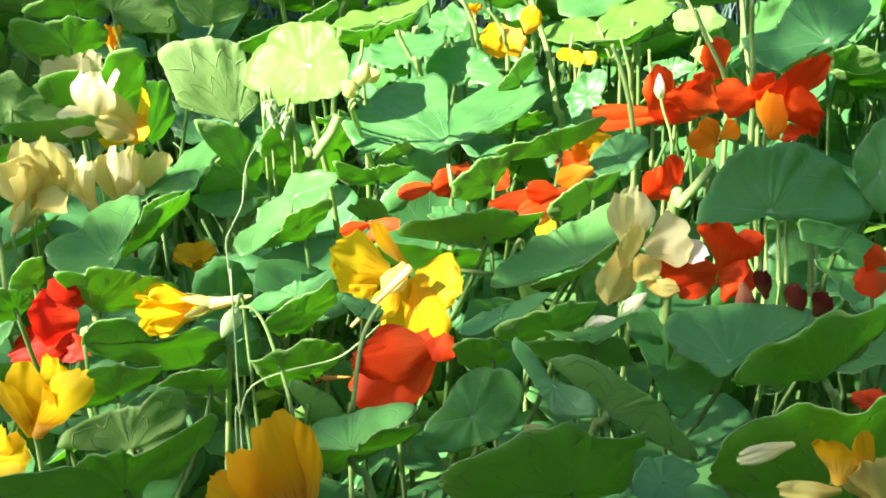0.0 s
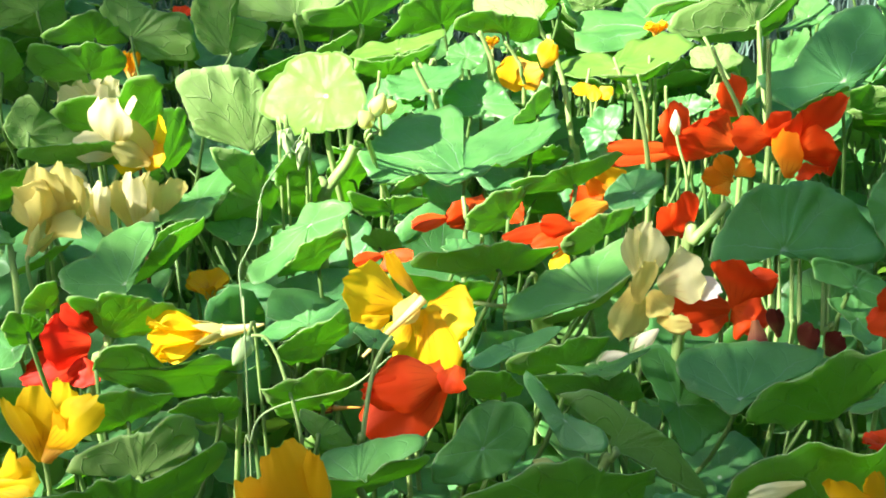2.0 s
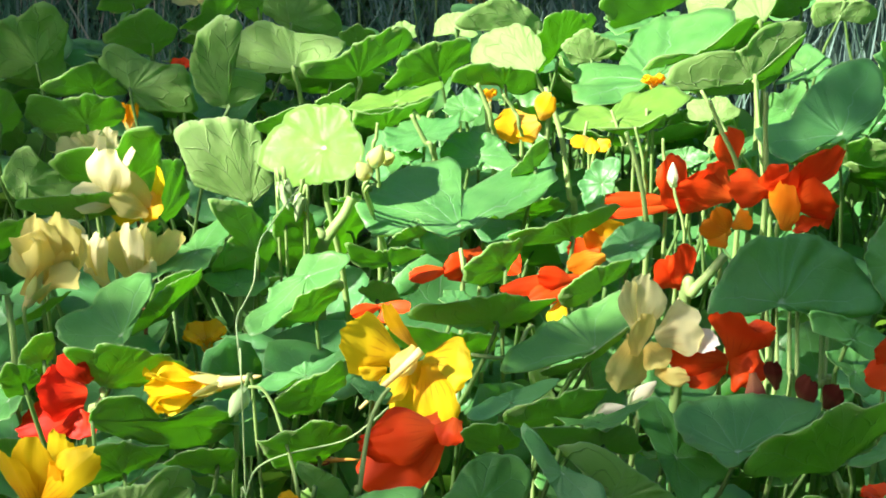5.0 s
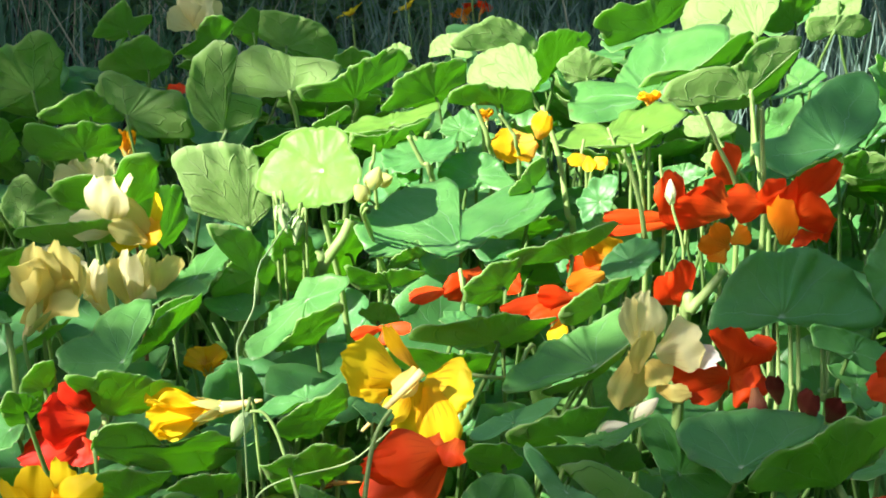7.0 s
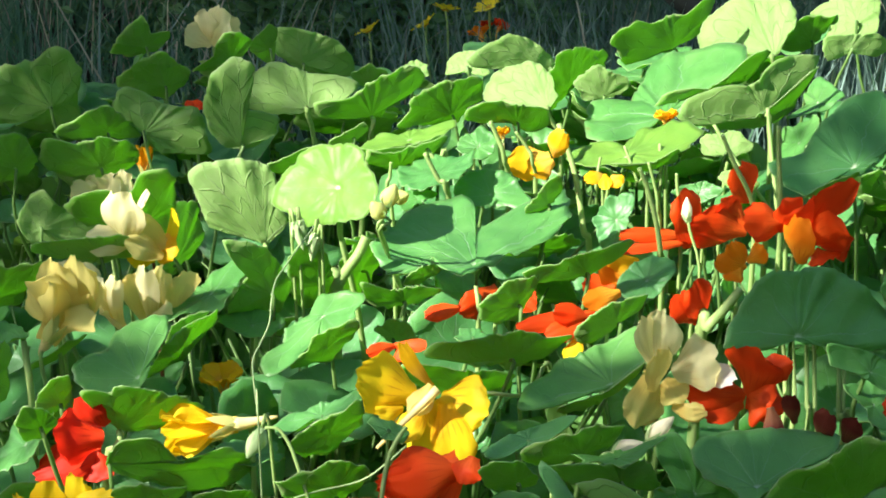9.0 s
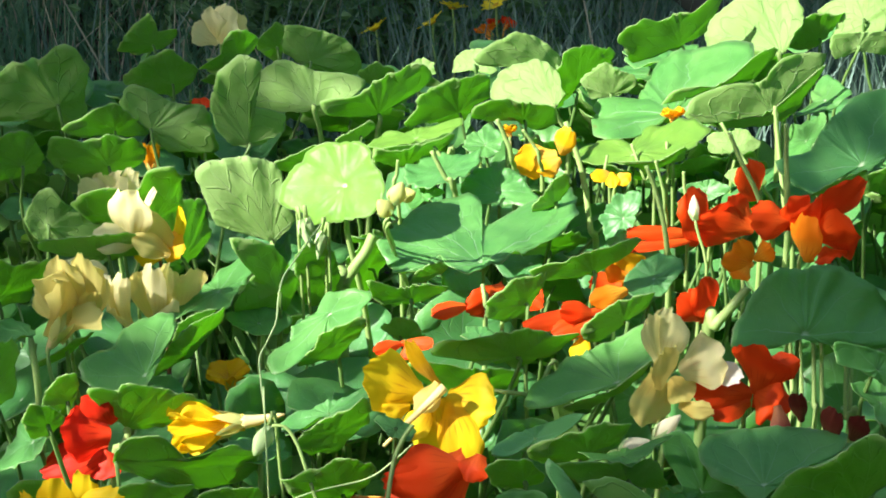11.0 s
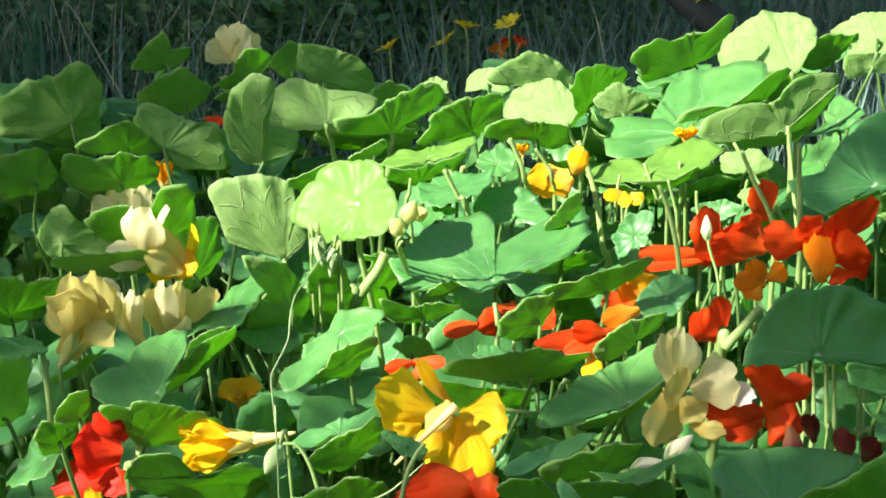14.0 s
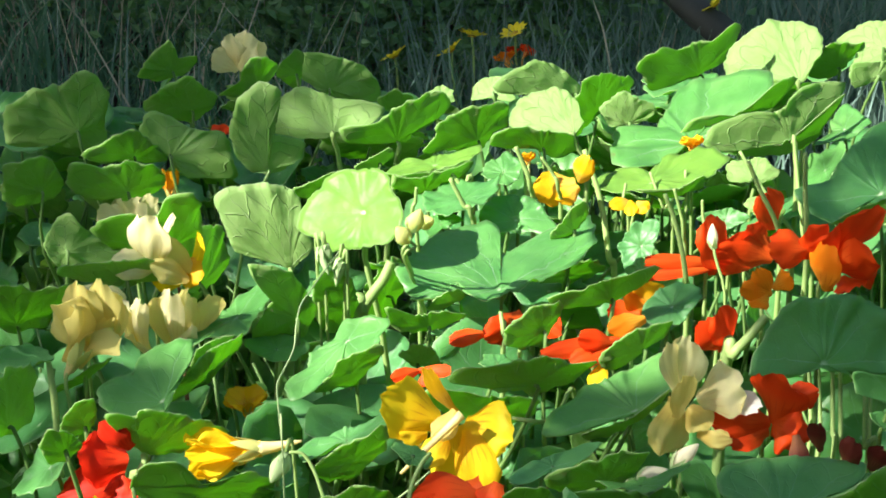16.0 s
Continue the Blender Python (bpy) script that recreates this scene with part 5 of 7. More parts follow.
leaf((-0.088, 0.992, 0.330), (17.5, -15.2, -0), 0.0222, (1.27, 1.26, 1.64, 1.64, 1.57, 1.55, 1.49, 1.35, 1.28, 0.96, 0.78, 0.73, 0.7, 0.7, 0.72, 0.77, 0.85, 0.84, 0.85, 0.89, 0.97, 1.68, 1.92, 2.04, 1.74, 0.85, 0.59, 0.46, 0.39, 0.34, 0.32, 0.34, 0.39, 0.48, 0.64, 1.02), navel=(0.27, 0.49), cup=0.047, wave=0.022, rough=0.35, flap=((-0.079, 0.971, 0.328), (-49, -32.5, -0), 0.0176, (1.3, 1.17, 0.98, 0.84, 0.75, 0.7, 0.68, 0.69, 0.73, 0.8, 0.91, 1.07, 1.05, 1.08, 1.13, 1.24, 1.39, 1.61, 1.39, 1.02, 0.83, 0.71, 0.69, 0.68, 0.7, 0.74, 0.8, 0.92, 1.01, 0.99, 1, 1.04, 1.12, 1.25, 1.46, 1.52)))
leaf((-0.076, 0.888, 0.324), (11.5, -14.7, -0), 0.0139, (1.67, 2.38, 2.01, 1.7, 1.04, 0.88, 0.78, 0.73, 0.7, 0.69, 0.7, 0.7, 0.72, 0.77, 0.86, 1, 1.23, 1.44, 1.68, 1.97, 1.94, 1.97, 2.06, 0.52, 0.43, 0.38, 0.34, 0.33, 0.32, 0.32, 0.34, 0.36, 0.4, 0.49, 0.85, 1.29), navel=(0, -0.12), cup=0.046, wave=0.031, rough=0.35, flap=((-0.070, 0.864, 0.324), (-49, -32.5, -0), 0.0209, (1.13, 1.03, 0.95, 0.9, 0.88, 0.84, 0.79, 0.77, 0.78, 0.81, 0.9, 1.04, 1.16, 1.16, 1.19, 1.2, 1.14, 1.11, 1.12, 1.08, 1.02, 1.01, 0.98, 0.9, 0.85, 0.84, 0.85, 0.88, 0.9, 0.89, 0.91, 0.95, 1.04, 1.43, 1.36, 1.21)))
leaf((-0.035, 0.809, 0.354), (23.5, 3.1, 0), 0.0081, (1.19, 0.99, 0.87, 0.79, 0.75, 0.74, 0.74, 0.77, 0.76, 0.78, 0.83, 0.91, 1.04, 1.27, 1.44, 1.52, 1.52, 1.18, 0.98, 0.87, 0.8, 0.76, 0.75, 0.76, 0.79, 0.8, 0.8, 0.83, 0.89, 1, 1.17, 1.41, 1.33, 1.3, 1.31, 1.36), navel=(0, -0.12), cup=0.028, wave=0.030, rough=0.35)
leaf((0.025, 0.938, 0.341), (-53.9, -31, -0), 0.0244, (0.86, 0.95, 1.09, 1.82, 1.84, 1.56, 1.38, 1.25, 1.15, 0.97, 0.85, 0.76, 0.68, 0.63, 0.61, 0.6, 0.61, 0.64, 0.72, 0.85, 1.08, 1.49, 1.96, 1.86, 1.42, 1.08, 0.84, 0.74, 0.69, 0.67, 0.66, 0.68, 0.71, 0.75, 0.76, 0.79), navel=(0, 0.5), cup=0.038, wave=0.042, rough=0.35, look_kind="pale")
leaf((0.077, 0.937, 0.328), (23.5, 3.1, 0), 0.0256, (0.93, 1.26, 1.56, 1.73, 1.92, 1.88, 1.22, 0.93, 0.78, 0.69, 0.64, 0.61, 0.6, 0.62, 0.65, 0.68, 0.73, 0.82, 0.9, 1.01, 1.5, 1.84, 2.16, 1.6, 1.12, 0.88, 0.75, 0.66, 0.63, 0.61, 0.61, 0.63, 0.65, 0.67, 0.72, 0.8), navel=(0.43, -0.34), cup=0.035, wave=0.026, rough=0.35, flap=((0.079, 0.917, 0.321), (-49, -32.5, -0), 0.0118, (2.92, 2.14, 1.74, 1.46, 1.05, 0.84, 0.71, 0.64, 0.6, 0.59, 0.6, 0.63, 0.68, 0.77, 0.92, 1.19, 1.26, 1.39, 1.58, 1.86, 2.03, 1.93, 1.25, 0.87, 0.69, 0.58, 0.52, 0.47, 0.44, 0.43, 0.43, 0.44, 0.47, 0.52, 0.61, 0.75)))
leaf((0.089, 0.972, 0.346), (-59.5, -53.1, -0), 0.0160, (1.03, 1.2, 1.39, 1.71, 1.55, 1.4, 1, 0.79, 0.68, 0.62, 0.6, 0.6, 0.62, 0.66, 0.73, 0.85, 0.98, 1.2, 1.26, 1.37, 1.41, 1.43, 1.33, 1.27, 1.08, 0.97, 0.9, 0.84, 0.79, 0.77, 0.77, 0.79, 0.82, 0.83, 0.86, 0.92), navel=(0, 0.5), cup=0.046, wave=0.021, rough=0.35, look_kind="pale")
leaf((0.122, 1.075, 0.332), (36.7, -7.1, -0), 0.0169, (1.07, 1.23, 1.23, 1.27, 1.21, 1.14, 1.11, 1.04, 0.93, 0.87, 0.85, 0.84, 0.82, 0.8, 0.81, 0.84, 0.91, 1.02, 1.11, 1.2, 1.27, 1.22, 1.21, 1.14, 1.03, 0.97, 0.94, 0.94, 0.97, 0.9, 0.84, 0.81, 0.8, 0.82, 0.87, 0.95), navel=(0, -0.12), cup=0.022, wave=0.037, rough=0.35)
leaf((0.038, 0.858, 0.325), (23.5, 3.1, 0), 0.0112, (1.01, 1.37, 1.93, 2.81, 2.21, 1.31, 0.91, 0.73, 0.64, 0.58, 0.54, 0.53, 0.53, 0.55, 0.58, 0.65, 0.75, 0.94, 1.14, 1.41, 1.92, 2.45, 2.54, 1.71, 0.83, 0.57, 0.49, 0.45, 0.42, 0.41, 0.41, 0.43, 0.45, 0.51, 0.59, 0.73), navel=(0, -0.12), cup=0.036, wave=0.034, rough=0.35)
leaf((0.219, 1.023, 0.329), (49, 32.5, 0), 0.0374, (1.23, 1.59, 1.61, 1.49, 1.34, 1.22, 1.12, 1.02, 0.95, 0.9, 0.85, 0.82, 0.8, 0.77, 0.76, 0.86, 0.94, 1.02, 1.12, 1.15, 1.22, 1.35, 1.66, 1.82, 1.27, 0.84, 0.64, 0.58, 0.55, 0.53, 0.53, 0.55, 0.58, 0.65, 0.75, 0.92), navel=(-0.06, -0.49), cup=0.031, wave=0.032, rough=0.35)
leaf((0.241, 0.945, 0.327), (54.5, 37.9, 0), 0.0156, (1.81, 2.07, 1.97, 1.54, 1.21, 1.02, 0.82, 0.71, 0.64, 0.6, 0.59, 0.59, 0.61, 0.65, 0.71, 0.8, 0.92, 1.13, 1.52, 2.41, 2.11, 1.92, 0.92, 0.71, 0.6, 0.53, 0.49, 0.47, 0.47, 0.48, 0.51, 0.56, 0.64, 0.79, 1.06, 1.45), navel=(0, -0.12), cup=0.056, wave=0.030, rough=0.35)
leaf((0.287, 1.048, 0.333), (50.1, 28.6, 0), 0.0238, (0.72, 0.69, 0.68, 0.7, 0.73, 0.8, 0.9, 1.08, 1.15, 1.26, 1.44, 1.39, 1.19, 1.06, 0.99, 0.91, 0.87, 0.85, 0.85, 0.89, 0.95, 0.9, 0.88, 0.89, 0.92, 0.96, 1.05, 1.18, 1.22, 1.25, 1.28, 1.31, 1.33, 1.04, 0.88, 0.78), navel=(0, -0.12), cup=0.034, wave=0.031, rough=0.35)
leaf((0.190, 0.773, 0.348), (-53.9, -31, -0), 0.0355, (1.2, 1.27, 1.11, 0.97, 0.92, 0.91, 0.87, 0.85, 0.9, 1, 1.02, 1, 0.99, 0.96, 0.95, 0.96, 0.97, 1.01, 1.09, 1.16, 1.26, 1.25, 1.11, 0.98, 0.88, 0.81, 0.79, 0.81, 0.85, 0.89, 0.93, 0.94, 0.99, 1.06, 1.14, 1.18), navel=(-0.15, 0.97), cup=0.042, wave=0.023, rough=0.35, via=(0.209, 0.797, 0.301), foot=(0.209, 0.807), look_kind="pale")
leaf((0.165, 0.868, 0.309), (23.5, 3.1, 0), 0.0279, (1.18, 1.56, 1.7, 1.37, 1.12, 0.95, 0.84, 0.78, 0.75, 0.72, 0.71, 0.72, 0.76, 0.83, 0.93, 1.01, 1.15, 1.32, 1.36, 1.32, 1.25, 1.19, 1.06, 1.01, 1.05, 1.13, 1.16, 0.95, 0.81, 0.74, 0.71, 0.69, 0.7, 0.73, 0.81, 0.94), navel=(-0.12, -0.71), cup=0.023, wave=0.030, rough=0.35)
leaf((0.131, 0.865, 0.291), (53.9, 31, 0), 0.0198, (1.56, 1.59, 1.13, 0.84, 0.64, 0.53, 0.5, 0.48, 0.49, 0.5, 0.54, 0.6, 0.72, 1.21, 1.72, 1.78, 1.9, 1.52, 0.96, 0.81, 0.72, 0.67, 0.64, 0.63, 0.64, 0.66, 0.71, 0.78, 0.91, 1.11, 1.45, 1.55, 1.45, 1.36, 1.32, 1.39), navel=(0, -0.12), cup=0.040, wave=0.027, rough=0.35)
leaf((0.181, 0.693, 0.333), (-53.9, -31, -0), 0.0571, (0.76, 0.74, 0.75, 0.78, 0.84, 0.94, 1.11, 1.4, 1.99, 1.39, 1.09, 0.92, 0.82, 0.75, 0.72, 0.71, 0.72, 0.76, 0.83, 0.85, 0.88, 0.94, 1.06, 1.17, 1.31, 1.44, 1.4, 1.29, 1.14, 1.01, 0.96, 0.95, 0.96, 0.98, 0.87, 0.8), navel=(0, 0.5), cup=0.030, wave=0.033, rough=0.35, look_kind="pale")
leaf((0.099, 0.763, 0.321), (-103.2, 63.4, 0), 0.0180, (1.04, 0.74, 0.59, 0.5, 0.45, 0.43, 0.43, 0.45, 0.49, 0.55, 0.65, 0.83, 0.89, 0.94, 1.03, 2.69, 2.42, 1.85, 1.28, 0.96, 0.79, 0.69, 0.63, 0.59, 0.58, 0.59, 0.61, 0.66, 0.74, 0.88, 0.98, 1.1, 1.31, 2.02, 2.99, 1.63), navel=(-0.34, 0.75), cup=0.059, wave=0.021, rough=0.35, via=(0.079, 0.764, 0.304), foot=(0.079, 0.774), look_kind="pale", flap=((0.059, 0.751, 0.341), (49.9, -18.4, -0), 0.0114, (0.45, 0.37, 0.32, 0.3, 0.3, 0.3, 0.3, 0.3, 0.3, 0.34, 0.4, 2.56, 2.57, 1.69, 1.24, 1, 0.86, 0.78, 0.73, 0.7, 0.69, 0.71, 0.74, 0.81, 0.93, 1.12, 1.24, 1.34, 1.5, 1.76, 1.99, 2.25, 2.02, 1.73, 0.89, 0.59)))
leaf((0.052, 0.662, 0.347), (-53.9, -31, -0), 0.0409, (0.93, 1.07, 1.05, 1.02, 1.04, 1.11, 1.22, 1.37, 1.59, 1.25, 1.03, 0.9, 0.82, 0.75, 0.71, 0.69, 0.69, 0.71, 0.76, 0.84, 0.98, 1.14, 1.25, 1.31, 1.37, 1.37, 1.16, 1.03, 1.04, 1.05, 1, 0.88, 0.8, 0.73, 0.67, 0.66), navel=(0, 0.5), cup=0.045, wave=0.042, rough=0.35, look_kind="pale")
leaf((0.107, 0.703, 0.318), (23.5, 3.1, 0), 0.0139, (1.12, 1.28, 1.22, 1.19, 1.09, 1.04, 1.02, 0.99, 0.93, 0.9, 0.9, 0.92, 0.98, 0.96, 0.92, 0.91, 0.92, 0.97, 1, 1.04, 1.13, 1.27, 1.26, 1.13, 1.05, 1.01, 0.94, 0.88, 0.85, 0.85, 0.87, 0.93, 0.92, 0.86, 0.84, 0.92), navel=(0, -0.12), cup=0.057, wave=0.023, rough=0.35)
leaf((0.021, 0.763, 0.320), (53.9, 31, 0), 0.0216, (0.89, 0.94, 1.03, 1.12, 1.21, 1.31, 1.27, 1.28, 1.24, 1.12, 1.04, 1, 0.94, 0.91, 0.85, 0.78, 0.74, 0.73, 0.73, 0.75, 0.8, 1, 1.25, 1.42, 1.53, 1.34, 1.15, 1.01, 0.91, 0.85, 0.82, 0.79, 0.78, 0.79, 0.82, 0.86), navel=(0, -0.12), cup=0.024, wave=0.044, rough=0.35)
leaf((0.026, 0.778, 0.344), (-53.9, -31, -0), 0.0149, (0.71, 0.71, 0.74, 0.8, 0.9, 1.06, 1.28, 1.41, 1.62, 1.54, 1.17, 0.97, 0.85, 0.77, 0.72, 0.7, 0.7, 0.73, 0.77, 0.86, 0.88, 0.92, 1, 1.13, 1.34, 1.42, 1.4, 1.42, 1.24, 1.08, 0.98, 0.93, 0.9, 0.83, 0.76, 0.72), navel=(0, 0.5), cup=0.059, wave=0.034, rough=0.35, look_kind="pale")
leaf((0.082, 0.827, 0.319), (-53.9, -31, -0), 0.0173, (0.94, 0.99, 1.07, 1.22, 1.38, 1.55, 1.84, 2.35, 2.17, 0.79, 0.6, 0.49, 0.43, 0.39, 0.37, 0.36, 0.36, 0.38, 0.4, 0.5, 0.7, 1.17, 1.6, 1.92, 2.49, 1.79, 1.2, 0.92, 0.77, 0.68, 0.62, 0.59, 0.58, 0.61, 0.86, 0.92), navel=(0, 0.5), cup=0.022, wave=0.035, rough=0.35, look_kind="pale")
leaf((-0.036, 0.749, 0.320), (23.5, 3.1, 0), 0.0149, (0.97, 1.67, 1.94, 1.85, 1.46, 1.13, 0.9, 0.77, 0.69, 0.64, 0.6, 0.58, 0.58, 0.6, 0.64, 0.7, 0.85, 1.14, 1.44, 1.58, 1.73, 1.68, 1.45, 1.13, 0.99, 0.93, 0.9, 0.9, 0.89, 0.75, 0.66, 0.61, 0.59, 0.61, 0.67, 0.78), navel=(-0.23, -1.05), cup=0.043, wave=0.025, rough=0.35, via=(-0.029, 0.739, 0.285), foot=(-0.029, 0.749), flap=((-0.036, 0.733, 0.316), (-49, -32.5, -0), 0.0194, (1.39, 1.56, 1.67, 1.73, 1.68, 1.49, 1.12, 0.98, 0.92, 0.88, 0.88, 0.86, 0.86, 0.9, 0.94, 0.93, 0.95, 1.01, 1.1, 1.23, 1.41, 1.7, 1.67, 1.68, 1.76, 1.36, 0.41, 0.3, 0.3, 0.3, 0.3, 0.3, 0.3, 0.3, 0.79, 1.28)))
leaf((-0.057, 0.759, 0.328), (-112.9, 66.8, 0), 0.0098, (1.14, 1.04, 0.99, 0.96, 0.97, 0.85, 0.77, 0.72, 0.7, 0.7, 0.73, 0.77, 0.86, 1.02, 1.31, 1.67, 1.78, 1.42, 1.18, 0.98, 0.82, 0.73, 0.67, 0.64, 0.63, 0.64, 0.67, 0.73, 0.82, 0.96, 1.07, 1.24, 1.53, 1.6, 1.39, 1.26), navel=(0, 0.5), cup=0.029, wave=0.043, rough=0.35, look_kind="pale")
leaf((-0.144, 0.665, 0.345), (-53.9, -31, -0), 0.0331, (1.65, 1.69, 1.53, 1.4, 1.27, 1.13, 1.02, 0.96, 0.94, 0.95, 0.94, 0.85, 0.8, 0.77, 0.77, 0.8, 0.85, 0.93, 1.01, 1.15, 1.37, 1.64, 1.62, 1.54, 0.94, 0.81, 0.73, 0.69, 0.68, 0.67, 0.67, 0.7, 0.69, 0.63, 0.6, 0.59), navel=(0, 0.5), cup=0.032, wave=0.034, rough=0.35, look_kind="pale")
leaf((-0.142, 0.729, 0.332), (-79.2, -56.3, -0), 0.0202, (1.2, 1.43, 1.49, 1.44, 1.38, 1.28, 1.2, 1.12, 1.09, 1.06, 1.05, 1, 0.87, 0.8, 0.75, 0.73, 0.71, 0.72, 0.75, 0.83, 1.01, 1.34, 1.88, 1.68, 1.37, 1.13, 0.93, 0.8, 0.72, 0.64, 0.6, 0.57, 0.57, 0.58, 0.61, 0.67), navel=(-0.59, 0.29), cup=0.040, wave=0.034, rough=0.35, via=(-0.141, 0.734, 0.310), foot=(-0.141, 0.744), look_kind="pale")
leaf((-0.147, 0.844, 0.313), (-53.9, -31, -0), 0.0262, (0.56, 0.92, 1.02, 1.18, 1.45, 1.56, 1.75, 1.7, 1.6, 1.27, 1.08, 0.95, 0.81, 0.73, 0.68, 0.65, 0.65, 0.67, 0.7, 0.77, 0.88, 1.04, 1.29, 1.55, 1.69, 1.7, 1.69, 1.52, 1.37, 0.4, 0.37, 0.35, 0.34, 0.34, 0.35, 0.4), navel=(-0.95, -1.24), cup=0.057, wave=0.024, rough=0.35, look_kind="pale")
leaf((-0.115, 0.778, 0.329), (-53.9, -31, -0), 0.0147, (0.92, 0.92, 0.95, 1.02, 1.04, 1.06, 1.11, 1.2, 1.35, 1.45, 1.17, 1.01, 0.91, 0.85, 0.77, 0.72, 0.69, 0.68, 0.7, 0.74, 0.81, 0.93, 1.54, 1.39, 1.31, 1.22, 1.15, 1.12, 1.05, 0.94, 0.88, 0.85, 0.85, 0.87, 0.92, 0.94), navel=(0, 0.5), cup=0.038, wave=0.027, rough=0.35, look_kind="pale")
leaf((-0.197, 0.952, 0.328), (23.5, 3.1, 0), 0.0245, (0.71, 0.75, 0.84, 0.98, 1.19, 1.43, 1.65, 1.44, 1.32, 1.16, 1.02, 0.94, 0.76, 0.65, 0.58, 0.56, 0.59, 0.65, 0.75, 0.91, 1.19, 1.27, 1.33, 1.34, 1.36, 1.39, 1.2, 1, 0.99, 1, 1.05, 0.96, 0.84, 0.76, 0.72, 0.71), navel=(0.44, -0.55), cup=0.039, wave=0.036, rough=0.35)
leaf((-0.169, 0.864, 0.338), (-53.9, -31, -0), 0.0238, (0.76, 0.84, 0.95, 1.03, 1.17, 1.47, 1.49, 1.35, 1.15, 1, 0.92, 0.87, 0.85, 0.85, 0.89, 0.87, 0.87, 0.89, 0.87, 0.85, 0.87, 0.91, 1.02, 1.2, 1.49, 1.82, 1.1, 1.2, 1.1, 0.95, 0.83, 0.75, 0.71, 0.69, 0.69, 0.71), navel=(-0.85, 0.18), cup=0.037, wave=0.027, rough=0.35, via=(-0.194, 0.870, 0.298), foot=(-0.194, 0.880), look_kind="pale")
leaf((-0.158, 1.049, 0.332), (11.5, -14.7, -0), 0.0227, (0.82, 0.88, 0.98, 1.16, 1.41, 1.71, 1.68, 1.24, 1.03, 0.88, 0.75, 0.66, 0.62, 0.59, 0.59, 0.62, 0.67, 0.75, 0.88, 1.05, 1.29, 1.59, 1.66, 1.36, 1.08, 1.04, 1.03, 1.05, 1.03, 1.02, 0.94, 0.85, 0.79, 0.76, 0.76, 0.78), navel=(0, -0.12), cup=0.023, wave=0.031, rough=0.35, flap=((-0.170, 1.013, 0.322), (-49, -32.5, -0), 0.0112, (1.73, 1.41, 1.22, 0.96, 0.78, 0.66, 0.6, 0.56, 0.54, 0.54, 0.55, 0.6, 0.69, 0.85, 1.14, 1.83, 1.83, 1.42, 1.16, 1.01, 0.92, 0.86, 0.84, 0.84, 0.87, 0.87, 0.84, 0.84, 0.86, 0.92, 1.01, 1.09, 1.12, 1.19, 1.32, 1.53)))
leaf((-0.219, 0.867, 0.342), (-53.9, -31, -0), 0.0134, (0.92, 0.8, 0.73, 0.69, 0.67, 0.68, 0.69, 0.71, 0.76, 0.85, 0.99, 1.23, 1.37, 1.44, 1.57, 1.43, 1.33, 1.18, 0.95, 0.82, 0.74, 0.69, 0.67, 0.67, 0.69, 0.73, 0.8, 0.86, 0.95, 1.1, 1.37, 1.47, 1.61, 1.51, 1.25, 1.1), navel=(0, 0.5), cup=0.023, wave=0.039, rough=0.35, look_kind="pale")
leaf((-0.217, 0.817, 0.352), (-53.9, -31, -0), 0.0123, (0.85, 0.85, 0.89, 0.95, 0.97, 0.93, 0.92, 0.93, 0.94, 0.96, 1.02, 1.13, 1.3, 1.37, 1.34, 1.18, 0.98, 0.86, 0.79, 0.75, 0.74, 0.75, 0.78, 0.84, 0.92, 0.94, 0.98, 1.06, 1.2, 1.43, 1.33, 1.19, 1.11, 1, 0.92, 0.87), navel=(0, 0.5), cup=0.050, wave=0.044, rough=0.35, look_kind="pale")
leaf((-0.157, 1.199, 0.342), (-102.6, 45, 0), 0.0311, (1.24, 1.25, 1.21, 0.99, 0.88, 0.83, 0.82, 0.82, 0.87, 0.96, 0.94, 0.92, 0.93, 0.94, 0.99, 1.1, 1.29, 1.3, 1.19, 1.07, 1, 0.94, 0.92, 0.92, 0.94, 0.94, 0.98, 0.99, 1, 0.94, 0.84, 0.82, 0.83, 0.87, 1.27, 1.26), navel=(1.17, 0.39), cup=0.047, wave=0.022, rough=0.35, via=(-0.145, 1.201, 0.290), foot=(-0.145, 1.211), look_kind="pale")
leaf((-0.128, 1.055, 0.334), (-61.5, -40.6, -0), 0.0239, (0.79, 0.76, 0.76, 0.79, 0.84, 0.93, 0.97, 0.99, 1.05, 1.15, 1.32, 1.37, 1.28, 1.23, 1.22, 1.22, 1.26, 1.34, 1.18, 0.82, 0.65, 0.55, 0.49, 0.47, 0.45, 0.45, 0.47, 0.5, 1.86, 1.72, 1.59, 1.41, 1.29, 1.06, 0.92, 0.84), navel=(0, 0.5), cup=0.056, wave=0.027, rough=0.35, look_kind="pale")
leaf((-0.097, 1.076, 0.331), (-53.9, -31, -0), 0.0221, (0.71, 0.68, 0.67, 0.68, 0.71, 0.77, 0.87, 1.01, 1.08, 1.2, 1.4, 1.6, 1.48, 1.41, 1.22, 1.01, 0.88, 0.81, 0.75, 0.69, 0.66, 0.65, 0.67, 0.7, 0.76, 0.86, 1.03, 1.33, 1.46, 1.61, 1.52, 1.3, 1.16, 1.04, 0.87, 0.77), navel=(0, 0.5), cup=0.033, wave=0.036, rough=0.35, look_kind="pale")
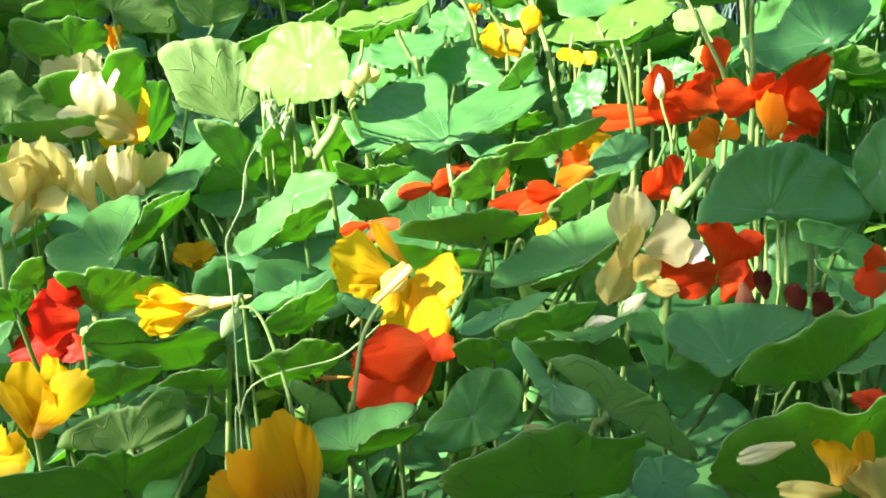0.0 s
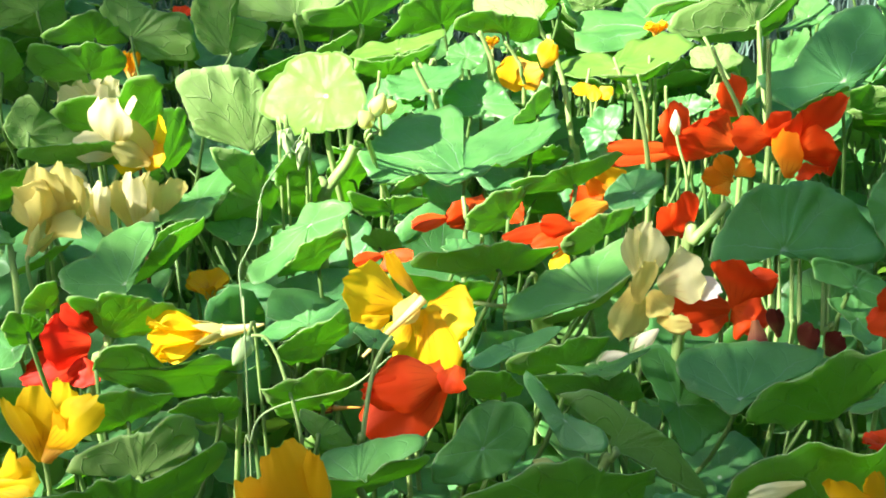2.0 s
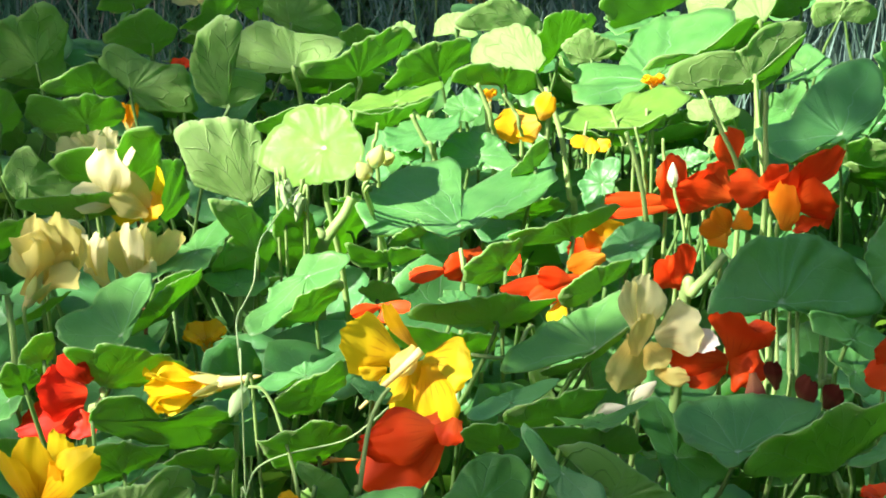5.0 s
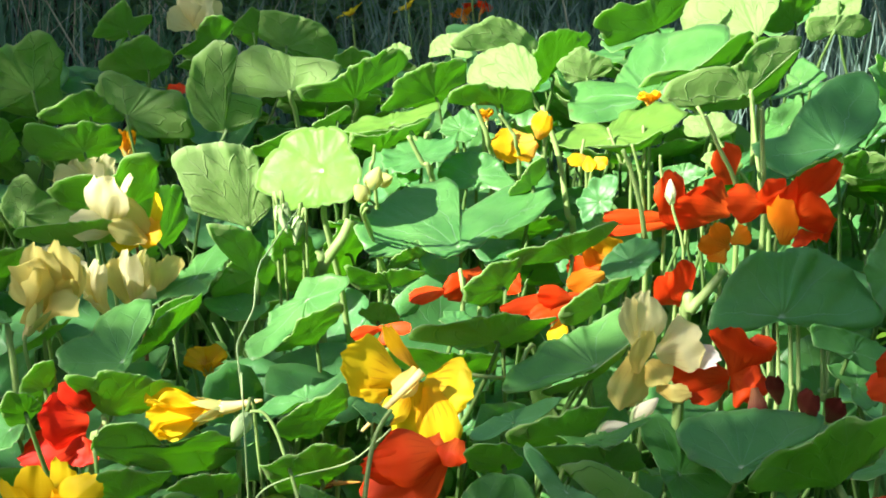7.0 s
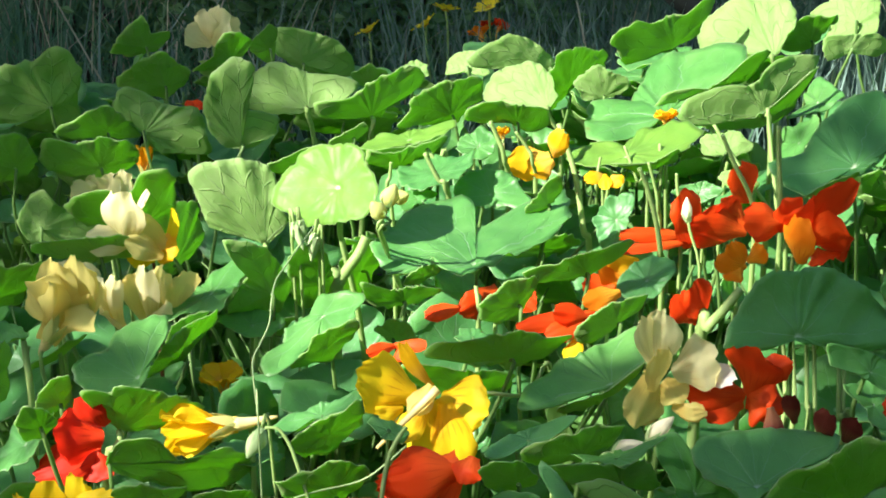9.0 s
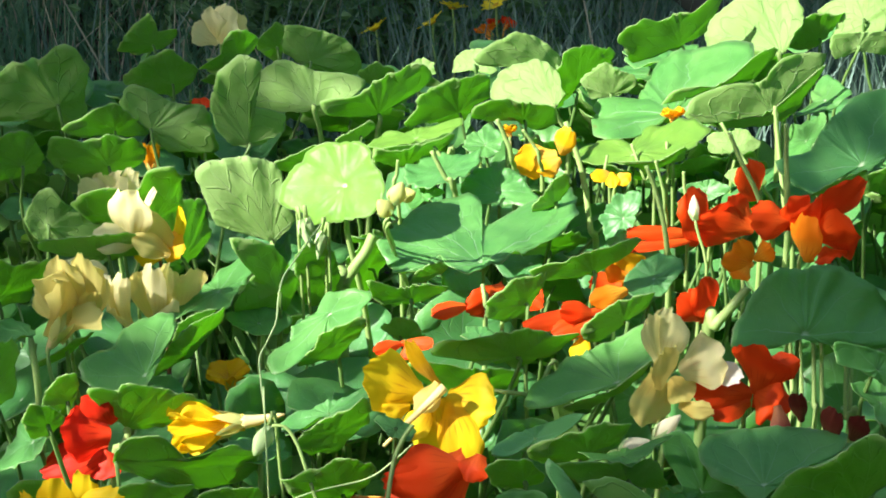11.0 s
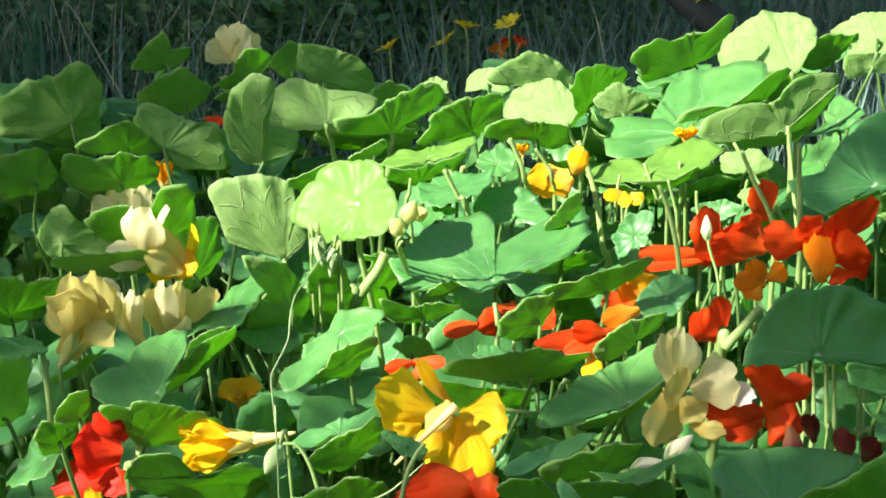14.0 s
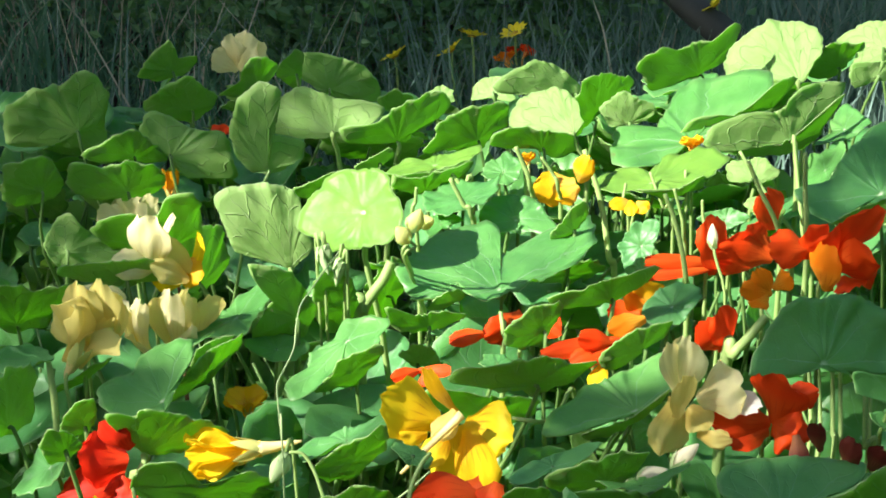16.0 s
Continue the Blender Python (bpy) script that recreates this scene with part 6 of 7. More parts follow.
leaf((-0.133, 1.053, 0.308), (23.5, 3.1, 0), 0.0154, (1.39, 1.31, 1.2, 1.15, 1.06, 0.9, 0.81, 0.75, 0.72, 0.72, 0.74, 0.78, 0.85, 0.92, 0.98, 1.08, 1.24, 1.51, 1.44, 1.21, 1.08, 1, 0.96, 0.94, 0.84, 0.79, 0.76, 0.75, 0.77, 0.81, 0.89, 1.02, 1.12, 1.12, 1.16, 1.25), navel=(0, -0.12), cup=0.023, wave=0.035, rough=0.35)
leaf((-0.039, 1.054, 0.327), (-53.9, -31, -0), 0.0151, (0.77, 1.05, 1.28, 1.57, 2.11, 1.68, 1.38, 1.21, 1.02, 0.9, 0.82, 0.78, 0.76, 0.77, 0.8, 0.84, 0.84, 0.86, 0.91, 1, 1.15, 1.4, 1.48, 1.61, 1.83, 2.19, 0.61, 0.52, 0.47, 0.45, 0.43, 0.43, 0.45, 0.48, 0.53, 0.62), navel=(0, 0.5), cup=0.031, wave=0.033, rough=0.35, look_kind="pale")
leaf((0.031, 1.028, 0.334), (-58, -53.1, -0), 0.0181, (1.12, 1.31, 1.27, 1.13, 1.04, 1, 0.97, 0.92, 0.89, 0.89, 0.92, 0.98, 0.97, 0.94, 0.94, 0.96, 1.03, 1.03, 1.02, 1.04, 1.1, 1.16, 1.12, 1.1, 1.13, 1.13, 0.98, 0.89, 0.84, 0.82, 0.82, 0.85, 0.88, 0.89, 0.92, 1), navel=(0, 0.5), cup=0.054, wave=0.033, rough=0.35, look_kind="pale")
leaf((0.002, 0.970, 0.305), (-53.9, -31, -0), 0.0234, (0.65, 0.73, 0.86, 1.09, 1.56, 1.65, 1.75, 1.7, 1.51, 1.39, 1.17, 0.92, 0.78, 0.69, 0.64, 0.61, 0.6, 0.62, 0.65, 0.71, 0.79, 0.89, 1.07, 1.37, 2, 2.05, 1.48, 1.05, 0.83, 0.71, 0.63, 0.59, 0.56, 0.56, 0.57, 0.6), navel=(0, 0.5), cup=0.038, wave=0.031, rough=0.35, look_kind="pale")
leaf((0.062, 0.850, 0.324), (-53.9, -31, -0), 0.0210, (1.28, 1.38, 1.28, 1.23, 1.21, 1.21, 1.06, 0.97, 0.92, 0.89, 0.9, 0.84, 0.8, 0.78, 0.79, 0.82, 0.88, 0.99, 1.16, 1.19, 1.27, 1.4, 1.46, 1.21, 1.05, 0.96, 0.86, 0.77, 0.73, 0.7, 0.7, 0.72, 0.77, 0.84, 0.92, 1.06), navel=(0, 0.5), cup=0.035, wave=0.044, rough=0.35, look_kind="pale")
leaf((-0.070, 0.824, 0.313), (-53.9, -31, -0), 0.0236, (1.06, 1.09, 1.01, 0.98, 0.97, 1, 1.03, 0.98, 0.97, 0.98, 1.03, 1.11, 1.08, 1.02, 0.99, 0.99, 1.02, 0.94, 0.89, 0.87, 0.88, 0.92, 1, 1.12, 1.33, 1.15, 1.02, 0.94, 0.9, 0.88, 0.9, 0.94, 1.02, 1, 0.99, 1.01), navel=(0, 0.5), cup=0.052, wave=0.028, rough=0.35, look_kind="pale")
leaf((-0.183, 0.771, 0.308), (23.5, 3.1, 0), 0.0062, (1.1, 1.46, 1.65, 1.98, 1.47, 1.08, 0.88, 0.76, 0.68, 0.64, 0.62, 0.62, 0.64, 0.68, 0.75, 0.87, 0.98, 1.06, 1.19, 1.41, 1.79, 1.62, 1.33, 1.16, 1.06, 1, 0.95, 0.81, 0.73, 0.68, 0.66, 0.65, 0.67, 0.71, 0.78, 0.9), navel=(0, -0.12), cup=0.053, wave=0.022, rough=0.35)
leaf((-0.168, 0.801, 0.313), (-53.9, -31, -0), 0.0210, (1.07, 1.21, 1.45, 1.3, 1.2, 1.07, 0.92, 0.84, 0.79, 0.77, 0.77, 0.8, 0.81, 0.82, 0.86, 0.94, 1.07, 1.29, 1.37, 1.4, 1.16, 1.02, 0.94, 0.89, 0.88, 0.89, 0.92, 1, 1.01, 0.94, 0.91, 0.9, 0.92, 0.93, 0.94, 0.99), navel=(0, 0.5), cup=0.026, wave=0.029, rough=0.35, look_kind="pale")
leaf((-0.275, 1.130, 0.348), (-112.9, 66.8, 0), 0.0195, (0.81, 0.77, 0.75, 0.75, 0.77, 0.81, 0.89, 1.02, 1.07, 1.07, 1.11, 1.18, 1.31, 1.25, 1.19, 1.18, 1.2, 1.26, 1.25, 1.25, 0.92, 0.73, 0.64, 0.61, 0.6, 0.61, 0.65, 0.7, 0.8, 1, 1.41, 1.88, 1.5, 1.18, 0.99, 0.88), navel=(0, 0.5), cup=0.031, wave=0.034, rough=0.35, look_kind="pale")
leaf((-0.223, 1.145, 0.351), (-53.9, -31, -0), 0.0354, (0.99, 0.9, 0.85, 0.83, 0.84, 0.86, 0.9, 0.98, 1.11, 1.33, 1.39, 1.24, 1.1, 0.95, 0.85, 0.8, 0.77, 0.77, 0.8, 0.85, 0.94, 1.02, 1.15, 1.36, 1.32, 1.2, 1.05, 0.91, 0.71, 0.67, 0.78, 0.98, 1.15, 1.27, 1.23, 1.13), navel=(0, 0.5), cup=0.040, wave=0.031, rough=0.35, look_kind="pale")
leaf((-0.242, 1.093, 0.343), (-53.9, -31, -0), 0.0206, (0.89, 1, 1.18, 1.51, 1.67, 1.81, 1.62, 1.22, 1, 0.84, 0.74, 0.68, 0.65, 0.64, 0.64, 0.67, 0.72, 0.75, 0.81, 0.9, 1.07, 1.35, 1.91, 2.01, 1.48, 1.12, 0.9, 0.77, 0.69, 0.65, 0.62, 0.62, 0.64, 0.67, 0.74, 0.82), navel=(0, 0.5), cup=0.026, wave=0.032, rough=0.35, look_kind="pale")

# flowers
flower((-0.12, 0.867, 0.328), (94.3, -26.3, -82.1), 0.0419, "yellow", spur=0.62, flare=14, via=(-0.113, 0.87, 0.324), foot=(-0.108, 0.872), wide=0.3, start=4)
flower((-0.251, 0.99, 0.322), (24.4, 22.9, 71.8), 0.0417, "buff", flare=30, claw=0.5, frill=0.03, wide=0.62, curl=130, spur=0.3, petals=(111, (77, 0, 1.1), (-31, 10, 0.9)))
flower((0.198, 0.676, 0.318), (-17.9, -3.3, -5.5), 0.0238, "buff", flare=30, spur=0.3, wide=0.6)
flower((0.228, 0.803, 0.296), (0.7, -6.7, -12.1), 0.0152, "red", flare=80)
flower((-0.146, 1.003, 0.283), (6.3, -3.8, -8.4), 0.0214, "amber", flare=60)
flower((-0.06, 0.845, 0.294), (77.4, -26.2, -63.6), 0.0184, "wilted", flare=50)

# the large flowers, petal by petal
posed_flower("yellow", (-0.020, 0.895, 0.320), [((-0.0154, 0.8887, 0.3406), (-0.0319, 0.8831, 0.3698), 0.0100, 0.09, "amber"), ((-0.0232, 0.8872, 0.3362), (-0.0554, 0.8774, 0.3542), 0.0313, -0.05), ((-0.0302, 0.8857, 0.3300), (-0.0454, 0.8768, 0.3319), 0.0142, -0.01), ((-0.0101, 0.8842, 0.3351), (0.0173, 0.8780, 0.3325), 0.0331, -0.04), ((-0.0185, 0.8827, 0.3314), (-0.0325, 0.8735, 0.3151), 0.0148, 0.04), ((-0.0163, 0.8812, 0.3356), (-0.0134, 0.8763, 0.2935), 0.0260, 0.02), ((-0.0082, 0.8797, 0.3345), (0.0017, 0.8685, 0.2969), 0.0230, 0.09), ((-0.0152, 0.8782, 0.3473), (-0.0260, 0.8704, 0.3322), 0.0136, -0.05, "buff")], spur=[(-0.011, 0.873, 0.347), (-0.020, 0.869, 0.339), (-0.034, 0.865, 0.326), (-0.044, 0.861, 0.317)], spur_thick=0.0022)
posed_flower("red", (-0.019, 0.810, 0.316), [((-0.0072, 0.8037, 0.3262), (-0.0413, 0.7910, 0.3332), 0.0160, 0.12), ((0.0001, 0.8022, 0.3417), (-0.0406, 0.7958, 0.3069), 0.0347, -0.05), ((0.0001, 0.8007, 0.3376), (-0.0355, 0.7916, 0.3361), 0.0267, 0.01), ((0.0073, 0.7992, 0.3448), (0.0015, 0.7917, 0.3327), 0.0160, 0.10)])
posed_flower("scarlet", (-0.208, 0.864, 0.319), [((-0.1902, 0.8579, 0.3304), (-0.2021, 0.8534, 0.3502), 0.0171, 0.15), ((-0.1903, 0.8564, 0.3261), (-0.2148, 0.8429, 0.3330), 0.0271, -0.10), ((-0.1924, 0.8549, 0.3166), (-0.2279, 0.8492, 0.3066), 0.0214, 0.09), ((-0.1935, 0.8534, 0.3174), (-0.1995, 0.8461, 0.3040), 0.0228, -0.03)])
posed_flower("yellow", (-0.197, 0.758, 0.314), [((-0.1975, 0.7516, 0.3127), (-0.2072, 0.7400, 0.3537), 0.0200, 0.03), ((-0.1956, 0.7501, 0.3146), (-0.1917, 0.7398, 0.3608), 0.0225, 0.05), ((-0.1937, 0.7486, 0.3177), (-0.1771, 0.7408, 0.3625), 0.0210, -0.10), ((-0.1924, 0.7471, 0.3217), (-0.1616, 0.7332, 0.3576), 0.0175, 0.11), ((-0.1937, 0.7456, 0.3163), (-0.1811, 0.7342, 0.3492), 0.0150, -0.05, "amber")])
posed_flower("yellow", (-0.203, 0.724, 0.312), [((-0.2095, 0.7176, 0.3223), (-0.1951, 0.7060, 0.3429), 0.0119, -0.09), ((-0.2092, 0.7161, 0.3217), (-0.1858, 0.7061, 0.3323), 0.0179, -0.08), ((-0.2093, 0.7146, 0.3179), (-0.1879, 0.7013, 0.3185), 0.0143, -0.01)])
posed_flower("amber", (-0.076, 0.714, 0.312), [((-0.0589, 0.7076, 0.2890), (-0.1034, 0.6998, 0.3206), 0.0197, 0.09), ((-0.0587, 0.7061, 0.2900), (-0.0913, 0.7000, 0.3356), 0.0258, 0.14), ((-0.0599, 0.7046, 0.2926), (-0.0727, 0.6980, 0.3569), 0.0282, 0.14, "amber", "away"), ((-0.0611, 0.7031, 0.2936), (-0.0569, 0.6893, 0.3566), 0.0146, 0.01), ((-0.0584, 0.7016, 0.2914), (-0.0811, 0.6970, 0.3374), 0.0211, 0.06)])
posed_flower("cream", (-0.223, 1.117, 0.330), [((-0.2149, 1.1110, 0.3523), (-0.2047, 1.1049, 0.3804), 0.0059, 0.11), ((-0.1935, 1.1095, 0.3336), (-0.2159, 1.1003, 0.3641), 0.0148, -0.05, "buff"), ((-0.1971, 1.1080, 0.3334), (-0.2198, 1.0940, 0.3487), 0.0163, 0.07, "buff"), ((-0.2219, 1.1065, 0.3400), (-0.2220, 1.0972, 0.3823), 0.0288, 0.09, "cream"), ((-0.2164, 1.1050, 0.3446), (-0.2473, 1.0947, 0.3489), 0.0192, 0.10, "cream")], via=(-0.230, 1.107, 0.297))
posed_flower("amber", (-0.208, 1.122, 0.324), [((-0.2015, 1.1165, 0.3321), (-0.1884, 1.1057, 0.3672), 0.0111, -0.08, "yellow"), ((-0.2042, 1.1150, 0.3287), (-0.2226, 1.1075, 0.3328), 0.0126, -0.10, "yellow"), ((-0.2068, 1.1135, 0.3414), (-0.1883, 1.1048, 0.3346), 0.0208, -0.02)], red_stalk=True)
posed_flower("buff", (-0.253, 1.029, 0.326), [((-0.2440, 1.0227, 0.3152), (-0.2627, 1.0110, 0.3487), 0.0259, 0.15), ((-0.2434, 1.0212, 0.3178), (-0.2495, 1.0085, 0.3682), 0.0259, 0.08), ((-0.2420, 1.0197, 0.3185), (-0.2338, 1.0066, 0.3711), 0.0225, -0.05), ((-0.2408, 1.0182, 0.3210), (-0.2247, 1.0142, 0.3592), 0.0190, -0.06), ((-0.2445, 1.0167, 0.3159), (-0.2538, 1.0091, 0.3476), 0.0190, 0.01), ((-0.2385, 1.0152, 0.3204), (-0.2273, 1.0057, 0.3470), 0.0136, 0.02, "buff", "away")])
posed_flower("buff", (-0.212, 1.055, 0.323), [((-0.2176, 1.0492, 0.3036), (-0.2311, 1.0398, 0.3407), 0.0161, -0.02), ((-0.2172, 1.0477, 0.3063), (-0.2162, 1.0351, 0.3472), 0.0161, 0.12, "cream"), ((-0.2170, 1.0462, 0.3049), (-0.2254, 1.0323, 0.3246), 0.0188, 0.02, "cream"), ((-0.1983, 1.0447, 0.3095), (-0.2086, 1.0397, 0.3465), 0.0147, -0.10, "buff", "away"), ((-0.1979, 1.0432, 0.3121), (-0.1966, 1.0347, 0.3541), 0.0188, 0.05, "cream"), ((-0.1965, 1.0417, 0.3127), (-0.1842, 1.0281, 0.3559), 0.0154, -0.01), ((-0.1975, 1.0402, 0.3114), (-0.1836, 1.0332, 0.3349), 0.0188, 0.01, "cream"), ((-0.1799, 1.0387, 0.3179), (-0.1682, 1.0319, 0.3521), 0.0209, -0.08, "buff", "away")])
posed_flower("cream", (-0.267, 1.258, 0.316), [((-0.2670, 1.2523, 0.3072), (-0.2833, 1.2440, 0.3397), 0.0233, 0.00), ((-0.2666, 1.2508, 0.3078), (-0.2694, 1.2426, 0.3445), 0.0233, -0.06), ((-0.2655, 1.2493, 0.3083), (-0.2558, 1.2435, 0.3455), 0.0233, 0.11), ((-0.2638, 1.2478, 0.3102), (-0.2440, 1.2404, 0.3478), 0.0208, -0.08)])
posed_flower("flame", (0.223, 1.105, 0.338), [((0.2319, 1.0990, 0.3562), (0.2557, 1.0896, 0.3946), 0.0307, 0.04, "red", "away"), ((0.2242, 1.0975, 0.3567), (0.2090, 1.0928, 0.3788), 0.0256, 0.01, "red", "away"), ((0.2276, 1.0960, 0.3573), (0.2271, 1.0871, 0.3831), 0.0329, 0.04, "red", "away"), ((0.2140, 1.0945, 0.3637), (0.1835, 1.0824, 0.3692), 0.0234, 0.02, "red"), ((0.2312, 1.0930, 0.3505), (0.2556, 1.0853, 0.3581), 0.0402, 0.10, "red", "away"), ((0.2349, 1.0915, 0.3471), (0.2436, 1.0785, 0.3442), 0.0256, -0.04, "red", "away"), ((0.2224, 1.0900, 0.3365), (0.2200, 1.0769, 0.3739), 0.0227, 0.11, "orange")])
posed_flower("red", (0.177, 1.204, 0.309), [((0.2071, 1.1983, 0.3411), (0.1967, 1.1890, 0.3737), 0.0215, 0.06, "red", "away"), ((0.2059, 1.1968, 0.3245), (0.1837, 1.1895, 0.3433), 0.0239, -0.08, "red", "away"), ((0.2060, 1.1953, 0.3186), (0.1623, 1.1814, 0.3279), 0.0303, -0.02, "red", "away"), ((0.1660, 1.1938, 0.3082), (0.1572, 1.1825, 0.3557), 0.0255, 0.11, "red", "away"), ((0.1673, 1.1923, 0.3174), (0.1134, 1.1852, 0.3213), 0.0096, 0.05), ((0.1673, 1.1908, 0.3137), (0.1136, 1.1824, 0.3090), 0.0072, 0.07)])
posed_flower("orange", (0.186, 1.106, 0.330), [((0.1910, 1.0999, 0.3298), (0.1677, 1.0885, 0.3386), 0.0124, 0.07), ((0.1887, 1.0984, 0.3324), (0.1777, 1.0912, 0.3511), 0.0132, 0.12), ((0.1902, 1.0969, 0.3350), (0.1996, 1.0847, 0.3496), 0.0132, -0.06), ((0.1865, 1.0954, 0.3316), (0.1756, 1.0828, 0.3273), 0.0124, -0.06)])
posed_flower("red", (0.151, 1.055, 0.318), [((0.1565, 1.0487, 0.3107), (0.1483, 1.0358, 0.3460), 0.0216, 0.08, "red", "away"), ((0.1525, 1.0472, 0.3133), (0.1362, 1.0397, 0.3340), 0.0209, 0.14, "red", "away")])
posed_flower("orange", (0.100, 1.098, 0.320), [((0.1203, 1.0923, 0.3186), (0.0920, 1.0880, 0.3380), 0.0189, -0.12), ((0.1164, 1.0908, 0.3192), (0.1019, 1.0842, 0.3434), 0.0189, -0.08, "amber"), ((0.1031, 1.0893, 0.3199), (0.0811, 1.0852, 0.3224), 0.0160, -0.12, "red")])
posed_flower("red", (0.069, 1.011, 0.325), [((0.0836, 1.0046, 0.3374), (0.0351, 0.9942, 0.3303), 0.0100, 0.01), ((0.0818, 1.0031, 0.3342), (0.0569, 0.9932, 0.3418), 0.0127, 0.01), ((0.0800, 1.0016, 0.3330), (0.0530, 0.9917, 0.3268), 0.0134, 0.06), ((0.0982, 1.0001, 0.3530), (0.0753, 0.9887, 0.3489), 0.0134, 0.06, "orange"), ((0.0731, 0.9986, 0.3249), (0.0657, 0.9847, 0.3133), 0.0114, -0.04, "yellow")])
posed_flower("red", (0.025, 1.084, 0.310), [((0.0263, 1.0779, 0.3215), (0.0004, 1.0691, 0.3084), 0.0194, 0.11, "red", "away"), ((0.0318, 1.0764, 0.3221), (0.0510, 1.0720, 0.3119), 0.0158, -0.04, "red", "away"), ((0.0015, 1.0749, 0.3108), (-0.0225, 1.0685, 0.3063), 0.0108, 0.08)])
posed_flower("red", (-0.037, 0.982, 0.319), [((-0.0370, 0.9763, 0.3275), (-0.0545, 0.9641, 0.3267), 0.0078, 0.07), ((-0.0387, 0.9748, 0.3282), (-0.0188, 0.9641, 0.3325), 0.0071, -0.06), ((-0.0352, 0.9733, 0.3288), (-0.0310, 0.9642, 0.3222), 0.0136, 0.02)])
posed_flower("cream", (0.113, 0.928, 0.322), [((0.1134, 0.9218, 0.3335), (0.1010, 0.9146, 0.3029), 0.0276, 0.10, "buff", "away"), ((0.1166, 0.9203, 0.3306), (0.1289, 0.9115, 0.3223), 0.0184, 0.02, "buff", "away"), ((0.1221, 0.9188, 0.3134), (0.1409, 0.9088, 0.3157), 0.0116, 0.16, "buff", "away"), ((0.1110, 0.9173, 0.3409), (0.1027, 0.9062, 0.3763), 0.0123, -0.08, "cream", "away"), ((0.1115, 0.9158, 0.3416), (0.1136, 0.9044, 0.3801), 0.0202, -0.05), ((0.1204, 0.9143, 0.3387), (0.1443, 0.9036, 0.3557), 0.0294, -0.04), ((0.1345, 0.9128, 0.3422), (0.1541, 0.8999, 0.3411), 0.0123, -0.03, "white"), ((0.1110, 0.9113, 0.3278), (0.1132, 0.9004, 0.3590), 0.0159, 0.04, "buff", "away")], via=(0.114, 0.918, 0.299))
posed_flower("red", (0.163, 0.934, 0.312), [((0.1657, 0.9277, 0.3144), (0.1879, 0.9228, 0.3131), 0.0185, 0.07), ((0.1652, 0.9262, 0.3187), (0.1281, 0.9199, 0.3262), 0.0204, 0.13), ((0.1635, 0.9247, 0.3158), (0.1394, 0.9133, 0.3120), 0.0154, 0.06), ((0.1688, 0.9232, 0.3309), (0.1887, 0.9183, 0.3438), 0.0148, 0.12), ((0.1660, 0.9217, 0.3201), (0.1635, 0.9135, 0.3551), 0.0321, -0.07), ((0.1657, 0.9202, 0.3216), (0.1783, 0.9104, 0.3191), 0.0265, 0.16)])
posed_flower("wilted", (0.194, 0.900, 0.310), [((0.1732, 0.8945, 0.3268), (0.1769, 0.8821, 0.3090), 0.0101, 0.07), ((0.1874, 0.8930, 0.3169), (0.1812, 0.8853, 0.3389), 0.0089, 0.01), ((0.2022, 0.8915, 0.3070), (0.2026, 0.8796, 0.3322), 0.0131, 0.10, "wilted"), ((0.2146, 0.8900, 0.3077), (0.2198, 0.8840, 0.3248), 0.0119, 0.02)])
posed_flower("amber", (0.068, 1.299, 0.338), [((0.0694, 1.2928, 0.3441), (0.0363, 1.2884, 0.3375), 0.0241, -0.08), ((0.0715, 1.2913, 0.3445), (0.0779, 1.2775, 0.3700), 0.0155, 0.16), ((0.0714, 1.2898, 0.3428), (0.0548, 1.2776, 0.3348), 0.0146, -0.09)])
posed_flower("amber", (0.175, 0.657, 0.350), [((0.1765, 0.6506, 0.3447), (0.1472, 0.6458, 0.3490), 0.0078, 0.15, "buff"), ((0.1734, 0.6491, 0.3485), (0.1676, 0.6440, 0.3741), 0.0199, -0.10), ((0.1872, 0.6476, 0.3523), (0.1790, 0.6395, 0.3811), 0.0086, -0.00), ((0.1940, 0.6461, 0.3418), (0.1837, 0.6374, 0.3692), 0.0194, -0.08, "buff"), ((0.1531, 0.6446, 0.3716), (0.1267, 0.6325, 0.3716), 0.0073, 0.00, "cream")])
posed_flower("amber", (0.112, 1.263, 0.336), [((0.1112, 1.2571, 0.3404), (0.0923, 1.2502, 0.3404), 0.0100, 0.12), ((0.1131, 1.2556, 0.3422), (0.1194, 1.2434, 0.3375), 0.0109, 0.16), ((0.1075, 1.2541, 0.3436), (0.1085, 1.2421, 0.3353), 0.0092, 0.07, "yellow")])
posed_flower("red", (0.254, 0.913, 0.321), [((0.2599, 0.9072, 0.3240), (0.2376, 0.8970, 0.3219), 0.0169, 0.14), ((0.2585, 0.9057, 0.3335), (0.2417, 0.9001, 0.3397), 0.0151, -0.06)])
posed_flower("cream", (-0.238, 1.666, 0.338), [((-0.2376, 1.6602, 0.3368), (-0.2606, 1.6536, 0.3567), 0.0277, -0.06), ((-0.2374, 1.6587, 0.3372), (-0.2427, 1.6467, 0.3742), 0.0310, 0.05), ((-0.2372, 1.6572, 0.3375), (-0.2229, 1.6437, 0.3765), 0.0310, 0.10), ((-0.2370, 1.6557, 0.3379), (-0.2102, 1.6493, 0.3643), 0.0277, -0.11)])

# daisies
daisy(-0.119, 2.279, 0.198, 0.021, 31, 256)
daisy(-0.045, 2.283, 0.205, 0.021, 37, 259)
daisy(-0.019, 2.288, 0.224, 0.021, 22, 155)
daisy(0.038, 2.289, 0.228, 0.021, 28, 300)
daisy(0.298, 2.279, 0.270, 0.021, 41, 258)

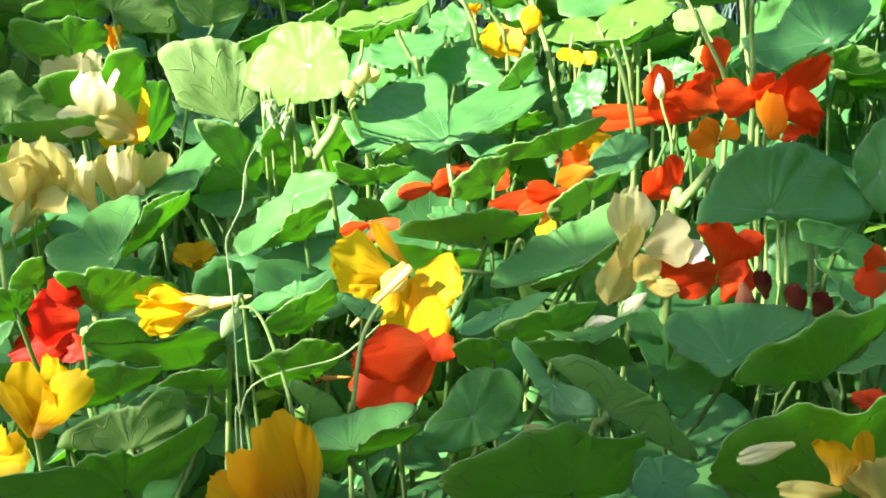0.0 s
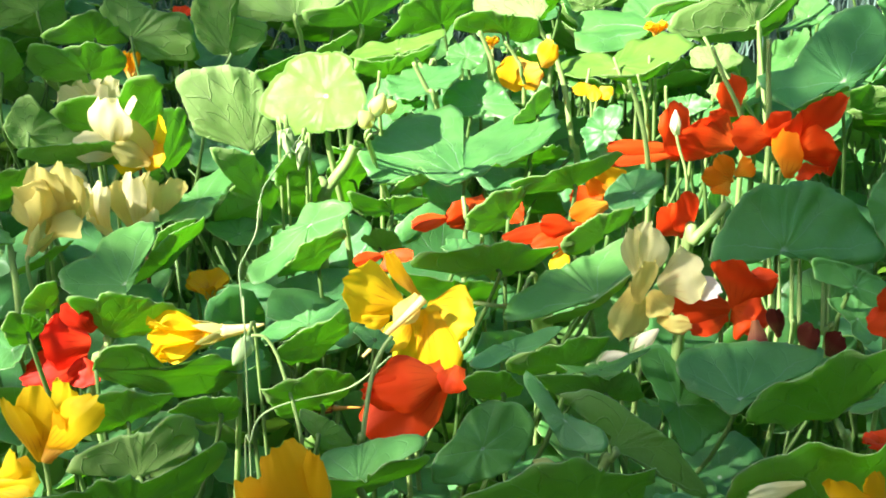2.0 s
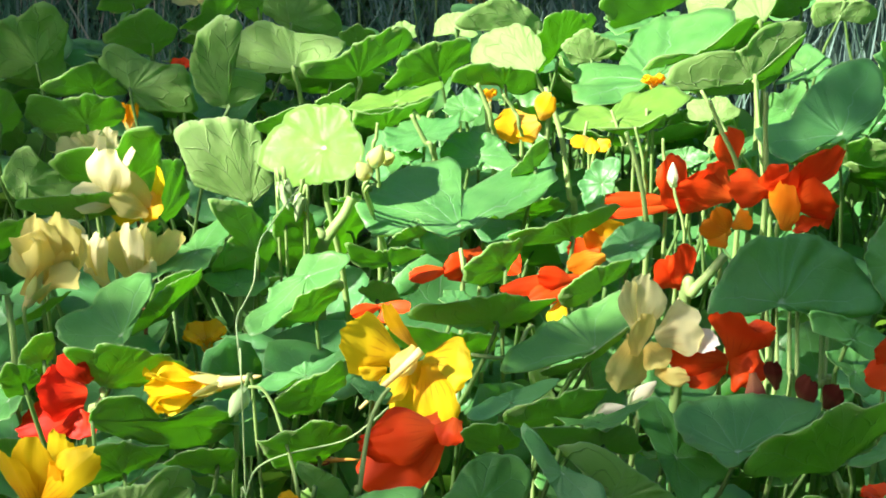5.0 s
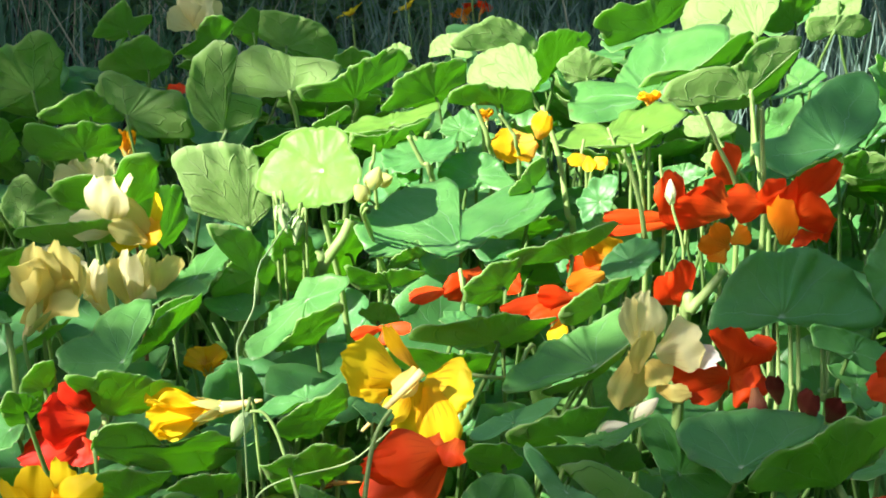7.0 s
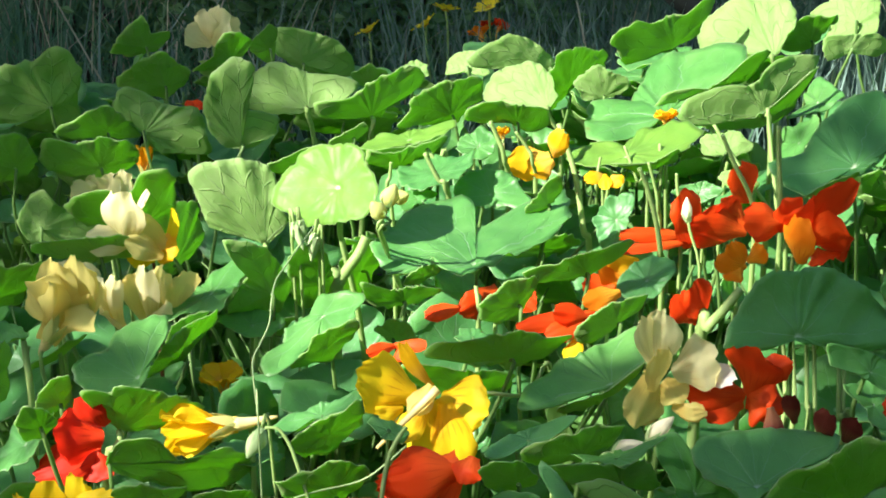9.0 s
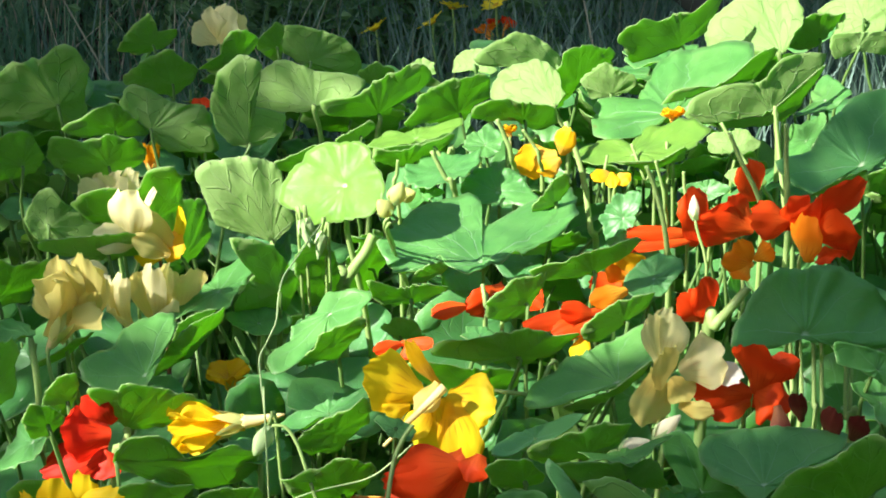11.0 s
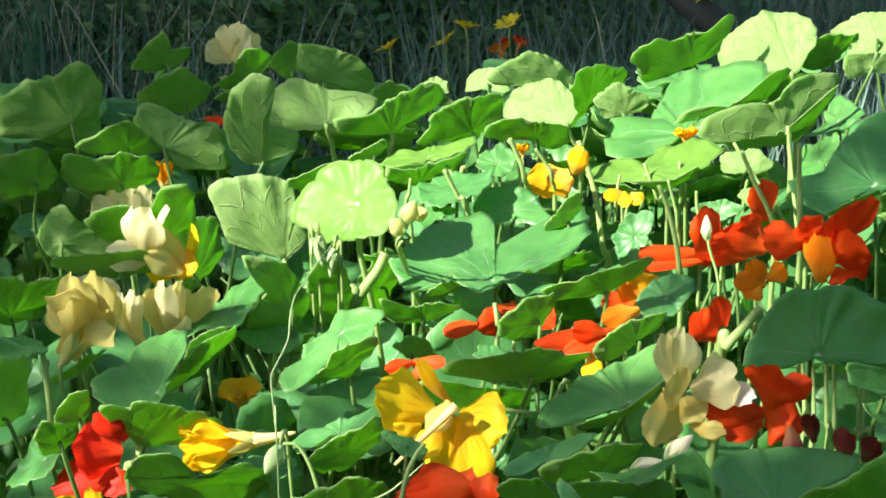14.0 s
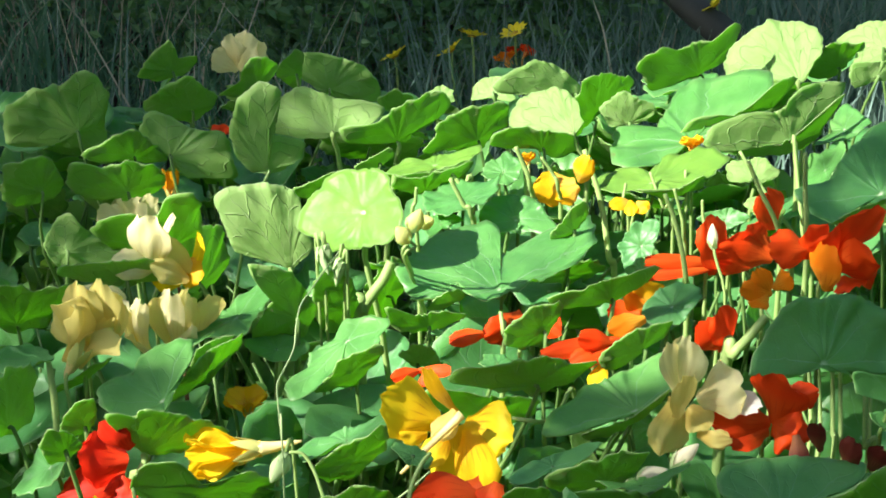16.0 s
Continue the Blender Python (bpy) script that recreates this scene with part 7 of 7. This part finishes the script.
# stems, tendrils and buds
stem([(-0.061, 1.095, 0.352), (-0.066, 1.092, 0.341), (-0.074, 1.090, 0.330), (-0.080, 1.090, 0.319), (-0.082, 1.092, 0.303), (-0.082, 1.122, -0.004)], 0.0042, STALK, taper=0.8, label='thick pale green main stem of a nasturtium')
stem([(-0.078, 0.900, 0.431), (-0.086, 0.894, 0.421), (-0.094, 0.888, 0.411), (-0.098, 0.882, 0.406), (-0.100, 0.876, 0.397), (-0.101, 0.870, 0.386), (-0.106, 0.864, 0.376), (-0.109, 0.858, 0.370), (-0.108, 0.852, 0.360), (-0.106, 0.846, 0.344), (-0.105, 0.840, 0.334), (-0.105, 0.860, -0.004)], 0.00055, SEED, label='thin twisting pale tendril over the leaves', name='tendril')
stem([(-0.1, 0.827, 0.346), (-0.093, 0.827, 0.345), (-0.087, 0.824, 0.337), (-0.082, 0.818, 0.325), (-0.077, 0.811, 0.312), (-0.073, 0.803, 0.297), (-0.073, 0.81, 0.269), (-0.073, 0.832, -0.004)], 0.0012, STALK)
stem([(-0.027, 0.827, 0.336), (-0.037, 0.823, 0.328), (-0.051, 0.818, 0.32), (-0.078, 0.813, 0.315), (-0.094, 0.808, 0.309), (-0.099, 0.801, 0.298), (-0.103, 0.808, 0.27), (-0.104, 0.83, -0.004)], 0.0006, SEED, name='tendril', label='thin pale tendril across the red flower')
stem([(-0.026, 0.805, 0.358), (-0.031, 0.801, 0.352), (-0.036, 0.795, 0.34), (-0.04, 0.78, 0.313), (-0.042, 0.786, 0.283), (-0.042, 0.807, -0.004)], 0.0016, STALK)
bud((-0.105, 0.853, 0.332), (-146.5, -20.7, 176.1), 0.0171, SEED, fat=0.3, label='pale green seed pod hanging on a curved stalk')
bud((-0.046, 1.062, 0.385), (-0.1, 14.9, -2.9), 0.0158, CALYX, via=(-0.052, 1.061, 0.371), fat=0.38, foot=(-0.02, 1.6), label='pale yellow-green ripening seed pod on a stalk')
bud((0.105, 0.879, 0.313), (-22.3, 32.6, -25.6), 0.0195, PETALS["white"], fat=0.24, label='white furled nasturtium bud')
bud((0.085, 0.867, 0.312), (-38.2, 52.2, -47), 0.0171, PETALS["white"], fat=0.28, label='white furled nasturtium bud')
bud((0.158, 1.153, 0.343), (-15.1, -11.8, -3.5), 0.0165, PETALS["white"], via=(0.166, 1.145, 0.314), foot=(0.17, 1.142), fat=0.22, label='white slender nasturtium bud on a pale stalk')
bud((0.057, 0.769, 0.304), (-66.7, -58.5, 70.3), 0.0120, CALYX, fat=0.32)
stem([(0.199, 1.337, 0.357), (0.219, 1.324, 0.327), (0.241, 1.31, 0.297), (0.258, 1.314, 0.258), (0.263, 1.335, -0.004)], 0.002, STALK)
stem([(0.245, 1.364, 0.363), (0.249, 1.352, 0.325), (0.253, 1.34, 0.291), (0.259, 1.344, 0.246), (0.261, 1.365, -0.004)], 0.0022, STALK)
stem([(0.135, 1.265, 0.344), (0.144, 1.256, 0.321), (0.151, 1.247, 0.297), (0.157, 1.253, 0.258), (0.159, 1.274, -0.004)], 0.0022, STALK)
stem([(0.077, 1.328, 0.36), (0.09, 1.315, 0.323), (0.097, 1.3, 0.282), (0.103, 1.308, 0.246), (0.105, 1.33, -0.004)], 0.003, STALK)
stem([(0.011, 1.069, 0.328), (0.013, 1.063, 0.315), (0.013, 1.075, 0.292), (0.013, 1.099, -0.004)], 0.002, STALK)
stem([(0.017, 0.932, 0.317), (0.028, 0.931, 0.316), (0.042, 0.948, 0.307), (0.057, 0.975, 0.296), (0.061, 1.004, -0.004)], 0.0016, STALK)
stem([(-0.025, 1.285, 0.353), (-0.016, 1.282, 0.341), (-0.009, 1.286, 0.324), (-0.007, 1.308, -0.004)], 0.0022, STALK)
# the dark greenish board behind the bed, built as a tapering round branch
stem([(0.232, 2.392, 0.284), (0.322, 2.265, 0.225), (0.572, 2.265, 0.05)], 0.024, DARK_WOOD, name="fallen_branch", label="dark board-like wood leaning in the grass", taper=0.8)
flower((0.028, 2.231, 0.201), (-32, 0, 35), 0.022, "orange", flare=70)
flower((0.05, 2.282, 0.2), (-47, 0, -36), 0.018, "red", flare=70)
flower((0.034, 2.331, 0.189), (-35, 0, -9), 0.014, "red", flare=70)
stem([(0.178, 1.039, 0.339), (0.166, 1.035, 0.325), (0.157, 1.032, 0.315), (0.155, 1.045, 0.294), (0.154, 1.069, -0.004)], 0.0042, STALK)
stem([(0.208, 1.047, 0.303), (0.209, 1.029, 0.265), (0.208, 1.027, 0.238), (0.207, 1.047, -0.004)], 0.0019, STALK)
stem([(0.214, 1.047, 0.303), (0.215, 1.027, 0.261), (0.214, 1.027, 0.236), (0.214, 1.046, -0.004)], 0.0019, STALK)
stem([(0.223, 1.047, 0.303), (0.223, 1.029, 0.264), (0.224, 1.027, 0.238), (0.224, 1.047, -0.004)], 0.0019, STALK)
stem([(0.228, 1.047, 0.303), (0.228, 1.027, 0.26), (0.23, 1.026, 0.236), (0.23, 1.046, -0.004)], 0.0019, STALK)
stem([(0.244, 1.047, 0.303), (0.243, 1.025, 0.257), (0.246, 1.027, 0.238), (0.247, 1.047, -0.004)], 0.0019, STALK)
stem([(0.248, 1.047, 0.303), (0.246, 1.027, 0.26), (0.25, 1.027, 0.24), (0.252, 1.048, -0.004)], 0.0019, STALK)
flower((-0.255, 1.367, 0.302), (2.2, -13.2, -79.7), 0.0256, "amber", flare=8, wide=0.25)
flower((-0.221, 1.426, 0.339), (13.7, 1.9, 8.2), 0.0134, "red", flare=80)
flower((0.17, 1.4, 0.337), (7.3, -6.7, -96.5), 0.0159, "amber", flare=60)
flower((0.035, 1.371, 0.334), (5.8, -7.2, -91.3), 0.0119, "amber", flare=50)
flower((-0.255, 1.066, 0.312), (8.5, 17.6, 48.6), 0.0339, "cream", flare=40, wide=0.6, curl=110, claw=0.45, spur=0.3, petals=(127, 79, -7))
stem([(0.017, 1.425, 0.343), (0.025, 1.418, 0.32), (0.035, 1.429, 0.292), (0.038, 1.453, -0.004)], 0.002, STALK)
stem([(0.042, 1.412, 0.342), (0.05, 1.405, 0.319), (0.063, 1.418, 0.293), (0.066, 1.441, -0.004)], 0.0016, STALK)
stem([(0.199, 1.397, 0.348), (0.219, 1.383, 0.313), (0.243, 1.389, 0.28), (0.25, 1.411, -0.004)], 0.0018, STALK)
stem([(0.127, 1.31, 0.348), (0.137, 1.301, 0.323), (0.147, 1.311, 0.294), (0.15, 1.334, -0.004)], 0.0016, STALK)
stem([(0.155, 1.316, 0.348), (0.156, 1.307, 0.319), (0.156, 1.317, 0.288), (0.156, 1.34, -0.004)], 0.0018, STALK)
stem([(0.107, 1.287, 0.346), (0.104, 1.28, 0.323), (0.111, 1.291, 0.297), (0.113, 1.314, -0.004)], 0.0016, STALK)
stem([(0.222, 1.429, 0.343), (0.227, 1.417, 0.307), (0.223, 1.425, 0.265), (0.222, 1.447, -0.004)], 0.0018, STALK)
stem([(0.007, 1.332, 0.342), (0.009, 1.327, 0.325), (0.012, 1.338, 0.298), (0.013, 1.362, -0.004)], 0.0016, STALK)
bud((-0.047, 1.046, 0.384), (1.3, -45.4, 23.9), 0.0134, CALYX, via=(-0.05, 1.047, 0.375), fat=0.42, foot=(-0.02, 1.6), label='pale yellow-green ripening seed pod on a stalk')
bud((-0.042, 1.077, 0.384), (4.5, 55.5, -28.2), 0.0131, CALYX, via=(-0.051, 1.075, 0.367), fat=0.4, foot=(-0.02, 1.6), label='pale yellow-green ripening seed pod on a stalk')

stem([(0.023, 1.280, 0.376), (0.029, 1.280, 0.362), (0.034, 1.280, 0.346), (0.038, 1.292, 0.296), (0.040, 1.310, -0.004)], 0.0024, STALK)
stem([(-0.025, 1.220, 0.370), (-0.015, 1.220, 0.350), (-0.010, 1.220, 0.344), (-0.006, 1.232, 0.294), (-0.004, 1.250, -0.004)], 0.0024, STALK)
stem([(-0.049, 1.214, 0.365), (-0.050, 1.214, 0.354), (-0.052, 1.214, 0.344), (-0.048, 1.226, 0.294), (-0.046, 1.244, -0.004)], 0.0018, STALK)
stem([(0.118, 1.109, 0.396), (0.126, 1.109, 0.375), (0.134, 1.109, 0.340), (0.138, 1.121, 0.290), (0.140, 1.139, -0.004)], 0.0022, STALK)
stem([(0.132, 1.182, 0.376), (0.137, 1.182, 0.359), (0.140, 1.182, 0.343), (0.144, 1.194, 0.293), (0.146, 1.212, -0.004)], 0.0016, STALK)
stem([(0.182, 1.180, 0.397), (0.191, 1.180, 0.377), (0.207, 1.180, 0.343), (0.211, 1.192, 0.293), (0.213, 1.210, -0.004)], 0.0022, STALK)
stem([(0.152, 1.182, 0.368), (0.153, 1.182, 0.357), (0.155, 1.182, 0.343), (0.159, 1.194, 0.293), (0.161, 1.212, -0.004)], 0.0016, STALK)
stem([(0.221, 1.182, 0.403), (0.223, 1.182, 0.376), (0.226, 1.182, 0.343), (0.230, 1.194, 0.293), (0.232, 1.212, -0.004)], 0.0024, STALK)
stem([(0.042, 1.274, 0.370), (0.051, 1.274, 0.357), (0.055, 1.274, 0.346), (0.059, 1.286, 0.296), (0.061, 1.304, -0.004)], 0.0018, STALK)
bud((-0.092, 1.060, 0.367), (170, 13, 0), 0.0185, SEED, fat=0.13, foot=(-0.092, 1.140), label='slender pale green pod hanging under a leaf')
bud((-0.105, 1.060, 0.374), (160, -16, 0), 0.0185, SEED, fat=0.13, foot=(-0.105, 1.140), label='slender pale green pod hanging under a leaf')
bud((-0.101, 1.060, 0.376), (190, -8, 0), 0.0185, SEED, fat=0.13, foot=(-0.101, 1.140), label='slender pale green pod hanging under a leaf')
bud((-0.090, 1.060, 0.365), (195, 18, 0), 0.0185, SEED, fat=0.13, foot=(-0.090, 1.140), label='slender pale green pod hanging under a leaf')

# ---- the low growth inside the bed ----
rng = random.Random(11)


def inside(low, high):
    """A place inside the bed, which is wider at its far side."""
    y = rng.uniform(0.62, 1.8)
    x = rng.uniform(-0.36, 0.36) * (0.4 + 0.75 * y)
    deep = 0.98 if y > 0.92 else 0.84
    return x, y, rng.uniform(low, high) * (0.9 + 0.15 * y) * deep


for i in range(170):
    leaf(inside(0.07, 0.27), (rng.gauss(12, 26), rng.gauss(0, 24), rng.uniform(-60, 60)), rng.uniform(0.016, 0.038), (1.0, 0.98, 1.03, 1.0, 0.97, 1.02), look_kind="small")


for i in range(66):
    x, y = rng.uniform(-0.42, 0.46), rng.uniform(1.42, 1.80)
    leaf((x, y, rng.uniform(0.24, 0.322)), (rng.gauss(-14, 20), rng.gauss(0, 22), rng.uniform(-50, 50)), rng.uniform(0.028, 0.046), (1.0, 0.95, 1.05, 1.0, 0.97, 1.04), wave=0.07)


def low_leaves(count):
    """More small leaves of the same kind, joined, where one hides the next."""
    verts, faces, uvs, slots = [], [], [], []
    for _ in range(count):
        m = pose(*inside(0.06, 0.28), rng.gauss(12, 28), rng.gauss(0, 26), rng.uniform(-80, 80))
        v, f, u, s, _ = blade_shape(rng.uniform(0.016, 0.040), (1.0, 0.97, 1.04, 1.0, 0.96, 1.02), (0, -0.1), 0.1, 0.05, rng, 3, 18)
        o = len(verts)
        verts += [m @ p for p in v]
        faces += [tuple(q + o for q in face) for face in f]
        uvs += u
        slots += s
    tagged(mesh_part("low_leaves", verts, faces, [LEAF_TOP, LEAF_UNDER, LEAF_RIM], None, None, uvs, slots), "small green nasturtium leaves packed low in the bed", "leaves", kind="stuff")


low_leaves(700)


def undergrowth(leaves, stalks):
    """The tangle of small leaves and thin stalks under the canopy, too dense to count."""
    verts, faces = [], []
    for _ in range(leaves):
        c = Vector(inside(0.01, 0.17))
        m = pose(*c, rng.gauss(10, 35), rng.gauss(0, 35), rng.uniform(0, 360))
        r = rng.uniform(0.008, 0.024)
        o = len(verts)
        verts.append(c)
        for k in range(8):
            w = math.pi * k / 4
            q = r * rng.uniform(0.85, 1.12)
            verts.append(m @ Vector((q * math.cos(w), q * math.sin(w), 0.15 * r * math.sin(2 * w + 1))))
        faces += [(o, o + 1 + k, o + 1 + (k + 1) % 8) for k in range(8)]
    tagged(mesh_part("undergrowth", verts, faces, LOW_LEAF), "dense small dark leaves low inside the bed", "undergrowth", kind="stuff")
    verts, faces = [], []
    for _ in range(stalks):
        a = Vector(inside(-0.02, 0.0))
        b = a + Vector((rng.gauss(0, 0.06), rng.gauss(0, 0.05), rng.uniform(0.12, 0.27)))
        mid = a.lerp(b, 0.5) + Vector((rng.gauss(0, 0.02), rng.gauss(0, 0.02), 0))
        v, f = tube(glide([a, mid, b], 4), [rng.uniform(0.0008, 0.0016)] * 5, 4)
        o = len(verts)
        verts += v
        faces += [tuple(q + o for q in face) for face in f]
    tagged(mesh_part("thin_stalks", verts, faces, STALK_SHADED), "tangle of thin green stalks inside the bed", "stalks", kind="stuff")


undergrowth(6500, 900)
